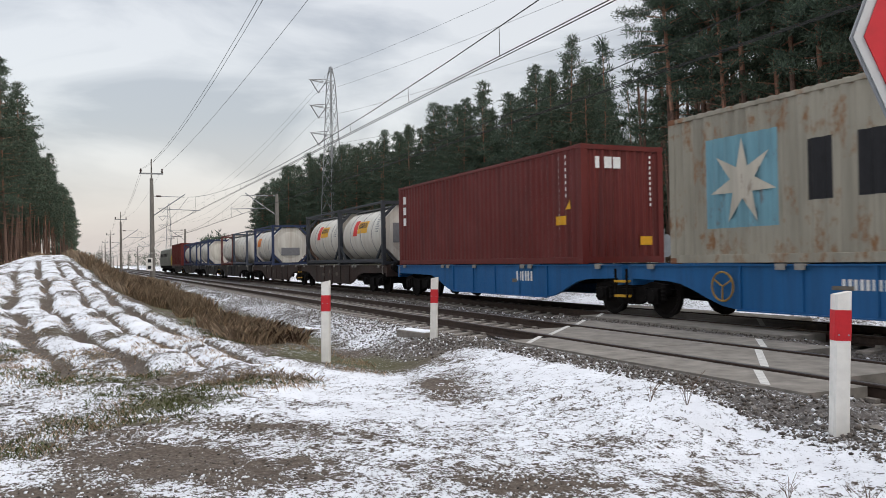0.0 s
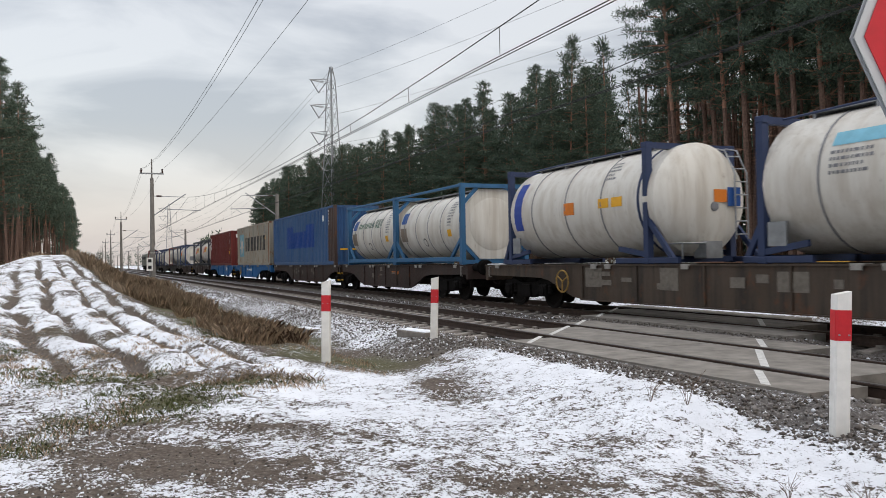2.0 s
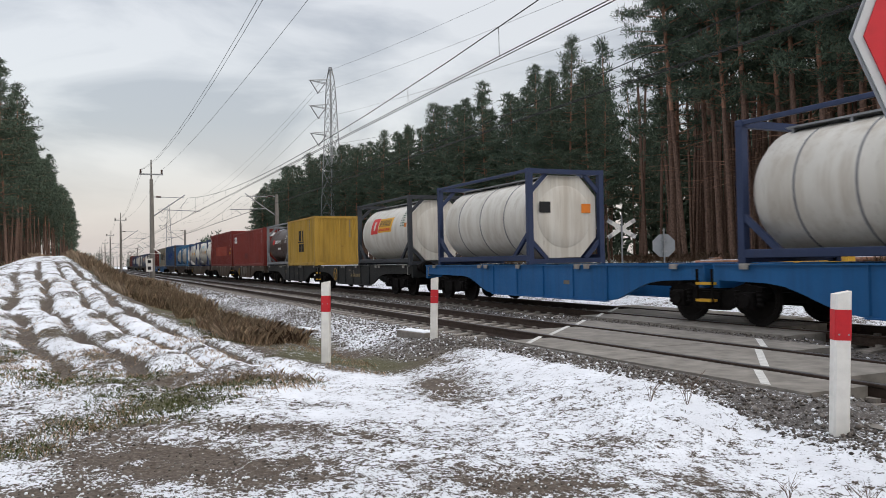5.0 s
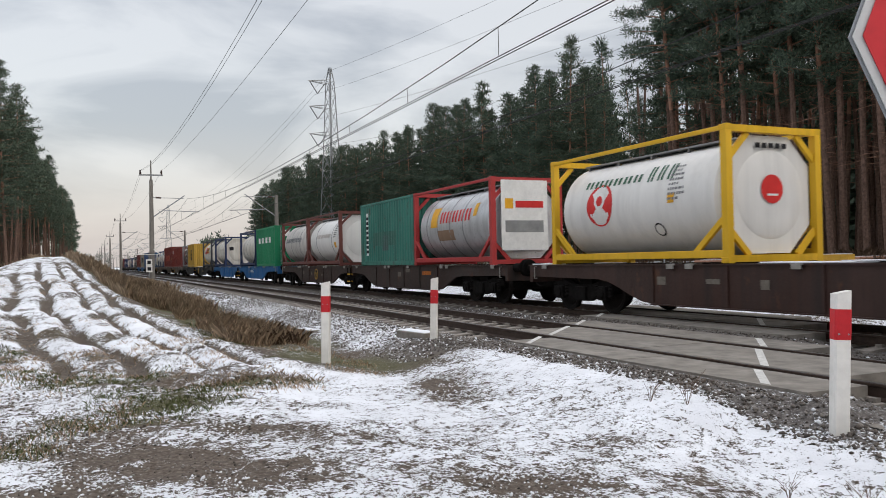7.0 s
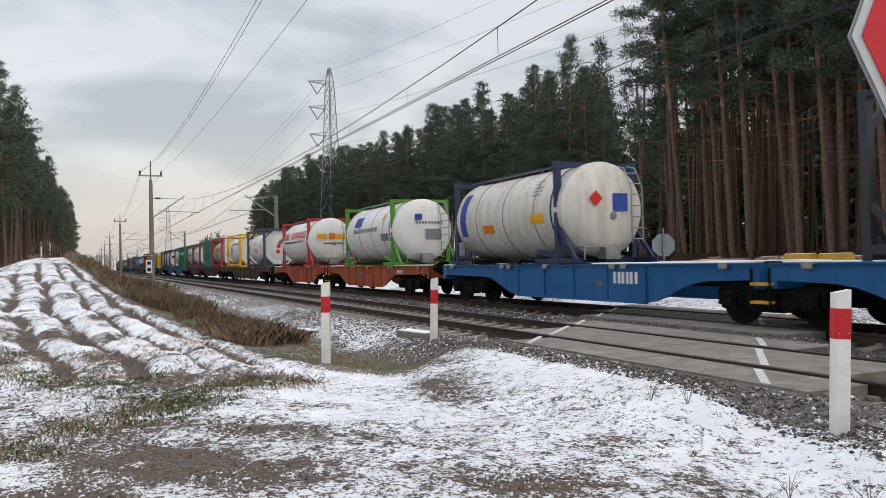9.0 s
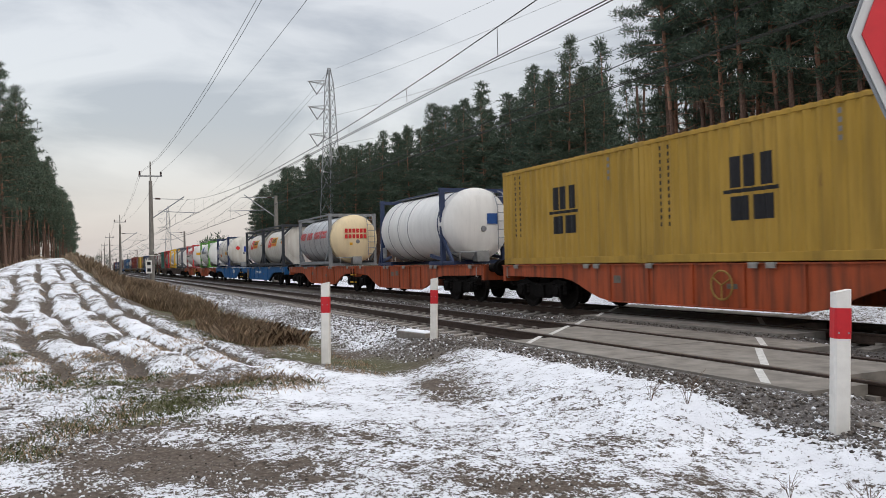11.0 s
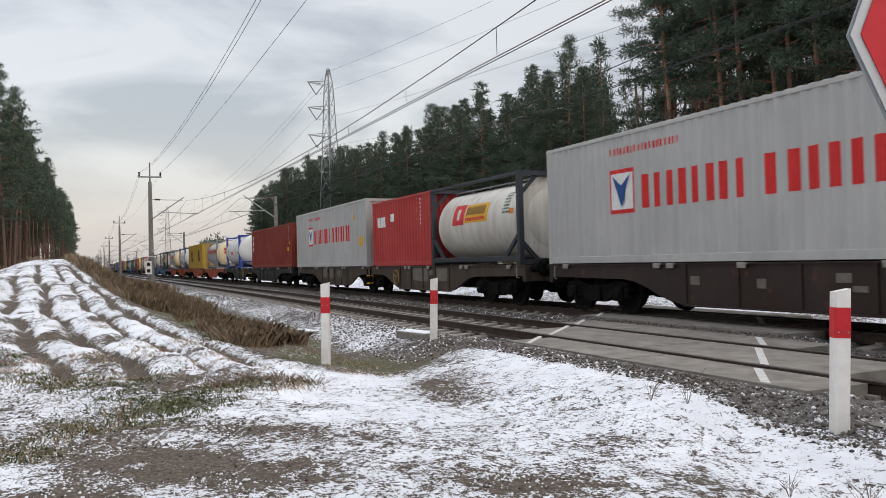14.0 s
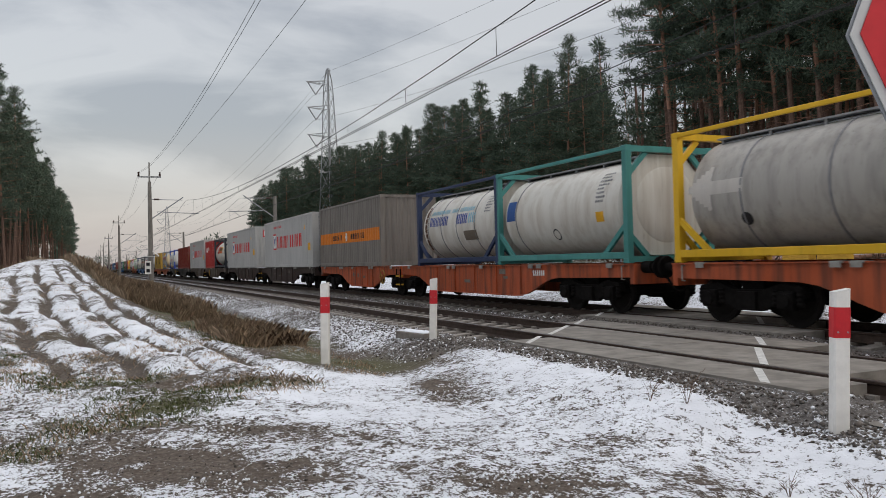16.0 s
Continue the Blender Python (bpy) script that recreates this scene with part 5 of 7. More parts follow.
for k, s in enumerate((16.6, 22.62)):
    t = tank_container(F_BLUE, TANK_WHITE, "off-white tank container in a blue frame", G_TANK, s, bands=(0.9, 2.0, 3.1, 4.2))
    wrap(t, BLUE_MARK, 0.55, 1.05, 12, 34, "logo_panel", "blue logo mark")
    wrap(t, paint((0.19, 0.15, 0.11), 0.1, 0.3), 0.5, 1.1, -22, 4, "data_panel", "brown data plate")
    if k == 0:
        wrap_word(t, GREEN_MARK, 1.3, letters(6, 0.25), 0.09, 14, 26)
        wrap_word(t, GREEN_MARK, 3.45, letters(3, 0.2), 0.10, 12, 32)
    fine_print(t, 4.75, 44, 9, seed=k + 4)
    wrap(t, YELLOW_MARK, 4.75, 5.05, -18, -6, "warning_label")
    wrap_disc(t, BLACK_MARK, 2.7, -26, 0.16, out=0.006)
    wrap_disc(t, TANK_WHITE, 2.7, -26, 0.125, out=0.009)

# brown sixty-foot wagon with two wide tanks
rigid(29.6, 49.1, W_TAN, "brown four-axle container wagon with grey data panels and a yellow handwheel", wheel_at=4.3, plates=12, snow=((0.2, 1.3),))
for k, s in enumerate((31.75, 40.8)):
    t = tank_container(F_NAVY, TANK_WHITE, "white wide tank container with dished ends in a navy frame", G_TANK, s, end="dome", over=0.75, radius=1.22, bands=(1.3, 2.9, 4.4), ladder=True, brace=False)
    if k == 0:
        wrap(t, F_ROYAL, 0.35, 0.75, -22, 42, "logo_panel", "tall navy logo board")
    else:
        wrap(t, SKY_MARK, 1.5, 2.5, 24, 36, "logo_panel", "pale blue logo mark")
        fine_print(t, 1.5, 20, 4, wide=1.0, seed=9)
    wrap(t, ORANGE_MARK, 2.85, 3.3, -8, 6, "hazard_plate", "orange hazard plate")
    fine_print(t, 4.4, 50, 5, seed=11)
    for a, b in ((4.3, 4.7), (4.8, 5.2)):
        wrap(t, YELLOW_MARK, a, b, -4, 6, "warning_label")
    end_panel(t, ORANGE_MARK, 1.25, 1.6, 1.28, 1.55, t["x1"] + 0.01, "hazard_plate", "orange hazard plate")
    end_panel(t, BLUE_MARK, 1.62, 1.98, 1.2, 1.6, t["x1"] + 0.01, "placard", "blue and white placard")

# tan wagon
articulated(49.1, 62.27, 75.45, W_TAN, "dirty tan articulated container wagon", plates_1=6, plates_2=7, wheel_at_2=3.2)
t = maroon_box(49.69, paint((0.16, 0.020, 0.015), 0.12, 0.3), "red-brown corrugated box container with white lettering bars")
side_panel(t, paint((0.29, 0.05, 0.03), 0.05, 0.1), 3.4, 9.4, 0.9, 1.7, y=-0.001, name="overpaint", label="brighter repainted patch")
t = box_container(L40, 2.591, RED_BOX, "light red box container with a grey sign and ladder end", G_BOX, 62.7, end="doors")
side_panel(t, WHITE_MARK, 0.55, 1.75, 1.80, 2.28, name="sign_board", label="white sign board")
strip_marks(t, GREY_MARK, 0.7, 1.95, letters(6, 0.12), 0.18, 0.04, -0.008)
side_panel(t, MAROON, 5.0, 6.4, 0.55, 0.95, y=-0.001, name="overpaint")
vertical_code(t, L40 - 1.1, 2.591, 13)
vertical_code(t, L40 - 0.72, 2.591, 6)
end_panel(t, WHITE_MARK, 0.45, 1.05, 2.0, 2.25, L40 + 0.03, "sign_board")

# black wagon, half empty
articulated(75.45, 88.95, 102.4, W_BLACK, "black articulated container wagon, its second half partly empty", snow_2=((0.3, 6.2),), wheel_at_2=3.0,
            marks_2=(5.2, -0.5, letters(8, 0.15), 0.14), mark_mat_2=paint((0.30, 0.22, 0.10), 0.1, 0.3), plates_1=2, plates_2=2)
t = tank_container(F_GREY, TANK_BROWN, "dark brown tank container in a grey frame, snow on top", G_TANK, 76.1, bands=(2.0, 4.0), bands_mat=TANK_BROWN)
wrap(t, RED_MARK, 1.5, 1.95, 4, 18, "logo_panel", "red logo square")
wrap_word(t, WHITE_MARK, 2.1, letters(8, 0.15), 0.05, 6, 16)
fine_print(t, 4.75, 46, 8, WHITE_MARK, seed=8)
wrap(t, WHITE_MARK, 2.9, 3.7, -14, -8, "label_plate")
wrap(t, SNOW, 0.5, 2.2, 62, 82, "snow_patch", "snow on the tank top", 0.012)
wrap(t, SNOW, 2.5, 5.5, 64, 86, "snow_patch", "snow on the tank top", 0.012)
wrap(t, paint((0.22, 0.12, 0.06), 0.1, 0.3), 0.35, 0.75, -32, -18, "label_plate")


def yellow_box(s):
    t = box_container(L20, 2.591, YELLOW_BOX, "ochre yellow box container with a black logo", G_BOX, s)
    for i in range(3):
        side_panel(t, BLACK_MARK, 2.55 + i * 0.37, 2.55 + i * 0.37 + 0.27, 1.36, 1.93, name="lettering")
    side_panel(t, BLACK_MARK, 2.42, 3.72, 1.26, 1.33, name="lettering")
    for i in range(2):
        side_panel(t, BLACK_MARK, 2.55 + i * 0.56, 2.55 + i * 0.56 + 0.46, 0.76, 1.20, name="lettering")
    vertical_code(t, 0.60, 2.591, 12, mat=BLACK_MARK)
    vertical_code(t, 0.85, 2.591, 12, mat=BLACK_MARK)
    vertical_code(t, 4.9, 2.591, 4, mat=GREY_MARK)
    end_code(t, L20, 2.591, GREY_MARK, 1.9, 8)
    return t


yellow_box(82.18)


def stolt_like(s):
    t = tank_container(F_DARK, TANK_WHITE, "white tank container with yellow logo panel in a dark frame", G_TANK, s, bands=())
    wrap(t, YELLOW_MARK, 2.43, 3.97, 2, 32, "logo_panel", "yellow logo panel")
    wrap(t, RED_MARK, 1.54, 2.37, 0, 34, "logo_panel", "red logo mark")
    wrap(t, TANK_WHITE, 1.86, 2.06, 8, 26, "logo_panel", out=0.010)
    wrap_word(t, BLACK_MARK, 2.52, letters(5, 0.2), 0.06, 14, 28, out=0.010)
    wrap_word(t, RED_MARK, 2.5, letters(11, 0.09), 0.03, 5, 10, out=0.010)
    fine_print(t, 4.9, 44, 7, GREEN_MARK, seed=13)
    wrap(t, ORANGE_MARK, 5.3, 5.55, 8, 16, "hazard_plate")
    return t


stolt_like(95.5)

# blue wagon with three loads
articulated(102.4, 116.9, 131.5, W_BLUE, "blue articulated container wagon under tanks", marks_2=(4.6, -0.42, letters(5, 0.2), 0.18), plates_1=1, plates_2=1)
t = tank_container(F_NAVY, TANK_WHITE, "white tank container with an octagonal end and hazard labels", G_TANK, 104.2)
end_panel(t, BLACK_MARK, 0.4, 0.75, 1.4, 1.7, L20 - 0.10, "placard")
end_panel(t, ORANGE_MARK, 1.75, 2.05, 1.4, 1.65, L20 - 0.10, "placard")
t = tank_container(F_NAVY, TANK_WHITE, "white tank container with dished ends in a navy frame", G_TANK, 117.7, end="dome", over=0.3, bands=(1.2, 2.4, 3.6, 4.8))
t = box_container(L20, 2.591, GREEN_BOX, "bright green box container with white lettering", G_BOX, 124.3, end="doors")
strip_marks(t, WHITE_MARK, 0.8, 1.55, letters(9, 0.32), 0.36, 0.12, -0.006)
end_panel(t, WHITE_MARK, 0.45, 0.95, 1.9, 2.3, L20 + 0.03, "emblem")

# dark brown wagon
articulated(131.5, 146.1, 161.3, W_BROWN, "dark brown articulated container wagon with a brake handwheel", wheel_at_1=8.2, marks_2=(8.2, -0.33, letters(5, 0.12), 0.12), mark_mat_2=ORANGE_MARK, plates_2=2)
t = tank_container(F_BROWN, TANK_GREY, "grimy grey tank container in a red-brown frame", G_TANK, 132.4, bands=(2.0, 4.0))
wrap_word(t, F_SLATE, 0.8, letters(8, 0.34), 0.12, 4, 16)
t = tank_container(F_BROWN, TANK_CLEAN, "white tank container in a red-brown frame", G_TANK, 138.44, bands=(1.6, 4.4))
wrap_word(t, paint((0.45, 0.40, 0.36), 0.1, 0.3), 1.7, letters(9, 0.22), 0.06, 6, 15)
fine_print(t, 4.7, 44, 8, BLACK_MARK, seed=17)
wrap(t, YELLOW_MARK, 4.8, 5.1, -20, -6, "warning_label")
t = box_container(L20, 2.591, TEAL_BOX, "scuffed teal green box container with a vertical white board", G_BOX, 147.7)
side_panel(t, WHITE_MARK, 0.62, 0.98, 0.42, 2.2, name="sign_board", label="vertical white sign board")
for i in range(8):
    side_panel(t, BLACK_MARK, 0.70, 0.90, 0.52 + i * 0.2, 0.52 + i * 0.2 + 0.12, y=-0.009, name="lettering")
side_panel(t, paint((0.04, 0.13, 0.10), 0.3, 0.4), 1.6, 4.2, 0.8, 1.35, y=-0.001, name="overpaint", label="darker repaired patches")
side_panel(t, paint((0.07, 0.12, 0.11), 0.3, 0.4), 2.7, 3.3, 0.6, 1.2, y=-0.002, name="overpaint")
vertical_code(t, 4.7, 2.591, 9, mat=TEAL_BOX)
t = tank_container(F_RED, TANK_STEEL, "polished steel tank container with red lettering in a red frame", G_TANK, 153.8, bands=(1.0, 1.9, 2.9, 3.9), bands_mat=GALV)
wrap(t, YELLOW_MARK, 1.35, 1.95, 0, 36, "lettering", "large yellow initial")
wrap_word(t, RED_MARK, 2.12, letters(5, 0.36), 0.12, 6, 26)
wrap(t, paint((0.26, 0.17, 0.11), 0.1, 0.3), 1.9, 3.2, -24, -6, "data_panel", "brown data plate")
wrap(t, YELLOW_MARK, 4.6, 4.85, 12, 34, "warning_label")
end_panel(t, WHITE_MARK, 0.32, 1.9, 0.42, 2.5, L20 + 0.012, "end_board", "white end board")
end_panel(t, YELLOW_MARK, 0.45, 0.72, 1.65, 1.95, L20 + 0.018, "lettering")
end_panel(t, RED_MARK, 0.8, 1.75, 1.68, 1.88, L20 + 0.018, "lettering")
end_panel(t, GALV, 0.45, 1.75, 0.95, 1.3, L20 + 0.018, "end_board")

# brown sixty-foot wagon
rigid(161.3, 181.0, paint((0.046, 0.022, 0.017), 0.45, 0.7), "rust-brown four-axle container wagon, deck partly snowy", plates=5, snow=((8.0, 9.9), (0.2, 1.0)))
t = tank_container(F_YELLOW, TANK_CLEAN, "white tank container with red discs in a yellow frame", G_TANK, 163.14, bands=())
wrap_disc(t, RED_MARK, 1.93, 4, 0.5, "emblem", "round red emblem")
wrap_disc(t, WHITE_MARK, 1.93, 9, 0.2, "emblem", out=0.010)
wrap_disc(t, RED_MARK, 1.93, 9, 0.12, "emblem", out=0.013)
wrap_word(t, WHITE_MARK, 1.58, letters(8, 0.06), 0.03, -9, -5, out=0.010)
wrap_word(t, GREEN_MARK, 1.25, letters(6, 0.26), 0.10, 26, 36)
wrap_word(t, GREEN_MARK, 3.55, letters(3, 0.18), 0.14, 24, 44)
fine_print(t, 4.3, 40, 8, seed=21)
wrap(t, YELLOW_MARK, 4.3, 4.5, -2, 8, "warning_label")
wrap_disc(t, BLACK_MARK, 3.9, -30, 0.16)
wrap_disc(t, TANK_CLEAN, 3.9, -30, 0.125, out=0.009)
disc = Build()
disc.v = [(L20 - 0.09, 1.22 + 0.28 * math.cos(i * math.pi / 12), 1.40 + 0.28 * math.sin(i * math.pi / 12)) for i in range(24)]
disc.f = [tuple(range(24))]
part("emblem", disc.mesh("emblem", RED_MARK), t, label="round red emblem")
end_panel(t, WHITE_MARK, 1.08, 1.36, 1.27, 1.31, L20 - 0.08, "lettering")
for i in range(5):
    end_panel(t, BLACK_MARK, 0.82 + i * 0.17, 0.94 + i * 0.17, 2.18, 2.28, L20 - 0.10, "code_mark")
t = tank_container(F_SLATE, TANK_CLEAN, "white tank container with hazard diamonds in a slate frame", G_TANK, 172.45, bands=(0.9, 2.2))
for x, a in ((2.5, 14), (2.5, -10), (3.0, -16)):
    wrap(t, RED_MARK if a != 14 else ORANGE_MARK, x, x + 0.3, a, a + 12, "hazard_plate")
wrap(t, YELLOW_MARK, 0.5, 0.75, -10, 22, "lettering")
fine_print(t, 4.2, 40, 7, seed=23)
for y, z in ((1.05, 1.38), (1.0, 1.02), (1.3, 1.75), (1.15, 1.62)):
    dm = Build().add([(L20 - 0.09, y - 0.17, z), (L20 - 0.09, y, z - 0.17), (L20 - 0.09, y + 0.17, z), (L20 - 0.09, y, z + 0.17)], [(0, 1, 2, 3)])
    part("hazard_plate", dm.mesh("hazard_plate", RED_MARK if z < 1.5 else GREY_MARK), t, label="diamond hazard plate")

# orange wagon
articulated(181.0, 194.1, 207.3, W_ORANGE, "orange articulated container wagon, snow on the deck", snow_1=((0.2, 2.0),), snow_2=((0.3, 2.6), (9.2, 12.2)), wheel_at_1=10.2, plates_1=2, plates_2=2, marks_2=(9.4, -0.30, [0.16, 0.16, 0.16], 0.14))
t = tank_container(F_RED, TANK_CLEAN, "white wide tank container with red lettering in a red frame", G_TANK, 184.3, end="dome", over=0.75, radius=1.22, bands=(), ladder=True, brace=False)
wrap_word(t, RED_MARK, 0.2, letters(11, 0.36, (3,)), 0.12, 8, 28)
wrap(t, BLACK_MARK, 0.6, 3.6, -2, 2, "lettering", "black underline bar")
wrap_word(t, GREY_MARK, 3.75, letters(9, 0.1), 0.04, -2, 4)
wrap(t, YELLOW_MARK, 4.2, 4.5, 40, 50, "warning_label")
for y in (0.62, 1.6):
    end_panel(t, YELLOW_MARK, y - 0.28, y + 0.28, 1.45, 1.7, t["x1"] + 0.015, "emblem", "golden wing mark")
end_panel(t, ORANGE_MARK, 0.98, 1.32, 1.42, 1.76, t["x1"] + 0.02, "emblem")
for i in range(9):
    end_panel(t, BLACK_MARK, 0.7 + i * 0.12, 0.78 + i * 0.12, 1.18, 1.26, t["x1"] + 0.015, "lettering")
t = tank_container(F_GREEN, TANK_CLEAN, "white wide tank container with blue logo in a green frame", G_TANK, 197.2, end="dome", over=0.75, radius=1.22, bands=(2.0, 3.6, 5.0), ladder=True, brace=False)
wrap(t, F_ROYAL, 1.25, 2.2, 14, 36, "logo_panel", "blue flag logo")
wrap_word(t, BLACK_MARK, 1.2, letters(3, 0.22), 0.06, 2, 11)
wrap_word(t, GREY_MARK, 2.15, letters(9, 0.18), 0.06, 2, 10)
wrap(t, YELLOW_MARK, 4.75, 5.05, 22, 34, "warning_label")
wrap(t, GREY_MARK, 4.7, 5.6, -18, -4, "data_panel")
end_panel(t, F_ROYAL, 0.72, 1.02, 1.75, 1.98, t["x1"] + 0.015, "logo_panel")
for i in range(9):
    end_panel(t, GREY_MARK, 0.75 + i * 0.13, 0.84 + i * 0.13, 1.6, 1.69, t["x1"] + 0.015, "lettering")
end_panel(t, GREY_MARK, 1.15, 1.8, 1.0, 1.4, t["x1"] + 0.015, "data_panel")

# blue wagon
articulated(207.3, 221.7, 236.7, W_BLUE, "blue articulated container wagon, snow on the empty deck", snow_1=((8.6, 13.3), (0.2, 1.2)), snow_2=((0.3, 2.2),),
            marks_1=(9.4, -0.44, [0.26, 0.26, 0.26], 0.26), wheel_at_2=2.6, marks_2=(5.2, -0.42, letters(9, 0.17), 0.17), plates_1=1, plates_2=1)
t = tank_container(F_NAVY, TANK_WHITE, "white wide tank container with blue boards in a navy frame", G_TANK, 209.05, end="dome", over=0.75, radius=1.22, bands=(1.5, 3.2, 4.9), ladder=True, brace=False)
wrap(t, F_ROYAL, 0.4, 0.8, -24, 42, "logo_panel", "tall blue logo board")
wrap(t, ORANGE_MARK, 1.9, 2.6, -22, -10, "hazard_plate", "orange hazard plate")
wrap(t, YELLOW_MARK, 4.7, 5.4, -14, -2, "warning_label")
fine_print(t, 4.7, 44, 5, seed=27)
rd = Build().add([(t["x1"] + 0.015, 0.55, 1.62), (t["x1"] + 0.015, 0.75, 1.42), (t["x1"] + 0.015, 0.95, 1.62), (t["x1"] + 0.015, 0.75, 1.82)], [(0, 1, 2, 3)])
part("hazard_plate", rd.mesh("hazard_plate", RED_MARK), t, label="red hazard diamond")
end_panel(t, F_ROYAL, 1.25, 1.7, 1.3, 1.75, t["x1"] + 0.015, "placard", "blue placard")
stolt_like(223.65)
stolt_like(229.75)

# orange wagons
articulated(236.7, 249.9, 263.1, W_ORANGE, "orange articulated container wagon under two tanks", plates_1=2, plates_2=2)


def cream_ended(s):
    t = tank_container(F_GREY, TANK_STEEL, "steel tank container with red lettering and a cream end", G_TANK, s, end="dome", over=0.75, radius=1.18, bands=(1.0, 2.1, 3.2, 4.3), bands_mat=GALV, ladder=True, end_mat=TANK_CREAM, brace=True)
    wrap_word(t, RED_MARK, 0.3, letters(15, 0.26, (3, 7)), 0.08, 4, 23)
    for k, n in ((1.62, 6), (1.34, 6)):
        for i in range(n):
            end_panel(t, RED_MARK, 0.62 + i * 0.19, 0.76 + i * 0.19, k, k + 0.2, t["x1"] + 0.015, "lettering")
    end_panel(t, YELLOW_MARK, 0.85, 1.0, 1.02, 1.14, t["x1"] + 0.012, "warning_label")
    return t


cream_ended(240.0)
t = tank_container(F_NAVY, TANK_CLEAN, "white wide tank container with dished ends in a navy frame", G_TANK, 253.5, end="dome", over=0.75, radius=1.22, bands=(1.0, 2.0, 3.0), ladder=True, brace=False)
end_panel(t, BLUE_MARK, 1.4, 1.8, 1.35, 1.7, t["x1"] + 0.015, "placard")
articulated(263.1, 277.4, 290.2, W_ORANGE, "orange articulated container wagon, snow on the deck end", snow_2=((0.3, 2.0), (8.9, 11.8)), wheel_at_1=8.6, plates_1=2, plates_2=3)
yellow_box(263.9)
yellow_box(269.97)
cream_ended(279.73)

# black wagon
articulated(290.2, 302.3, 315.9, W_BLACK, "black articulated container wagon with a brown handwheel", wheel_at_1=8.6, plates_1=5, plates_2=4, snow_1=((8.4, 11.3),))
t = tank_container(F_ROYAL, TANK_CLEAN, "clean white wide tank container in a royal blue frame", G_TANK, 291.6, end="dome", over=0.75, radius=1.22, bands=(1.1, 2.2, 3.3, 4.6), brace=False)
for x in (2.5, 2.95):
    wrap(t, RED_MARK, x, x + 0.35, -14, -3, "hazard_plate", "red hazard plate")
wrap(t, YELLOW_MARK, 5.0, 5.5, -10, -4, "warning_label")
fine_print(t, 4.7, 36, 4, BLACK_MARK, seed=31)
rd = Build().add([(t["x1"] + 0.012, 1.42, 1.22), (t["x1"] + 0.012, 1.58, 1.06), (t["x1"] + 0.012, 1.74, 1.22), (t["x1"] + 0.012, 1.58, 1.38)], [(0, 1, 2, 3)])
part("hazard_plate", rd.mesh("hazard_plate", RED_MARK), t, label="red hazard diamond")
part("end_rail", Build().path([(L20 + 0.55, 0.1, 0.5), (L20 + 0.8, 0.1, 0.5), (L20 + 0.8, 2.33, 0.5), (L20 + 0.55, 2.33, 0.5)], 0.045).path([(L20 + 0.8, 0.1, 0.5), (L20 + 0.8, 0.1, 0.03)], 0.05).path([(L20 + 0.8, 2.33, 0.5), (L20 + 0.8, 2.33, 0.03)], 0.05).box(L20 - 0.1, L20 + 0.85, 0.02, 0.14, 0.0, 0.1).box(L20 - 0.1, L20 + 0.85, 2.3, 2.42, 0.0, 0.1).mesh("end_rail", F_ROYAL), t, label="royal blue end rail")
maroon_box(303.05, paint((0.205, 0.028, 0.017), 0.12, 0.3), "low red-brown corrugated box container with white lettering bars", 2.591)


def grey_box(s, end="panel"):
    t = box_container(L40, 2.896, GREY_BOX, "pale grey box container with red lettering bars and red logo", G_BOX, s, end=end)
    side_panel(t, RED_MARK, 2.60, 3.50, 1.10, 2.08, name="logo_panel", label="red logo frame")
    side_panel(t, WHITE_MARK, 2.69, 3.41, 1.19, 1.99, y=-0.008, name="logo_panel")
    poly_mark(t, BLUE_MARK, [(2.74, 1.94), (3.05, 1.24), (3.36, 1.94), (3.05, 1.72)], -0.010)
    word_blocks(t, RED_MARK, 3.74, 6.6, 1.17, 1.88, [1, 1, 1, 1], 0.16)
    word_blocks(t, RED_MARK, 7.1, 9.83, 1.17, 1.88, [1.15, 0.35, 1, 1], 0.16)
    strip_marks(t, RED_MARK, 2.6, 2.40, letters(14, 0.11), 0.15, 0.06, -0.006)
    poly_mark(t, YELLOW_MARK, [(L40 - 1.85, 2.05), (L40 - 1.5, 2.05), (L40 - 1.67, 2.35)], name="warning_label")
    side_panel(t, YELLOW_MARK, L40 - 0.98, L40 - 0.6, 0.9, 1.3, name="warning_label", label="yellow height warning label")
    for x in (L40 - 1.25, L40 - 1.05):
        vertical_code(t, x, 2.896, 9, mat=GREY_MARK, w=0.04)
    end_panel(t, RED_MARK, 0.55, 0.9, 2.15, 2.62, L40 + 0.03, "logo_panel")
    end_panel(t, WHITE_MARK, 0.6, 0.85, 2.22, 2.55, L40 + 0.034, "logo_panel")
    end_panel(t, YELLOW_MARK, 1.45, 1.68, 2.28, 2.55, L40 + 0.03, "warning_label")
    end_panel(t, YELLOW_MARK, 1.55, 1.85, 0.65, 1.1, L40 + 0.03, "warning_label")
    end_code(t, L40, 2.896, GREY_MARK, 2.0, 10)
    return t


articulated(315.9, 329.1, 342.5, W_TAN, "dirty tan articulated container wagon", plates_1=6, plates_2=6, wheel_at_2=3.0)
grey_box(316.5)
t = box_container(L20, 2.591, BRIGHT_RED, "bright red box container with white lettering bars", G_BOX, 329.55)
for i, w in enumerate((0.3, 0.3, 0.14)):
    side_panel(t, WHITE_MARK, 0.55 + i * 0.36, 0.55 + i * 0.36 + w, 1.55, 1.95, name="lettering")
side_panel(t, WHITE_MARK, 2.1, 2.45, 1.72, 2.02, name="sticker")
vertical_code(t, 4.75, 2.591, 11)
vertical_code(t, 5.1, 2.591, 7)
stolt_like(335.65)

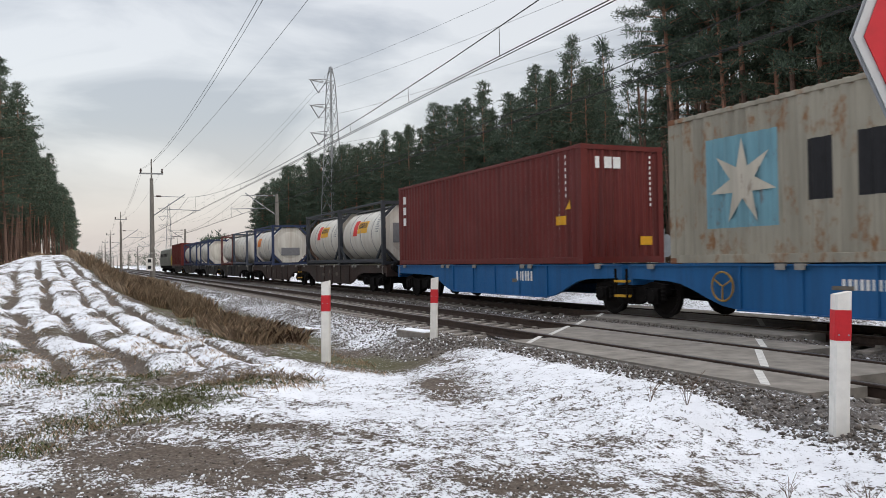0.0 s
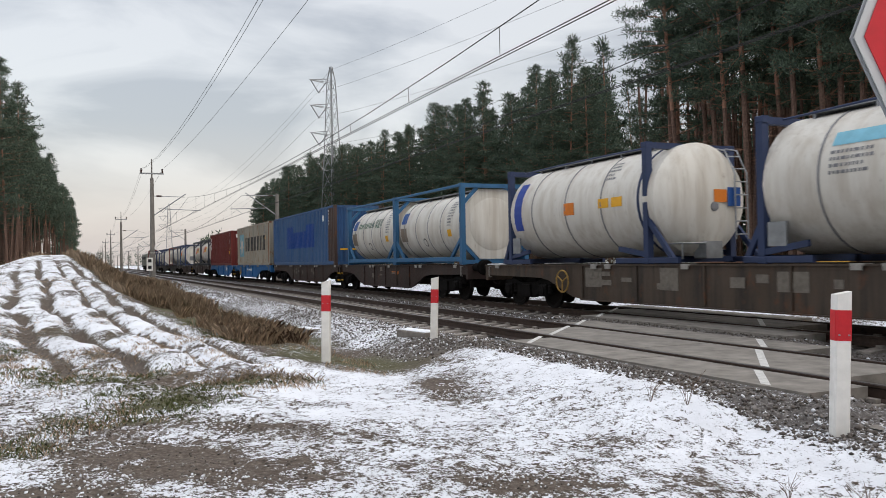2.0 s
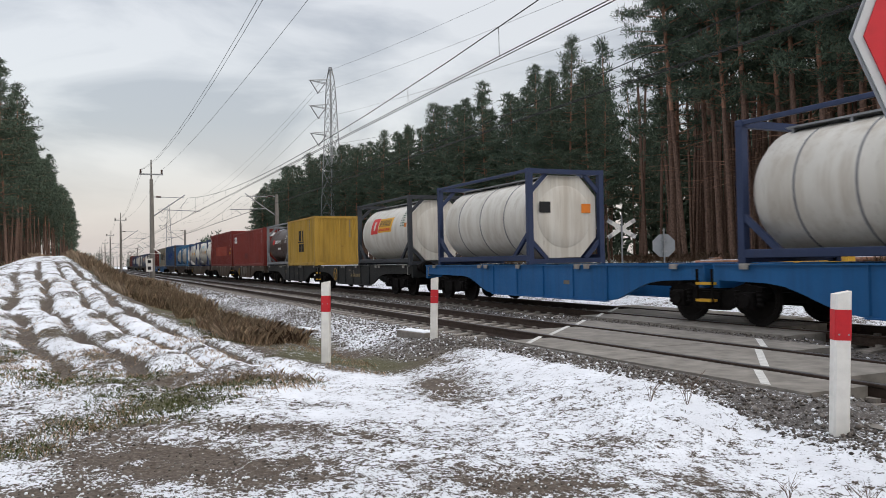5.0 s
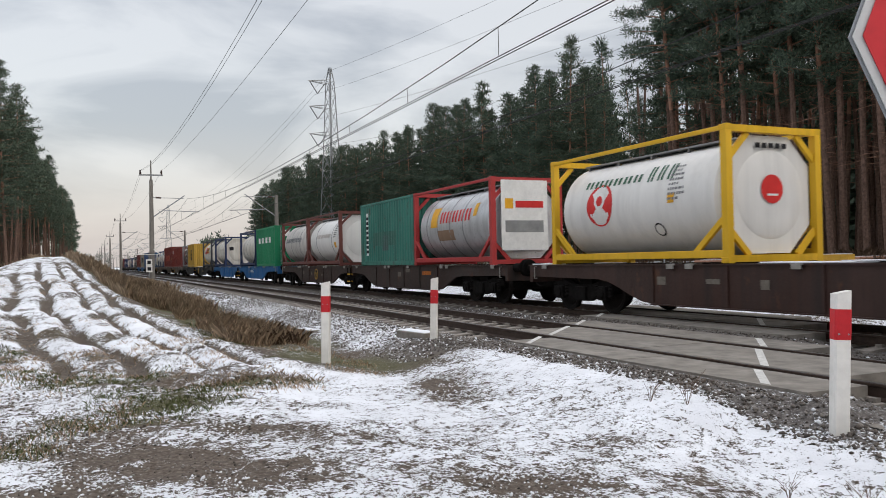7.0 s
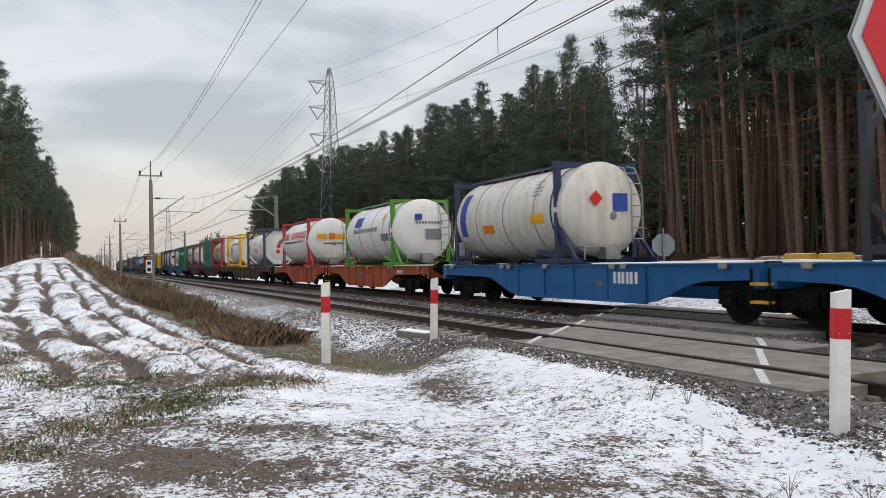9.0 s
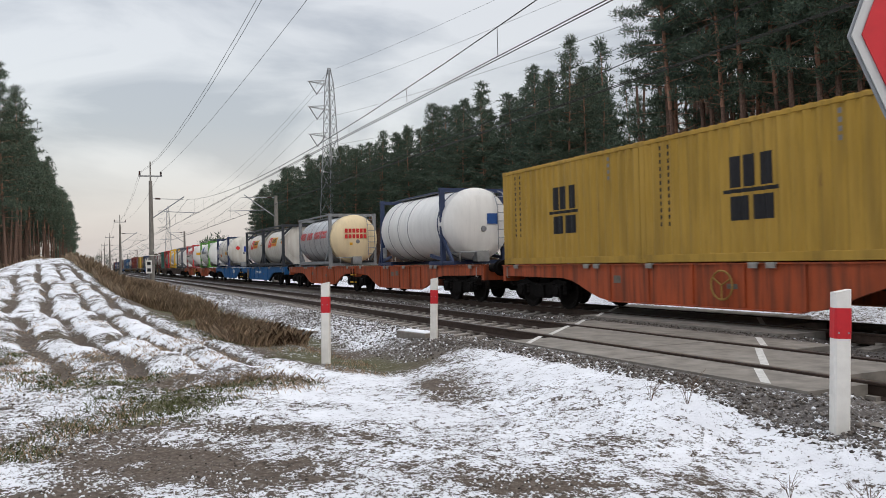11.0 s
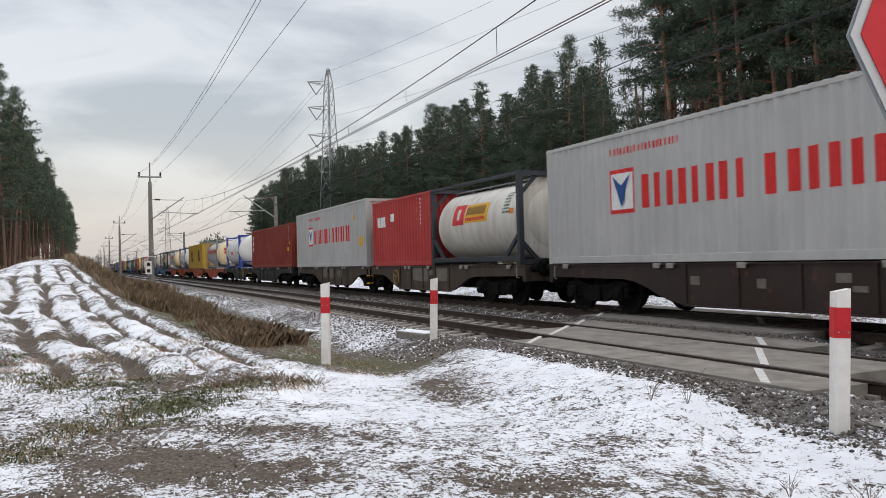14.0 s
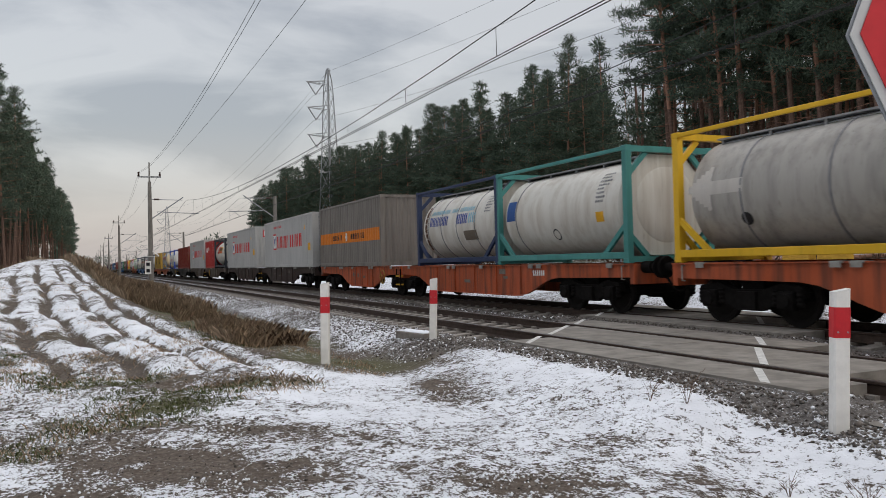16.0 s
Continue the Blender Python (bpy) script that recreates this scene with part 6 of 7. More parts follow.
articulated(342.5, 357.0, 371.6, W_BROWN, "dark brown articulated container wagon, light snow at the joint", snow_1=((13.0, 13.7),), plates_1=4, plates_2=4)
grey_box(343.2)
grey_box(358.6, "doors")

# orange wagon
articulated(371.6, 383.4, 398.0, W_ORANGE, "orange articulated container wagon with a yellow handwheel", snow_1=((10.2, 11.0),), wheel_at_1=9.3, plates_1=3, plates_2=3, marks_2=(9.6, -0.30, [0.16, 0.16, 0.16], 0.14))
t = box_container(9.125, 2.896, ALU_BOX, "grey ribbed bulk container with an orange stripe", G_BOX, 372.25)
side_panel(t, ORANGE_MARK, 0.02, 9.1, 1.08, 1.60, y=-0.004, name="stripe", label="orange stripe with black lettering bars")
strip_marks(t, BLACK_MARK, 2.06, 1.22, letters(11, 0.11, (8,)), 0.24, 0.05, -0.008)
strip_marks(t, BLACK_MARK, 4.98, 1.22, letters(10, 0.14), 0.24, 0.055, -0.008)
side_panel(t, WHITE_MARK, 4.36, 4.48, 1.16, 1.52, y=-0.008, name="emblem")
side_panel(t, WHITE_MARK, 4.23, 4.61, 1.28, 1.40, y=-0.0085, name="emblem")
end_code(t, 9.125, 2.896, GREY_MARK, 2.0, 9)
t = tank_container(F_NAVY, TANK_WHITE, "off-white tank container with blue lettering in a navy frame", G_TANK, 385.2, bands=(0.8, 1.9, 3.1, 4.4))
wrap_word(t, SKY_MARK, 1.0, letters(22, 0.1, (10, 14)), 0.05, 22, 29)
wrap_word(t, F_ROYAL, 0.97, letters(6, 0.19), 0.06, 2, 18)
wrap_word(t, F_ROYAL, 3.14, letters(3, 0.2), 0.06, 2, 18)
wrap_word(t, SKY_MARK, 3.98, letters(2, 0.2), 0.07, 2, 18)
wrap(t, paint((0.10, 0.045, 0.02), 0.4, 0.4), 0.55, 0.72, -40, 40, "rust_streak", "brown spill streak")
wrap(t, paint((0.15, 0.12, 0.09), 0.1, 0.3), 3.6, 4.5, -26, -10, "data_panel")
fine_print(t, 5.0, 44, 6, seed=33)
t = tank_container(F_TEAL, TANK_WHITE, "off-white tank container in a teal frame", G_TANK, 391.2, bands=(1.0,))
wrap(t, BLUE_MARK, 0.5, 0.95, -4, 24, "logo_panel", "blue logo mark")
fine_print(t, 4.75, 46, 8, seed=35)
wrap(t, YELLOW_MARK, 4.75, 5.05, -16, -4, "warning_label")
wrap_disc(t, BLACK_MARK, 2.9, -28, 0.16)
wrap_disc(t, TANK_WHITE, 2.9, -28, 0.125, out=0.009)

articulated(398.0, 411.2, 424.5, W_ORANGE, "orange articulated container wagon at the shot's end", plates_1=2, plates_2=2)
t = tank_container(F_YELLOW, paint((0.36, 0.34, 0.31), 0.15, 0.5, 0.42), "dirty grey tank container with pale arrow patch, yellow frame", G_TANK, 398.75, bands=(1.7, 3.6))
PALE = paint((0.50, 0.47, 0.43), 0.1, 0.25, 0.45)
wrap(t, PALE, 0.9, 1.75, 0, 13, "cleaned_patch", "pale arrow-shaped cleaned patch")
for k in range(6):
    wrap(t, PALE, 0.35 + k * 0.1, 0.45 + k * 0.1, 6.5 - 3.6 * (k + 1), 6.5 + 3.6 * (k + 1), "cleaned_patch")
wrap_disc(t, BLACK_MARK, 1.75, -26, 0.13)
wrap(t, SNOW, 0.6, 5.2, 66, 84, "snow_patch", "snow on the tank top", 0.012)


# locomotive at the head, seen small
def locomotive(s):
    t = empty("locomotive", "grey-green electric freight locomotive at the head of the train", "locomotive")
    L = 18.6
    body = Build().prism([(-0.1, 1.15), (2.55, 1.15), (2.6, 2.2), (2.45, 3.5), (2.0, 3.75), (0.45, 3.75), (0.0, 3.5), (-0.15, 2.2)], 0.9, L - 0.9)
    part("body", body.mesh("body", paint((0.22, 0.23, 0.20), 0.2, 0.4)), t)
    for x0, x1 in ((0.5, 0.95), (L - 0.95, L - 0.5)):
        part("cab_front", Build().prism([(0.1, 1.15), (2.35, 1.15), (2.4, 2.2), (2.1, 3.3), (0.35, 3.3), (0.05, 2.2)], x0, x1).mesh("cab_front", paint((0.50, 0.36, 0.05), 0.1, 0.3)), t)
    part("frame", Build().box(0.3, L - 0.3, 0.0, 2.45, 0.75, 1.16).mesh("frame", STEEL), t)
    for x in np.arange(3.0, 15.0, 2.4):
        part("side_window", Build().box(x, x + 1.0, -0.16, -0.08, 2.45, 2.95).mesh("side_window", BLACK_MARK), t)
    for x in (3.6, L - 3.6):
        bogie(t, x)
    for x in (4.0, L - 4.0):
        part("pantograph", Build().path([(x - 0.8, 1.22, 3.8), (x + 0.5, 1.22, 4.5), (x, 1.22, 5.44)], 0.03).tube((x, 0.5, 5.45), (x, 1.95, 5.45), 0.03).mesh("pantograph", STEEL), t)
    WAGONS.append((t, s))


locomotive(-138.3)
# ---- woods ----
def bulk_mesh(name, v, f, mat):
    v, f = np.asarray(v, float), np.asarray(f, int)
    me = bpy.data.meshes.new(name)
    k = f.shape[1]
    me.vertices.add(len(v))
    me.vertices.foreach_set("co", v.ravel())
    me.loops.add(f.size)
    me.loops.foreach_set("vertex_index", f.ravel())
    me.polygons.add(len(f))
    me.polygons.foreach_set("loop_start", np.arange(0, f.size, k))
    me.polygons.foreach_set("loop_total", np.full(len(f), k))
    me.update(calc_edges=True)
    me.materials.append(mat)
    return me


def needle_quads(rs, centres, spread, per, size, wide):
    """Needle tufts: blades that burst outwards and up from clump centres."""
    n = len(centres) * per
    off = rs.normal(0, 1, (n, 3))
    c = np.repeat(np.asarray(centres), per, axis=0) + off * np.asarray(spread)
    d = off + rs.normal(0, 0.55, (n, 3)) + np.array([0, 0, 0.55])
    d /= np.linalg.norm(d, axis=1)[:, None]
    s = np.cross(d, rs.normal(0, 1, (n, 3)))
    s /= np.linalg.norm(s, axis=1)[:, None]
    a = size * rs.uniform(0.6, 1.3, (n, 1))
    w = wide * rs.uniform(0.6, 1.3, (n, 1))
    v = np.stack([c - s * w, c + s * w, c + d * a], 1)
    return v.reshape(-1, 3), np.arange(n * 3).reshape(n, 3)


def stem(points, radii, n, mat, name):
    """One tapering trunk through the points."""
    b = Build()
    for p, r in zip(points, radii):
        b.v += [(p[0] + r * math.cos(2 * math.pi * k / n), p[1] + r * math.sin(2 * math.pi * k / n), p[2]) for k in range(n)]
    for i in range(len(points) - 1):
        b.f += [(i * n + k, i * n + (k + 1) % n, (i + 1) * n + (k + 1) % n, (i + 1) * n + k) for k in range(n)]
    return b.mesh(name, mat, True)


def pine_meshes(seed, high, base, rmax, per, size, dense=1.0, conic=0.0, dead=14, lean=None):
    """Trunk (grey below, orange above), limbs and crown of one pine."""
    rs = np.random.RandomState(seed)
    lean = rs.uniform(-0.035, 0.035, 2) if lean is None else np.array(lean)
    bend = rs.uniform(-0.35, 0.35, 2)

    def axis_at(z):
        q = z / high
        return np.array([lean[0] * z + bend[0] * math.sin(q * 3.0), lean[1] * z + bend[1] * math.sin(q * 2.6), z])
    r0 = high * 0.0054
    zs = np.linspace(-0.3, high * 0.97, 14)
    pts, rad = [axis_at(z) for z in zs], [r0 * (1.12 - z / high) + 0.02 for z in zs]
    low, up = stem(pts[:6], rad[:6], 8, BARK_LOW, "trunk"), stem(pts[5:], rad[5:], 7, BARK_HIGH, "upper_trunk")
    limbs = Build()
    for i in range(dead):
        z = rs.uniform(high * 0.18, base)
        w, ln = rs.uniform(0, 6.28), rs.uniform(0.5, 2.0)
        p = axis_at(z)
        q = p + np.array([math.cos(w) * ln, math.sin(w) * ln, rs.uniform(-0.35, 0.25)])
        limbs.tube(p, q, 0.016, 0.005, 3, False)
    centres = []
    n = int(46 * dense)
    for i in range(n):
        q = (i + rs.uniform(0, 1)) / n
        z = base + (high - base) * q
        prof = (1 - q) ** (0.55 + 0.5 * conic) * min(1, 0.45 + 2.2 * q) * rmax + 0.22
        ln = prof * rs.uniform(0.5, 1.15)
        w = i * 2.4 + rs.uniform(-0.5, 0.5)
        p = axis_at(z)
        up_tip = rs.uniform(-0.10, 0.38) * ln + (0.25 if q > 0.8 else 0)
        tip = p + np.array([math.cos(w) * ln, math.sin(w) * ln, up_tip])
        limbs.tube(p, tip, 0.040 * (1.1 - q) + 0.010, 0.007, 3, False)
        m = max(2, int(ln / 0.40))
        for k in range(m):
            u = 0.30 + 0.72 * (k + 0.5) / m
            centres.append(p + (tip - p) * u + rs.normal(0, 0.12, 3) * np.array([1, 1, 0.5]))
            if u > 0.4:
                side = np.array([-math.sin(w), math.cos(w), 0.1]) * rs.uniform(-0.6, 0.6) * (0.35 + ln * 0.25)
                centres.append(p + (tip - p) * u + side + rs.normal(0, 0.08, 3))
    centres.append(axis_at(high))
    v, f = needle_quads(rs, centres, (0.17, 0.17, 0.09), per, size, size * 0.13)
    return low, up, limbs.mesh("branchwork", BARK_HIGH, True), bulk_mesh("crown", v, f, NEEDLES)


PINES = {
    "tall": [pine_meshes(s, h, b, r, 50, 0.20, 1.15, lean=(-0.055, 0.0)) for s, h, b, r in ((1, 21.5, 8.0, 2.9), (2, 22.5, 9.5, 2.7), (3, 20.0, 7.5, 3.0), (4, 23.0, 9.0, 2.7), (5, 21.0, 7.0, 2.9))],
    "inner": [pine_meshes(s, h, b, r, 22, 0.30, 1.1, dead=8) for s, h, b, r in ((6, 21.5, 8.5, 2.9), (7, 22.5, 9.0, 2.8), (8, 20.5, 8.0, 3.0))],
    "edge": [pine_meshes(s, h, b, r, 27, 0.27, 1.75, 0.35) for s, h, b, r in ((11, 20.0, 4.0, 4.3), (12, 20.0, 5.0, 4.0), (13, 20.0, 6.0, 3.7), (14, 20.0, 6.5, 3.5))],
    "mid": [pine_meshes(s, h, b, r, 14, 0.38, 1.35, 0.30, 6) for s, h, b, r in ((15, 20.0, 8.0, 3.5), (16, 20.0, 9.0, 3.2), (17, 20.0, 7.5, 3.6))],
    "deep": [pine_meshes(s, h, b, r, 10, 0.50, 0.85, 0.15, 4) for s, h, b, r in ((21, 20.0, 6.5, 2.8), (22, 21.0, 7.5, 2.6), (23, 19.0, 6.0, 3.0))],
}
RS = np.random.RandomState(77)


def pine(kind, x, y, scale=1.0, group="pines of the wood", which=None, turn=None):
    low, up, limbs, crown = PINES[kind][RS.randint(len(PINES[kind])) if which is None else which]
    label = {"tall": "tall leaning Scots pine with a bare orange trunk and high crown", "inner": "tall Scots pine in the dark wood beside the crossing",
             "edge": "bushy Scots pine at the wood's edge, branched low down",
             "mid": "slender Scots pine with a bare trunk along the line", "deep": "Scots pine standing inside the wood"}[kind]
    t = empty("pine_tree", label, "pine tree", group, at=(x, y, ground_z(x, y) - 0.05))
    tr = part("trunk", low, t, label="rough grey-brown lower trunk")
    part("upper_trunk", up, tr, label="orange-barked upper trunk")
    tagged(part("branchwork", limbs, t), kind="stuff")
    tagged(part("crown", crown, t, label="dark green needle crown"), kind="stuff")
    t.rotation_euler = (0, 0, RS.uniform(0, 6.28) if turn is None else turn)
    t.scale = (scale, scale, scale)
    return t


def plant_rows(x0, x1, y0, y1, gap, kind_front, kind_back, scale=(0.9, 1.08), group="pines of the wood", front_depth=6.0):
    for x in np.arange(x0, x1, gap):
        for y in np.arange(y0, y1, gap):
            px, py = x + RS.uniform(-0.42, 0.42) * gap, y + RS.uniform(-0.42, 0.42) * gap
            pine(kind_front if (abs(py - y0) < front_depth) else kind_back, px, py, RS.uniform(*scale), group)


# the tall stand beside the crossing: the leaning front trees, then the rows behind them
STAND = "tall pines beside the crossing"
for k, (x, y) in enumerate(((-34.6, 29.4), (-32.1, 28.0), (-31.9, 29.4), (-29.9, 28.3), (-28.6, 27.8), (-27.75, 28.0), (-26.1, 28.8), (-24.9, 28.0), (-24.6, 29.6),
                            (-23.3, 28.0), (-23.2, 28.6), (-22.0, 28.4), (-20.6, 27.8), (-19.2, 28.6), (-17.4, 27.9), (-15.0, 28.3))):
    pine("tall", x, y, RS.uniform(0.95, 1.1), STAND, turn=RS.uniform(-0.7, 0.7))
pine("edge", -35.6, 30.6, 1.0, STAND, 2)
plant_rows(-33.5, 6, 31.5, 39, 4.3, "inner", "inner", (0.98, 1.12), STAND)
plant_rows(-38, 14, 39.5, 62, 5.4, "deep", "deep", (0.98, 1.12), STAND)
# the wood along the line, set back: its front row, then the trees behind
LINE = "pines along the line"
for x in np.arange(-213, -62.5, 2.9):
    high = np.interp(x, [-212, -198, -185, -150, -122, -111, -102, -97, -92, -80, -75, -70, -64], [18.5, 20.5, 22.0, 21.2, 20.0, 19.2, 20.2, 18.8, 21.0, 19.4, 18.2, 19.1, 19.2])
    pine("edge" if x > -106 else "mid", x + RS.uniform(-0.8, 0.8), 40.5 + RS.uniform(-0.8, 1.6), high / 20 * RS.uniform(0.90, 1.02), LINE)
for x, y, s, k in ((-58.9, 38.4, 0.985, 0), (-61.5, 39.0, 0.87, 1), (-56.0, 39.0, 0.82, 1), (-53.6, 38.8, 0.71, 2), (-51.8, 40.5, 0.66, 0), (-60.2, 41.5, 0.88, 2)):
    pine("edge", x, y, s, LINE, k)
for x in np.arange(-206, -60, 3.6):
    pine("deep", x + RS.uniform(-0.8, 0.8), 43.6 + RS.uniform(-0.5, 0.8), RS.uniform(0.92, 1.02), LINE)
plant_rows(-108, -62, 47, 53, 5.0, "mid", "deep", (0.88, 0.98), LINE, 3.0)
plant_rows(-112, -56, 54, 64, 6.5, "deep", "deep", (0.86, 0.98), LINE)
plant_rows(-205, -112, 46, 55, 6.0, "deep", "deep", (0.86, 0.98), LINE)
# the wood on the field's side
BEYOND = "pines beyond the field"
for x, y, s, k in ((-87.5, -7.3, 1.00, 1), (-91.0, -8.6, 1.03, 0), (-95.5, -7.2, 0.96, 2), (-84.0, -8.9, 1.02, 2)):
    pine("edge" if k == 1 else "mid", x, y, s, BEYOND, k)
for x in np.arange(-250, -98, 3.2):
    edge = -7.3 - (x + 103) * 3.0 / 147
    pine("mid" if x > -175 else "deep", x, edge + RS.uniform(-1.4, 0.5), RS.uniform(0.76, 0.90), BEYOND)
    if x > -200:
        pine("deep", x + 1.5, edge - 4.5 + RS.uniform(-1, 1), RS.uniform(0.82, 0.95), BEYOND)
plant_rows(-190, -104, -24, -13, 7.5, "deep", "deep", (0.85, 0.98), BEYOND)


def far_wood(name, pts, high, seed, label, per=8, step=2.6):
    """A distant belt of trees as one object: uneven crowns on a low wall of foliage."""
    rs = np.random.RandomState(seed)
    cs = []
    for (xa, ya), (xb, yb) in zip(pts, pts[1:]):
        n = max(2, int(math.hypot(xb - xa, yb - ya) / step))
        for i in range(n):
            q = rs.uniform(0, 1)
            x, y = xa + (xb - xa) * q, ya + (yb - ya) * q
            h = high * rs.uniform(0.72, 1.05)
            for k in range(9):
                z = h * (k + 0.5) / 9
                r = 1.9 * (1 - (k / 9.0) ** 2) + 0.3
                cs.append((x + rs.normal(0, r * 0.5), y + rs.normal(0, r * 0.5), z))
    v, f = needle_quads(rs, cs, (0.9, 0.9, 0.7), per, 1.5, 0.32)
    return tagged(new(name, bulk_mesh(name, v, f, NEEDLES)), label, "woods", "", "stuff")


far_wood("far_woods", [(-300, 46), (-345, 47), (-390, 49)], 13, 31, "distant low pine wood along the line")
far_wood("far_woods", [(-245, -8), (-330, -8), (-520, -10)], 15, 32, "distant pine wood beyond the field")
far_wood("far_woods", [(-900, -90), (-1000, 30), (-1000, 200), (-900, 330), (-700, 420), (-450, 420)], 17, 33, "distant dark wood closing the view")
# unseen belt behind the camera, added to block low sky from the train's sides
far_wood("far_woods", [(-100, -34), (-60, -30), (-20, -27), (25, -26), (48, -12), (50, 2)], 20, 34, "dark pine wood around the field")
far_wood("far_woods", [(-60, 66), (-20, 66), (30, 66), (60, 55)], 21, 35, "dense inner wood behind the tall pines", 34, 1.4)
far_wood("far_woods", [(-60, 70), (-20, 70), (30, 70), (60, 60)], 21, 37, "dense inner wood behind the tall pines", 34, 1.4)
far_wood("far_woods", [(-118, 66), (-90, 66), (-50, 67)], 17.5, 36, "dense inner wood behind the pines", 26, 1.6)


def inner_trunks(n, x0, x1, y0, y1, seed, label):
    """Thin trunks deep in the wood, too many to pick apart."""
    rs = np.random.RandomState(seed)
    b = Build()
    for i in range(n):
        x, y = rs.uniform(x0, x1), rs.uniform(y0, y1)
        z = ground_z(x, y) - 0.2
        dx, dy = rs.uniform(-0.5, 0.5, 2)
        b.tube((x, y, z), (x + dx, y + dy, z + 13), rs.uniform(0.10, 0.17), 0.08, 5, False)
    return tagged(new("inner_trunks", b.mesh("inner_trunks", BARK_LOW)), label, "woods", "", "stuff")


inner_trunks(850, -48, 24, 36, 66, 51, "dense slender pine trunks deep in the wood")
inner_trunks(280, -240, -98, -32, -9, 53, "dense slender pine trunks beyond the field")
far_wood("far_woods", [(-100, -30), (-180, -27), (-260, -16)], 18, 38, "dense inner wood beyond the field", 16)
inner_trunks(260, -205, -110, 44, 62, 52, "dense slender pine trunks deep in the wood")


# ---- overhead line ----
def lattice_mast(x, y, high, side, cross=True):
    m = empty("line_mast", "tapered concrete overhead-line mast with steel brackets beside the track", "line mast", "masts of the overhead line", at=(x, y, 0))
    part("mast", Build().lathe([(-0.8, 0.23), (1.5, 0.215), (high * 0.7, 0.16), (high * 0.84, 0.14)], (0, 0, 0), 12, "z").mesh("mast", POLE, True), m)
    if cross:
        part("spike", Build().tube((0, 0, high * 0.83), (0, 0, high), 0.07, 0.05).mesh("spike", POLE), m)
        part("crossarm", Build().box(-0.06, 0.06, -0.95, 0.95, high - 1.30, high - 1.18).mesh("crossarm", GALV), m)
        for dy in (-0.85, 0.85):
            part("insulator", Build().lathe([(0, 0.05), (0.06, 0.10), (0.12, 0.05), (0.18, 0.10), (0.24, 0.05), (0.30, 0.10), (0.36, 0.04)], (0, dy, high - 1.18), 10, "z").mesh("insulator", INSULATOR), m)
    reach = side * 2.95
    part("cantilever", Build().path([(0, 0, 5.4), (0, reach * 0.92, 7.35)], 0.05).path([(0, 0, 7.15), (0, reach * 0.9, 7.1)], 0.03).mesh("cantilever", GALV), m, label="inclined steel cantilever")
    part("steady_arm", Build().path([(0, reach * 0.35, 6.05), (0, reach * 1.35, 5.95)], 0.035).path([(0, reach * 1.2, 5.95), (0, reach * 1.0, 5.52)], 0.022).mesh("steady_arm", GALV), m)
    part("insulator", Build().tube((0, reach * 0.12, 7.15), (0, reach * 0.26, 7.14), 0.075, n=8).mesh("insulator", INSULATOR), m)
    part("base", Build().box(-0.4, 0.4, -0.4, 0.4, -0.9, 0.15, 0.04).mesh("base", POLE), m)
    return m


SPAN = 72.5
for i in range(1, 11):
    lattice_mast(1.0 - SPAN * i, 4.9, 10.3, 1)
    lattice_mast(3.5 - SPAN * i, 15.0, 8.7, -1, False)
lattice_mast(1.0, 4.9, 10.3, 1)
lattice_mast(3.5, 15.0, 8.7, -1, False)


def plate_board():
    b = empty("track_sign", "white track sign board with two black squares on the mast", "track sign", at=(-71.0, 4.62, 0))
    part("post", Build().tube((0, 0, -0.3), (0, 0, 2.2), 0.04).mesh("post", GALV), b)
    part("board", Build().box(0.05, 0.09, -0.25, 0.25, 0.8, 1.9).mesh("board", POST_WHITE), b)
    for z in (0.95, 1.5):
        part("square", Build().box(0.092, 0.1, -0.14, 0.14, z, z + 0.28).mesh("square", BLACK_MARK), b)
    part("zigzag", Build().path([(0, -0.9, 2.3), (0, -0.4, 2.7), (0, -0.9, 3.1)], 0.06).path([(0, 0.9, 2.3), (0, 0.4, 2.7), (0, 0.9, 3.1)], 0.06).path([(0, -0.9, 2.3), (0, 0.9, 2.3)], 0.02).mesh("zigzag", POST_WHITE), b)


plate_board()


def hang(name, label, y, z_mast, sag, x_masts, radius, offset=0.0):
    """A wire in spans between masts."""
    b, pts, n = Build(), [], 12
    for xa, xb in zip(x_masts, x_masts[1:]):
        pts += [(xa + (xb - xa) * k / n, y + offset, z_mast - sag * 4 * (k / n) * (1 - k / n)) for k in range(n)]
    b.path(pts, radius, 5)
    return tagged(new(name, b.mesh(name, WIRE)), label, "overhead wire", "wires of the overhead line")


MASTS = [1.0 - SPAN * i for i in range(-1, 11)]
for y, shift in ((NEAR_TRACK, 0.0), (FAR_TRACK, 2.5)):
    xs = [m + shift for m in MASTS]
    hang("contact_wire", "dark contact wire above the track", y, 5.52, 0.02, xs, 0.011, -0.05)
    hang("contact_wire", "dark contact wire above the track", y, 5.52, 0.02, xs, 0.011, 0.05)
    hang("catenary_wire", "dark sagging catenary wire above the track", y, 7.1, 1.43, xs, 0.012)
    drops = Build()
    for xa, xb in zip(xs, xs[1:]):
        for k in range(1, 14):
            q = k / 14
            x = xa + (xb - xa) * q
            drops.tube((x, y, 5.52), (x, y, 7.1 - 1.43 * 4 * q * (1 - q)), 0.007, n=4)
    tagged(new("dropper_wires", drops.mesh("dropper_wires", WIRE)), "thin dropper wires between catenary and contact wire", "overhead wire", "wires of the overhead line")
for dy, dip in ((-0.85, 1.6), (-0.70, 1.55), (0.85, 0.8)):
    hang("feeder_wire", "thin feeder wire on top of the masts", 4.9, 9.45, dip, MASTS, 0.0075, dy)
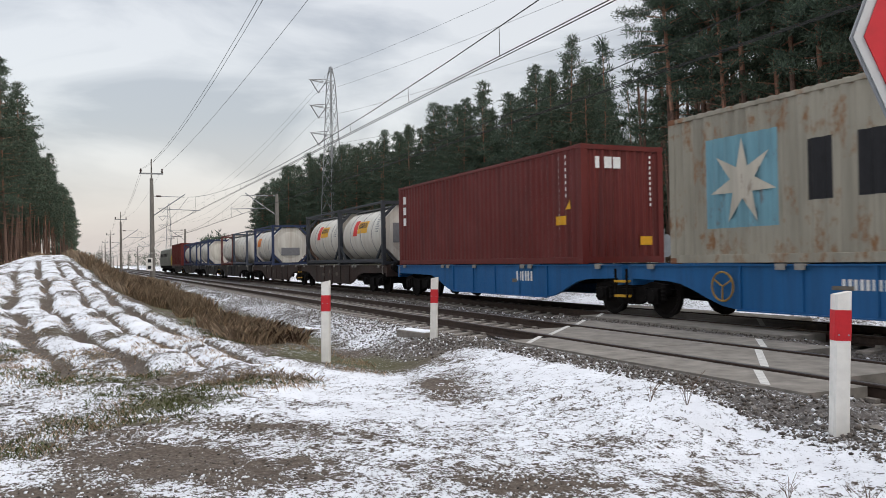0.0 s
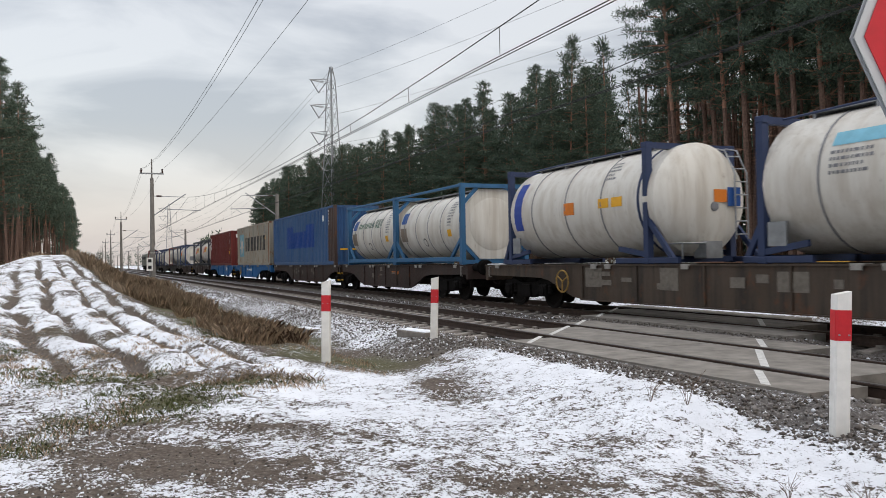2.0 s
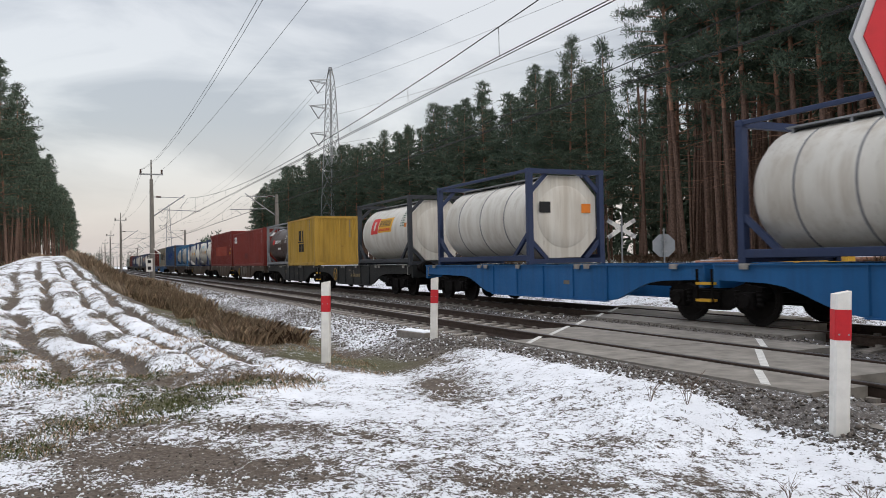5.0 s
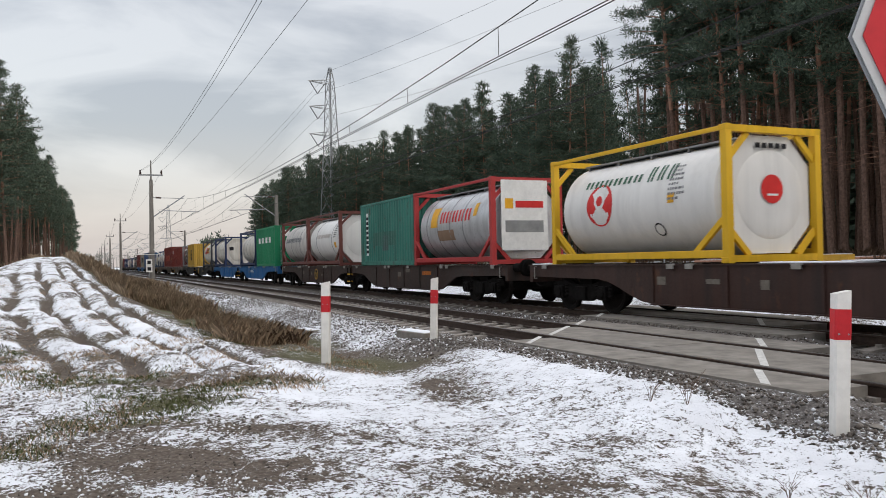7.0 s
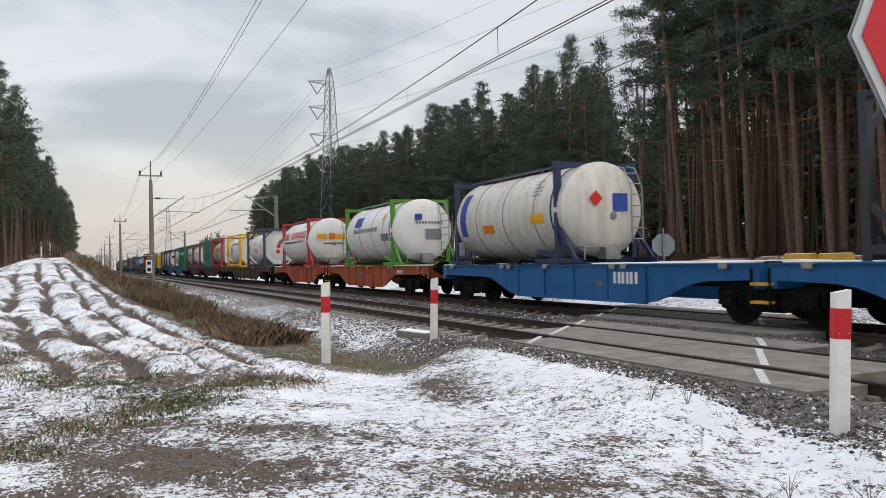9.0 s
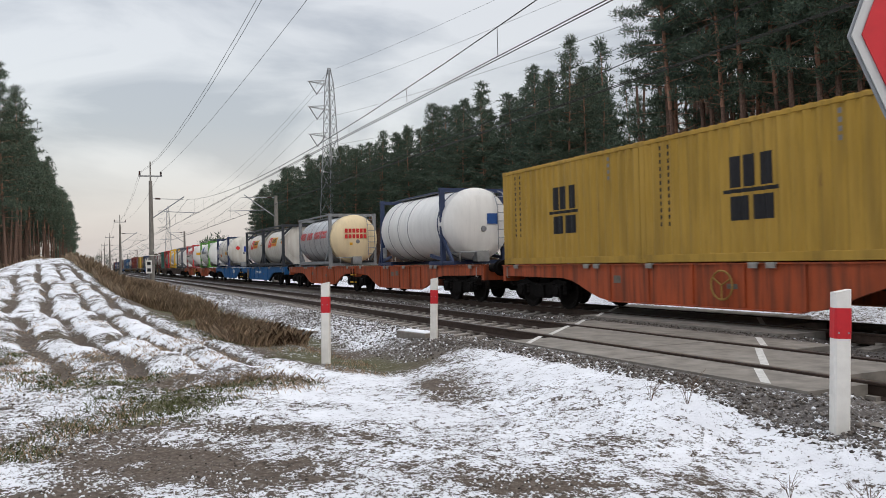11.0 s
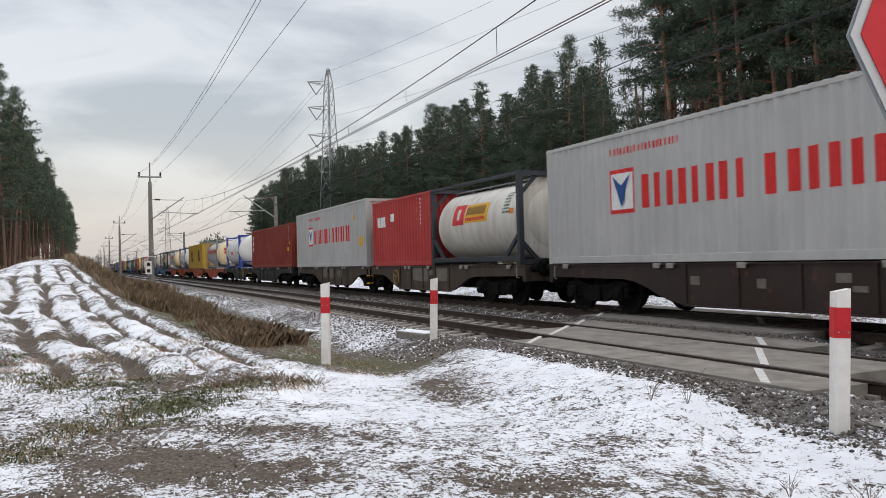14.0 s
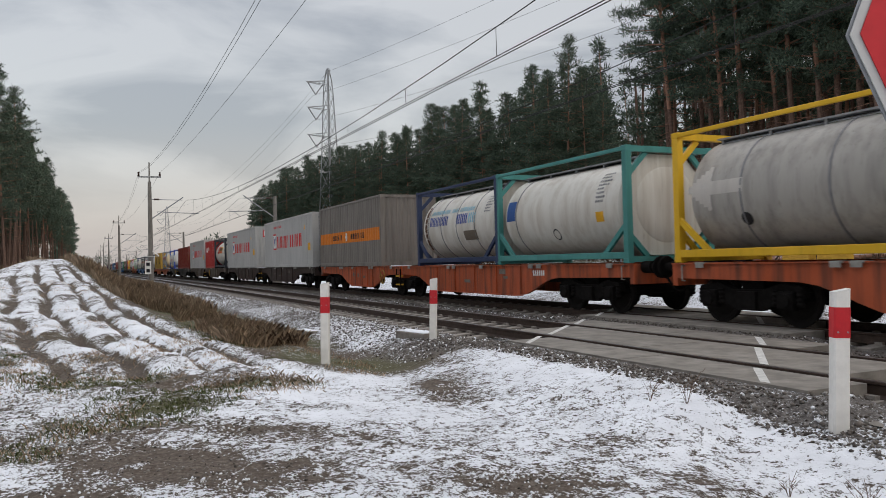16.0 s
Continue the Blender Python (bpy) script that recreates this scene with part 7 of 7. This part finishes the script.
hang("feeder_wire", "thin earth wire along the masts", 15.0, 8.5, 0.9, [m + 2.5 for m in MASTS], 0.006)


# ---- transmission pylons ----
def pylon(x, y, high, turn=0.0):
    p = empty("power_pylon", "grey lattice steel power pylon with three one-sided crossarms", "power pylon", "pylons beyond the wood", at=(x, y, 0.5))
    b = Build()
    lv = [0, 0.14, 0.27, 0.38, 0.48, 0.57, 0.65, 0.72, 0.79, 0.86, 0.93, 1.0]
    half = [1.35 * (1 - q) ** 1.2 + 0.50 if q < 0.93 else 0.50 - 5.0 * (q - 0.93) for q in lv]
    for (qa, ha), (qb, hb) in zip(zip(lv, half), list(zip(lv, half))[1:]):
        za, zb = qa * high, qb * high
        c = [(-1, -1), (1, -1), (1, 1), (-1, 1)]
        for k in range(4):
            (ax, ay), (bx, by) = c[k], c[(k + 1) % 4]
            b.tube((ax * ha, ay * ha, za), (ax * hb, ay * hb, zb), 0.085, n=4)
            b.tube((ax * ha, ay * ha, za), (bx * hb, by * hb, zb), 0.036, n=4)
            b.tube((bx * ha, by * ha, za), (ax * hb, ay * hb, zb), 0.036, n=4)
            b.tube((ax * hb, ay * hb, zb), (bx * hb, by * hb, zb), 0.034, n=4)
    part("tower", b.mesh("tower", GALV), p)
    for q in (0.915, 0.79, 0.655):
        a = Build()
        z = q * high
        tip = (0, -4.9, z)
        for s in (-0.55, 0.55):
            a.tube((s, -0.5, z), tip, 0.06, n=4)
            a.tube((s, -0.5, z + 0.75), tip, 0.05, n=4)
            for k in (0.25, 0.5, 0.75):
                a.tube((s * (1 - k), -0.5 - 4.4 * k, z), (s * (1 - k), -0.5 - 4.4 * k, z + 0.75 * (1 - k)), 0.03, n=4)
        part("crossarm", a.mesh("crossarm", GALV), p)
        part("insulator", Build().tube((0, -4.6, z), (0, -2.9, z - 2.0), 0.085, n=6).tube((0, -1.2, z), (0, -2.9, z - 2.0), 0.085, n=6).mesh("insulator", GREY_MARK), p)
    p.rotation_euler = (0, 0, radians(turn))
    return p


PY1, PY2 = (-136.4, 39.6), (-412.0, 36.0)
pylon(*PY1, 35.5, 24)
pylon(*PY2, 31.0, 0)
for q, dy in ((0.915, -2.9), (0.79, -2.9), (0.655, -2.9), (1.0, 0)):
    for (xa, ya, ha), (xb, yb, hb) in (((*PY1, 35.5), (*PY2, 31.0)), ((*PY1, 35.5), (150.0, 60.0, 37.0))):
        n = 16
        pts = []
        for k in range(n + 1):
            u = k / n
            pts.append((xa + (xb - xa) * u, ya + dy + (yb - ya) * u, q * (ha + (hb - ha) * u) - (1.5 if dy else 0) - 7.0 * 4 * u * (1 - u)))
        tagged(new("power_line", Build().path(pts, 0.016, 4).mesh("power_line", WIRE)), "thin high-voltage power line between the pylons", "power line", "power lines")


# ---- signs at the crossing ----
SIGN_BORDER = plain("sign_border", (0.52, 0.52, 0.51), 0.45, 0, 0.08, 5, 0)
def octagon(r, turn):
    return [(r * math.cos(turn + i * math.pi / 4), r * math.sin(turn + i * math.pi / 4)) for i in range(8)]


def stop_sign(x, y, zc, r, face, roll, label, top=0.6):
    """Octagonal sign; face is the heading of its front in degrees."""
    s = empty("road_sign", label, "road sign", "signs at the crossing", at=(x, y, zc))
    s.rotation_euler = (0, 0, radians(face))
    t = radians(roll)
    part("plate", Build().slab(octagon(r, t), -0.004, 0.004).mesh("plate", GREY_PAINT), s)
    part("border", Build().slab(octagon(r * 0.985, t), -0.010, -0.006).mesh("border", SIGN_BORDER), s, label="grey-white reflective border")
    part("red_field", Build().slab(octagon(r * 0.925, t), -0.016, -0.012).mesh("red_field", POST_RED), s, label="red reflective field")
    part("post", Build().tube((0, 0.05, -zc - 0.4), (0, 0.05, top), 0.032, n=12).mesh("post", GALV), s)
    for z in (-0.2, 0.2):
        part("clamp", Build().box(-0.1, 0.1, 0.005, 0.09, z - 0.02, z + 0.02).mesh("clamp", GALV), s)
    return s


stop_sign(-1.39, 2.39, 1.92, 0.45, 65.9, 1.0, "red octagonal road sign with a white border on a steel post")
stop_sign(-22.93, 19.0, 1.68, 0.44, 245.9, 22.5, "grey back of an octagonal road sign across the tracks")


def saltire(x, y, z, face, label):
    s = empty("crossing_cross", label, "crossing sign", "signs at the crossing", at=(x, y, z))
    s.rotation_euler = (0, 0, radians(face))
    for a in (32, -32):
        c, d = math.cos(radians(a)), math.sin(radians(a))
        arm = Build().bar((-0.62 * c, 0, -0.62 * d), (0.62 * c, 0, 0.62 * d), 0.03, 0.16)
        part("arm", arm.mesh("arm", POST_WHITE), s)
        part("red_end", Build().bar((-0.64 * c, -0.002, -0.64 * d), (-0.45 * c, -0.002, -0.45 * d), 0.034, 0.165).bar((0.45 * c, -0.002, 0.45 * d), (0.64 * c, -0.002, 0.64 * d), 0.034, 0.165).mesh("red_end", GREY_PAINT), s)
    part("post", Build().tube((0, 0.04, -z - 0.4), (0, 0.04, 0.5), 0.035, n=10).mesh("post", GALV), s)


saltire(-25.4, 19.0, 2.4, 245.9, "white crossed-board level crossing sign seen from behind")

# yellow blocks and felled timber at the wood's edge
for x, y in ((-19.40, 21.8), (-17.99, 21.8)):
    z = ground_z(x, y)
    b = empty("barrier_block", "yellow concrete barrier block at the wood's edge", "barrier block", "yellow blocks", at=(x, y, z))
    part("body", Build().prism([(-0.22, -0.1), (0.22, -0.1), (0.15, 0.74), (-0.15, 0.74)], -0.55, 0.55).mesh("body", plain("yellow_concrete", (0.55, 0.31, 0.04), 0.8, 0, 0.2, 6)), b)
    part("snow_cap", Build().box(-0.5, 0.5, -0.13, 0.13, 0.74, 0.765, 0.01).mesh("snow_cap", SNOW), b)


def felled_log(x, y, length, turn, r):
    z = ground_z(x, y) + r * 0.8
    g = empty("felled_log", "thin felled pine log with snow on it at the wood's edge", "log", "felled timber", at=(x, y, z))
    part("stem", Build().tube((-length / 2, 0, 0), (length / 2, 0, 0.05), r, r * 0.8, 9).mesh("stem", BARK_HIGH, True), g)
    part("snow_cap", Build().box(-length * 0.42, length * 0.4, -r * 0.5, r * 0.5, r * 0.86, r * 1.12, 0.02).mesh("snow_cap", SNOW), g, label="strip of snow on the log")
    g.rotation_euler = (0, 0, radians(turn))


for x, y, ln, turn, r in ((-24.5, 23.6, 3.2, 12, 0.10), (-22.8, 24.4, 2.6, -18, 0.09), (-20.6, 23.8, 3.6, 6, 0.11), (-18.4, 24.6, 2.4, 35, 0.09), (-26.4, 24.6, 2.2, -30, 0.08)):
    felled_log(x, y, ln, turn, r)


# ---- weeds and grass ----
def tufts(name, xy, blades, high, wide, mat, label, seed, droop=0.5):
    rs = np.random.RandomState(seed)
    xy = np.asarray(xy)
    n = len(xy) * blades
    p = np.repeat(xy, blades, axis=0) + rs.normal(0, 0.07, (n, 2))
    z = height(p[:, 0], p[:, 1]) - 0.01
    b = np.column_stack([p, z])
    a = rs.uniform(0, 6.28, n)
    h = high * rs.uniform(0.4, 1.25, n)
    out = h * rs.uniform(0.1, droop, n)
    d = np.column_stack([np.cos(a) * out, np.sin(a) * out, h])
    s = np.column_stack([-np.sin(a), np.cos(a), 0 * a]) * wide
    v = np.stack([b - s, b + s, b + d * np.array([0.55, 0.55, 0.7]) + s * 0.7, b + d * np.array([1.25, 1.25, 1.0]), b + d * np.array([0.55, 0.55, 0.7]) - s * 0.7], 1)
    return tagged(new(name, bulk_mesh(name, v.reshape(-1, 3), np.arange(n * 5).reshape(n, 5), mat)), label, "grass", "", "stuff")


def scatter(seed, n, x0, x1, y0, y1, keep):
    rs = np.random.RandomState(seed)
    x, y = rs.uniform(x0, x1, n), rs.uniform(y0, y1, n)
    k = keep(x, y)
    return np.column_stack([x[k], y[k]])


tufts("grass_tufts", scatter(1, 5200, -20, -7.2, -3.5, 3.0, lambda x, y: (cover(x, y)[1] > 0.30) & (ruts(x, y) < 0.5)), 6, 0.055, 0.004, GRASS, "short green and yellow grass poking through snow", 41, 0.9)
tufts("grass_tufts", scatter(2, 3000, -17, -7.2, -3.2, 4.4, lambda x, y: (value_noise(x, y, 0.8, 14) > 0.5) & (cover(x, y)[1] > 0.12)), 5, 0.07, 0.003, DRY, "dead brown grass stalks poking through snow", 42, 0.9)
tufts("grass_tufts", scatter(9, 3200, -40, -11, -5, 2.8, lambda x, y: (value_noise(x, y, 1.3, 24) > 0.58) & (y < field_edge(x))), 4, 0.05, 0.005, DRY, "dead grass tips on the snowy field", 48, 0.9)


def on_bank(lo, hi):
    return lambda x, y: (y - field_edge(x) > lo) & (y - field_edge(x) < hi) & (y < 4.7 - 0.05 * np.clip(x + 45, 0, 30)) & (value_noise(x, y, 2.0, 22) > 0.32 + 0.38 * smooth(-38, -25, x))


tufts("dry_weeds", scatter(3, 2000, -25, -14.5, 2.3, 4.9, lambda x, y: (y > field_edge(x) + 0.1) & (y < 4.2) & (value_noise(x, y, 1.3, 21) > 0.62)), 8, 0.30, 0.0028, DRY, "dry brown weeds on the bank beside the track", 43, 0.7)
tufts("dry_weeds", scatter(4, 6500, -52, -25, 0.3, 5.0, on_bank(0.15, 4.0)), 8, 0.44, 0.0034, DRY, "dry brown reeds and weeds on the bank beside the track", 44, 0.45)
tufts("dry_weeds", scatter(7, 8000, -125, -48, -3.0, 5.0, on_bank(0.1, 6.0)), 5, 0.72, 0.011, DRY, "tall dry reeds on the far part of the bank", 47, 0.45)
tufts("dry_weeds", scatter(5, 330, -12.6, -9.6, 1.2, 2.9, lambda x, y: blob(x, y, -10.9, 2.0, 0.95, 0.5, 0.9) > 0.35), 6, 0.08, 0.0022, DRY, "low brown heath clump", 45, 0.9)
tufts("dry_weeds", scatter(11, 190, -19.5, -14.5, 3.1, 4.5, lambda x, y: blob(x, y, -17.4, 3.75, 1.6, 0.45, 2.9) > 0.3), 6, 0.30, 0.0022, TWIG, "leafless brown bush on the bank", 50, 0.8)
tufts("forest_brush", scatter(6, 3000, -60, 12, 21, 36, lambda x, y: value_noise(x, y, 3.0, 23) > 0.58), 6, 0.42, 0.009, TWIG, "dry brush on the forest floor", 46, 0.7)
tufts("forest_brush", scatter(8, 1500, -230, -100, -12, -4, lambda x, y: y < -5.6 - (x + 103) * 3.0 / 147), 6, 0.8, 0.03, DRY, "dry brush under the pines beyond the field", 49, 0.7)


def dry_stalk(x, y, seed, high):
    """A leafless little plant of thin forked stems."""
    rs = random.Random(seed)
    z = ground_z(x, y)
    p = empty("dry_plant", "leafless dry brown plant with thin forked stems in the snow", "dry plant", "dry plants", at=(x, y, z))
    for i in range(9):
        w, ln = rs.uniform(0, 6.28), high * rs.uniform(0.5, 1.1)
        tip = (math.cos(w) * ln * 0.7, math.sin(w) * ln * 0.7, ln)
        mid = (tip[0] * 0.35, tip[1] * 0.35, ln * 0.55)
        st = part("stem", Build().path([(0, 0, -0.02), mid, tip], 0.0016, 4).mesh("stem", TWIG), p)
        for k in range(2):
            e = (mid[0] + rs.uniform(-0.3, 0.3) * ln, mid[1] + rs.uniform(-0.3, 0.3) * ln, mid[2] + ln * rs.uniform(0.2, 0.4))
            part("twig", Build().tube(mid, e, 0.0012, 0.0006, 4).mesh("twig", TWIG), st)


for k, (x, y, h) in enumerate(((-6.05, 5.25, 0.30), (-6.35, 5.05, 0.22), (-3.55, 4.55, 0.24), (-3.75, 4.8, 0.20), (-3.4, 4.35, 0.22), (-4.2, 4.55, 0.16), (-3.62, 4.95, 0.2))):
    dry_stalk(x, y, k, h)


# ---- everything that moves ----
def motions():
    for thing, s in LOADS:
        walk(thing, [(t, pose(s - travelled(t), FACE, DECK)) for t in range(17)])
    for thing, s in WAGONS:
        walk(thing, [(t, pose(s - travelled(t), FACE, 0)) for t in range(17)])


motions()
